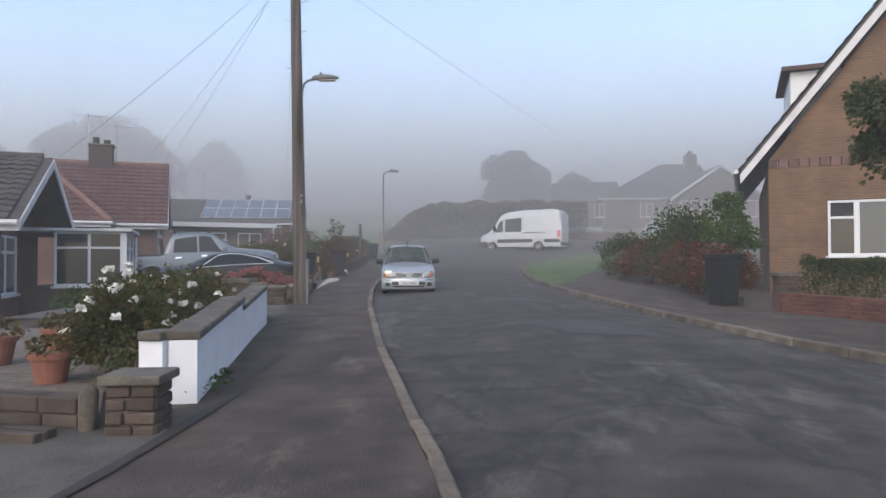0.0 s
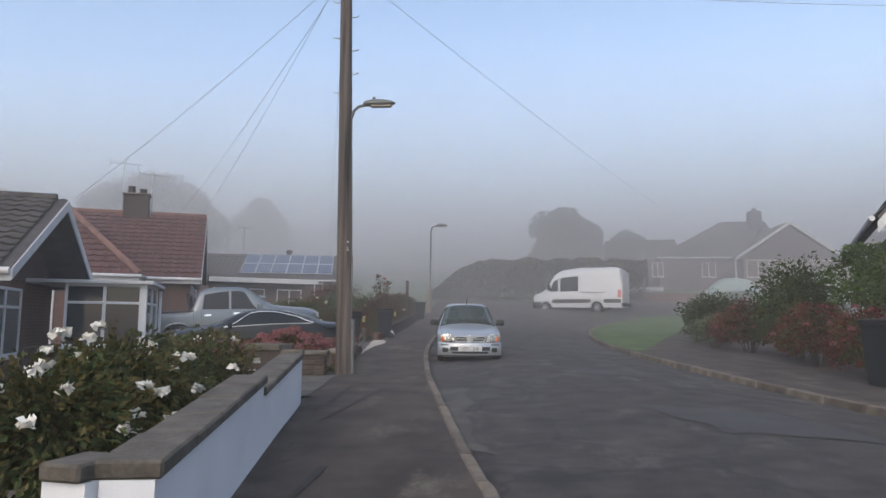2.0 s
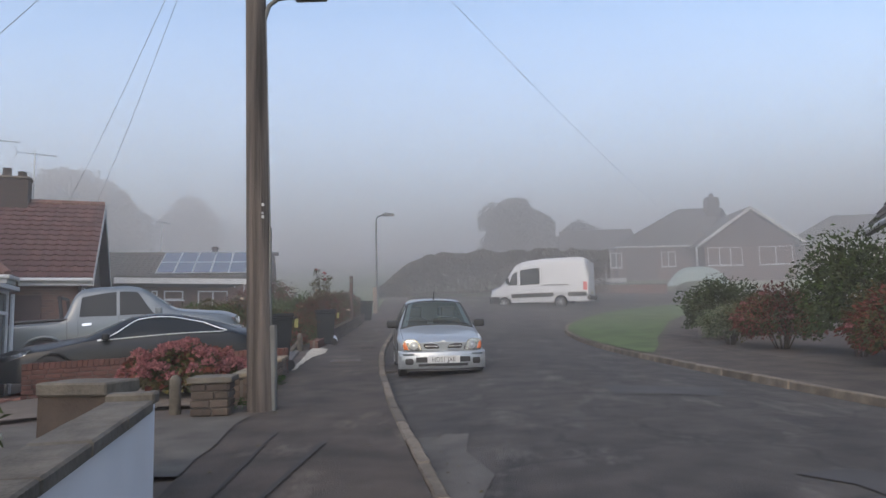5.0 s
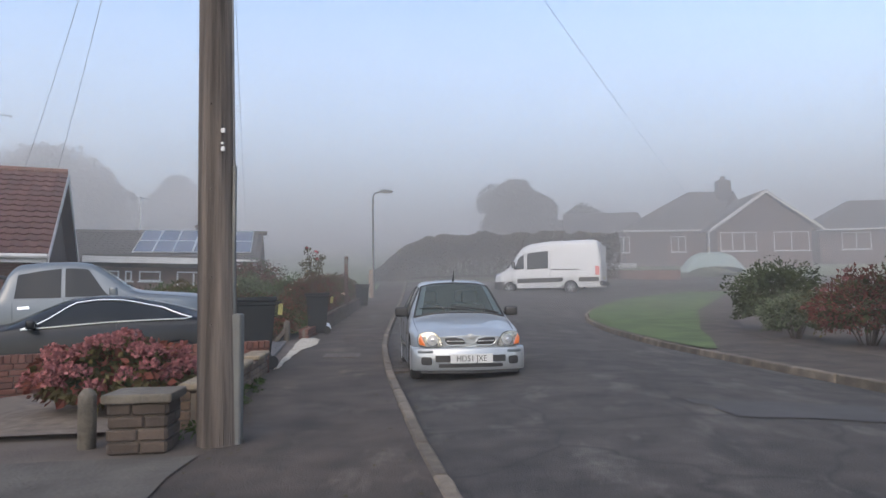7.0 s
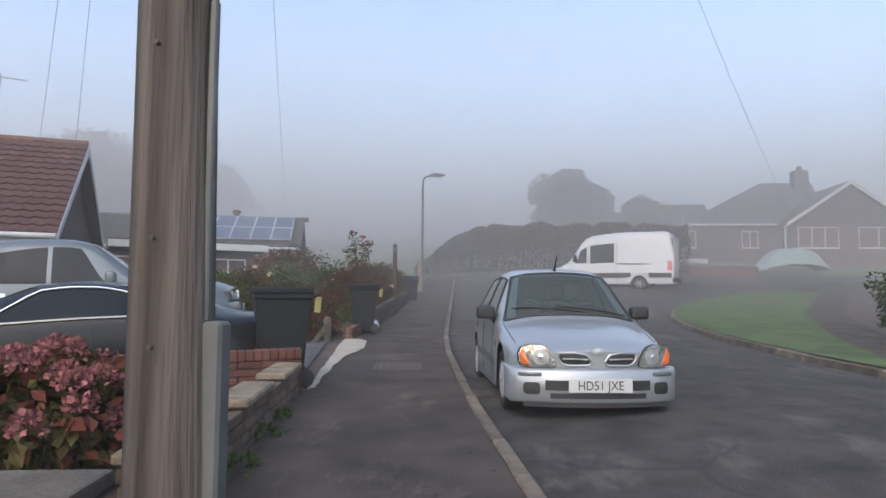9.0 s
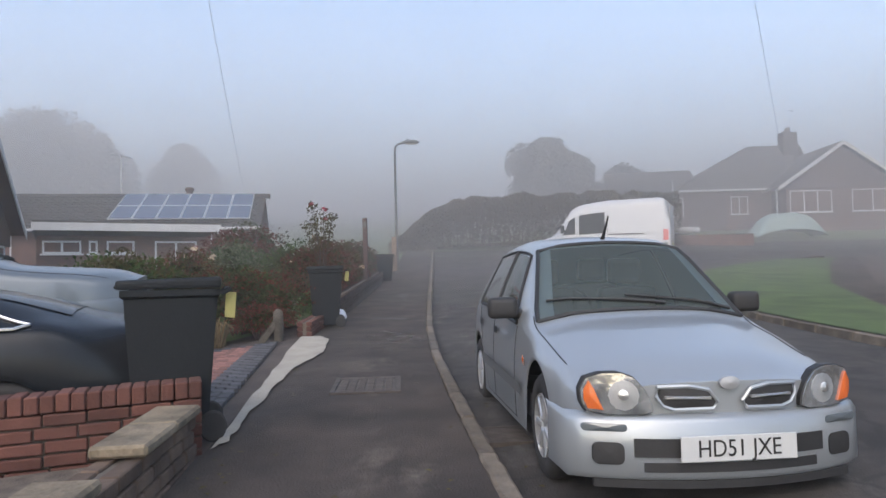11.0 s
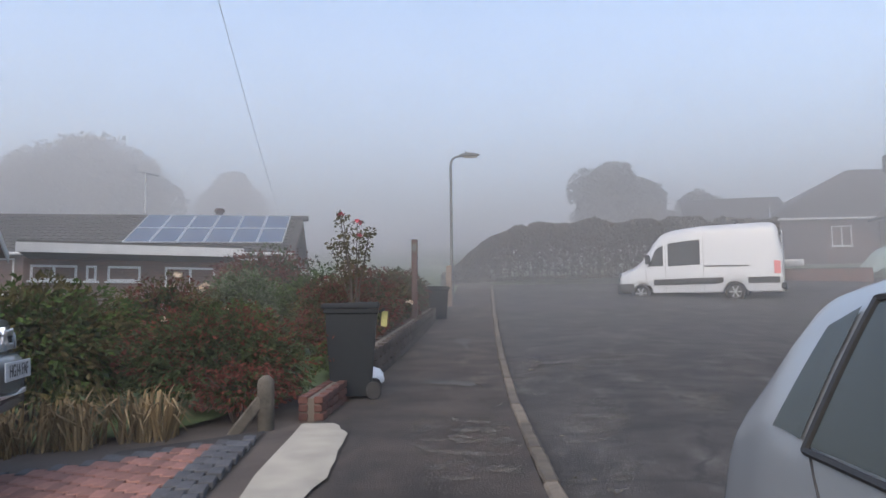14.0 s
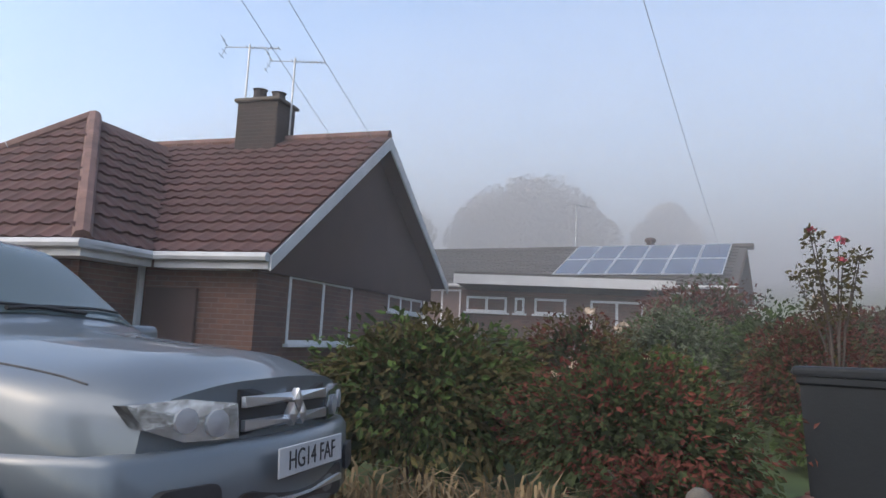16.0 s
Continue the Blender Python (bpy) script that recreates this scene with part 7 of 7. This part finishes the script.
shrub((-8.3, 28.3), (2.2, 2.0, 1.3), LEAF_OLIVE, "olive shrub beneath the bungalow window", 3000, 0.09)
shrub((-9.3, 31.5), (2.4, 2.0, 1.4), LEAF_DARK, "dark green shrub beneath the gable", 2600, 0.1)
shrub((-8.0, 36.5), (2.6, 2.0, 1.7), LEAF_OLIVE, "brownish shrub before the low extension", 2600, 0.11, second=LEAF_RED)
shrub((-3.85, 29.9), (1.4, 1.8, 1.35), LEAF_RED, "red-brown shrub beside the pavement", 3200, 0.06, second=LEAF_OLIVE)
shrub((-3.95, 31.8), (1.5, 2.0, 1.55), LEAF_RED, "red-brown shrub with a few pale blooms", 3200, 0.065, "shrub", "shrub", PETAL_CREAM, 0.11, 5, LEAF_DARK)
shrub((-3.9, 34.0), (1.4, 2.2, 1.5), LEAF_OLIVE, "brownish shrub beside the pavement", 2800, 0.075, second=LEAF_RED)
shrub((-4.0, 36.5), (1.5, 2.2, 1.4), LEAF_DARK, "dark shrub beside the pavement", 2400, 0.085, second=LEAF_RED)
shrub((-4.1, 39.2), (1.5, 2.2, 1.2), LEAF_OLIVE, "brown shrub far along the pavement", 2000, 0.09)
shrub((-3.45, 28.4), (0.8, 1.0, 0.55), LEAF_GREEN, "low green plant at the pavement edge", 1000, 0.06)
rs = thing("rose_bush", Matrix.Translation((-3.5, 29.5, land(-3.5, 29.5))), "tall straggly rose with pink blooms above the shrubs", "rose bush")
rst, rlv, rlf, ends = [], [], [], []
for k in range(9):
    e = Vector((random.uniform(-0.42, 0.42), random.uniform(-0.3, 0.3), random.uniform(1.75, 2.35)))
    m = Vector((e.x * 0.3, e.y * 0.3, e.z * 0.6))
    rst.append(tube([(0, 0, -0.1), m, e], [0.016, 0.011, 0.005], 5))
    ends.append(e)
    for q in (0.25, 0.5, 0.72, 0.9, 1.0):
        c = m.lerp(e, q)
        v, f = blade_cloud(16, lumpy(c, (0.1, 0.1, 0.1), k * 9 + q, 0.3), 0.06, 0.6)
        rlf += [tuple(i + len(rlv) for i in g) for g in f]
        rlv += v
part("stems", merge(*rst), BARK, rs)["kind"] = "stuff"
part("foliage", mesh_from("foliage", rlv, rlf, LEAF_OLIVE), None, rs)
flower_heads([ends[0] + Vector((0, 0, 0.03)), ends[3] + Vector((0, 0, 0.03)), ends[5] + Vector((0, 0, 0.02))], 0.1, PETAL_ROSE, rs)
# straw-coloured grasses at the far edge of the drive
for gx, gy, gn in ((-4.35, 25.15, 130), (-4.9, 25.0, 150), (-5.5, 24.85, 130), (-6.1, 24.7, 90)):
    g = thing("ornamental_grass", Matrix.Translation((gx, gy, land(gx, gy))), "dry straw-coloured clump of border grass", "grass")
    v, f = [], []
    for k in range(gn):
        a = random.uniform(0, 6.28)
        b = Vector((random.uniform(-0.25, 0.25), random.uniform(-0.15, 0.15), -0.05))
        h = random.uniform(0.3, 0.6)
        l = Vector((math.cos(a), math.sin(a), 0)) * h * random.uniform(0.3, 1.3)
        sd = Vector((-math.sin(a), math.cos(a), 0)) * 0.009
        m = b + l * 0.35 + Vector((0, 0, h * 0.75))
        e = b + l + Vector((0, 0, h * random.uniform(0.35, 0.95)))
        i = len(v)
        v += [b - sd, b + sd, m + sd, m - sd, e]
        f += [(i, i + 1, i + 2, i + 3), (i + 3, i + 2, i + 4)]
    part("blades", mesh_from("blades", v, f, LEAF_STRAW), None, g)["kind"] = "stuff"
# weeds at the foot of the walls
for wx_, wy_, ws in ((-0.14, 5.75, 0.2), (-0.12, 6.1, 0.16), (-0.22, 6.6, 0.1), (-1.82, 16.4, 0.14), (-1.95, 17.3, 0.12), (-2.05, 18.0, 0.1), (-1.72, 15.1, 0.14)):
    wd = thing("weed", Matrix.Translation((wx_, wy_, rise(wy_))), "small green weed growing at the pavement edge", "weed", "weeds")
    v, f = blade_cloud(90, lumpy((0, 0, ws * 0.25), (ws, ws * 1.4, ws * 0.5), wx_, 0.4), 0.05, 0.4)
    part("leaves", mesh_from("leaves", v, f, LEAF_GREEN), None, wd)["kind"] = "stuff"
v, f = [], []
for k in range(330):
    y = random.choice((random.uniform(4, 14), random.uniform(14, 20), random.uniform(20, 32)))
    side = random.random()
    x = back(y) + abs(random.gauss(0, 0.16)) + 0.06 if side < 0.55 else west(y) - 0.2 - abs(random.gauss(0, 0.3)) if side < 0.8 else west(y) + 0.08 + abs(random.gauss(0, 0.12))
    z = (rise(y) if x < west(y) - 0.1 else road_z(x, y)) + 0.012
    a, s = random.uniform(0, 6.28), random.uniform(0.012, 0.028)
    c, d = math.cos(a) * s, math.sin(a) * s
    i = len(v)
    v += [(x - c, y - d, z), (x + d * 0.6, y - c * 0.6, z + 0.006), (x + c, y + d, z + 0.002), (x - d * 0.6, y + c * 0.6, z + 0.007)]
    f.append((i, i + 1, i + 2, i + 3))
tagged(part("fallen_leaves", mesh_from("fallen_leaves", v, f, LEAF_OLIVE), None), "scattered brown fallen leaves along pavement and gutter", "leaves", kind="stuff")
# lawn between the shrubs
patch_on("lawn", [(-4.2, 25.3), (-3.3, 27.5), (-3.4, 40), (-14, 38), (-11, 28), (-7.5, 24.2)], GRASS, "green garden lawn between shrubs", 0.02, "grass", land)

# east side
shrub((8.0, 25.9), (2.2, 1.9, 1.65), LEAF_DARK, "dark green rounded shrub by the footpath", 3600, 0.09)
shrub((7.45, 23.9), (1.5, 1.3, 0.95), LEAF_SAGE, "pale sage shrub by the footpath", 2600, 0.06)
shrub((7.9, 22.2), (1.9, 1.8, 1.35), LEAF_RED, "red-leaved shrub with faded flowers", 3000, 0.08, "shrub", "shrub", PETAL_PINK, 0.12, 14, LEAF_OLIVE)
shrub((8.3, 20.0), (1.9, 1.9, 2.3), LEAF_DARK, "tall dark green shrub by the footpath", 3600, 0.09, second=LEAF_GREEN, amp=0.5)
shrub((7.9, 18.0), (1.7, 1.8, 1.25), LEAF_RED, "red-leaved shrub with faded pink flowers", 3000, 0.08, "shrub", "shrub", PETAL_PINK, 0.13, 16, LEAF_OLIVE)
shrub((8.0, 16.0), (1.6, 1.5, 1.15), LEAF_RED, "red-brown hydrangea beside the bin", 2800, 0.08, "shrub", "shrub", PETAL_PINK, 0.13, 14, LEAF_OLIVE)
tree((8.75, 17.6), rise(17.6), 2.75, 1.45, LEAF_GREEN, "small bushy tree at the corner of the brick house", 3200, 0.09, 0.05, 7)
hedge([(8.75, 13.6, -0.1, 1.1), (9.4, 12.2, -0.1, 1.1), (10.4, 10.2, -0.15, 1.1), (11.2, 8.6, -0.2, 1.1)], 0.8, LEAF_DARK, "clipped dark green hedge behind the brick wall", 15000, 0.06, LEAF_GREEN)
tree((9.3, 11.4), -0.1, 4.4, 1.9, LEAF_DARK, "dark conifer-like tree before the brick house", 7000, 0.1, 0.07, 10, 0.55)
# the far bend
hedge([(-4.4, 53.2, 2.5, 0.6), (-3.6, 53.2, 2.6, 0.95), (-2.6, 53.2, 2.65, 1.9), (-1.0, 53.2, 2.75, 2.6), (2, 53.1, 2.8, 2.75), (6, 53.0, 2.8, 2.8), (11, 52.6, 2.7, 2.7)], 3.2, LEAF_BRUSH,
      "long overgrown brown-green hedge on a bank", 30000, 0.2, LEAF_BRUSH, 0.1)
tree((7.0, 73.5), 5.4, 7.5, 6.7, LEAF_FAR, "round dense tree behind the hedge in mist", 26000, 0.3, 0.3, 22, 0.12, 0.16)
tree((12.9, 72.3), 5.4, 4.8, 4.2, LEAF_FAR, "smaller bushy tree in mist", 5000, 0.3, 0.18, 8, 0.15)
tree((10.4, 72.8), 5.4, 3.7, 3.4, LEAF_FAR, "low bushy tree in mist", 4000, 0.3, 0.15, 7, 0.1)
tree((-42.0, 82.0), 6.0, 12.6, 16.5, LEAF_FAR, "very large spreading tree dim in mist", 42000, 0.5, 0.6, 24, 0.1, 0.16)
tree((-38.0, 108.0), 8.0, 12.5, 9.5, LEAF_FAR, "large tree almost lost in mist", 16000, 0.6, 0.5, 16, 0.15, 0.18)
tree((-52.0, 70.0), 4.5, 9.0, 11.0, LEAF_FAR, "broad tree dim in mist behind roofs", 9000, 0.5, 0.4, 12, 0.1)

# covered car and a dinghy by the far bungalow
tv, tf = [], []
for i in range(15):
    for j in range(9):
        x, y = -2.0 + 4.0 * i / 14, -0.85 + 1.7 * j / 8
        h = 1.35 * max(0.0, 1 - abs(x / 2.05) ** 3.2) * (1 - 0.75 * abs(y / 0.87) ** 4)
        tv.append((x, y, max(h, 0.03) + 0.04 * noise.noise(Vector((x * 2, y * 2, 0)))))
for i in range(14):
    for j in range(8):
        tf.append((i * 9 + j, i * 9 + j + 1, (i + 1) * 9 + j + 1, (i + 1) * 9 + j))
tc = part("covered_car", mesh_from("covered_car", tv, tf, TARP, True), None)
tc.matrix_world = pose(17.3, 53.6, rise(53.6) - 0.05, 2, 0, 6)
tagged(tc, "car under a grey-green fitted cover", "covered car")
dg = thing("dinghy", Matrix.Translation((10.7, 52.6, 3.15)) @ Matrix.Rotation(radians(-18), 4, "Z"), "small white sailing dinghy behind the low wall", "boat")
hv, hf = [], []
for i in range(9):
    s = i / 8
    w = 0.55 * math.sin(math.pi * min(s * 0.62 + 0.38, 1.0)) + 0.02
    for a in range(9):
        t = math.pi * a / 8
        hv.append((s * 3.0 - 1.5, w * math.cos(t), -0.02 - 0.42 * math.sin(t) * (1 - 0.25 * s) + 0.4))
for i in range(8):
    for a in range(8):
        hf.append((i * 9 + a, i * 9 + a + 1, (i + 1) * 9 + a + 1, (i + 1) * 9 + a))
part("hull", mesh_from("hull", hv, hf, UPVC, True), None, dg)
part("deck", box((-1.3, -0.4, 0.34), (0.2, 0.4, 0.42), 0.03), UPVC, dg)
part("mast", tube([(0.2, 0, 0.3), (0.2, 0, 2.9)], [0.035, 0.025], 8), ALU, dg)

# ---------------------------------------------------------------- block drive, stone by stone
dr = thing("block_drive", Matrix(), "red and charcoal concrete block paved drive", "drive", kind="structure")
U, V = Vector((-0.925, -0.38, 0)), Vector((-0.16, 0.987, 0)).normalized()
D0 = Vector((-2.42, 19.75, 0))


def drive_z(q):
    return land(q.x, q.y) + 0.012


def paver_mesh(mat):
    bm = box((-0.0965, -0.047, -0.05), (0.0965, 0.047, 0.0), 0.006)
    me = bpy.data.meshes.new("paver")
    bm.to_mesh(me)
    bm.free()
    me.materials.append(mat)
    return me


pm, pd = paver_mesh(PAVER), paver_mesh(DARK_PAVER)
PAVERS_JOINED = material("block_pavers_joined", (0.24, 0.115, 0.09), 0.9, vary=0.25, scale=6, fine=60, bump=0.4, random=0.3, island=True)
patch_on("drive_bed", [(D0.x, D0.y), *[tuple((D0 + V * 5.5)[:2])], tuple((D0 + V * 5.5 + U * 5.2)[:2]), tuple((D0 + U * 5.2)[:2])], DARK_JOINT, "dark jointing sand under the blocks", -0.02, "drive", lambda x, y: land(x, y))
jv, jf, kv, kf, singles = [], [], [], [], 0
base = [tuple(v.co) for v in pm.vertices]
bf = [tuple(p.vertices) for p in pm.polygons]
rot_uv = Matrix((V, -U, Vector((0, 0, 1)))).transposed()
for i in range(48):
    for j in range(27):
        q = D0 + U * (0.05 + i * 0.1) + V * (0.1 + j * 0.2 + (0.1 if i % 2 else 0))
        if q.y > 25.0 - 0.5 * (-3.0 - q.x):
            continue
        z = drive_z(q) + random.uniform(-0.002, 0.002)
        dark = i < 3 or q.y > 24.85 - 0.5 * (-3.0 - q.x)
        near = i < 16 and q.y > 21.2
        if near and singles < 300:
            o = new("paver", pd if dark else pm)
            o.parent = dr
            o.matrix_local = Matrix.Translation((q.x, q.y, z)) @ rot_uv.to_4x4()
            singles += 1
        else:
            gv, gf = (kv, kf) if dark else (jv, jf)
            k = len(gv)
            gv += [tuple(rot_uv @ Vector(c) + Vector((q.x, q.y, z))) for c in base]
            gf += [tuple(k + a for a in g) for g in bf]
part("pavers", mesh_from("pavers", jv, jf, PAVERS_JOINED), None, dr)["kind"] = "stuff"
part("pavers", mesh_from("pavers", kv, kf, DARK_PAVER), None, dr)["kind"] = "stuff"
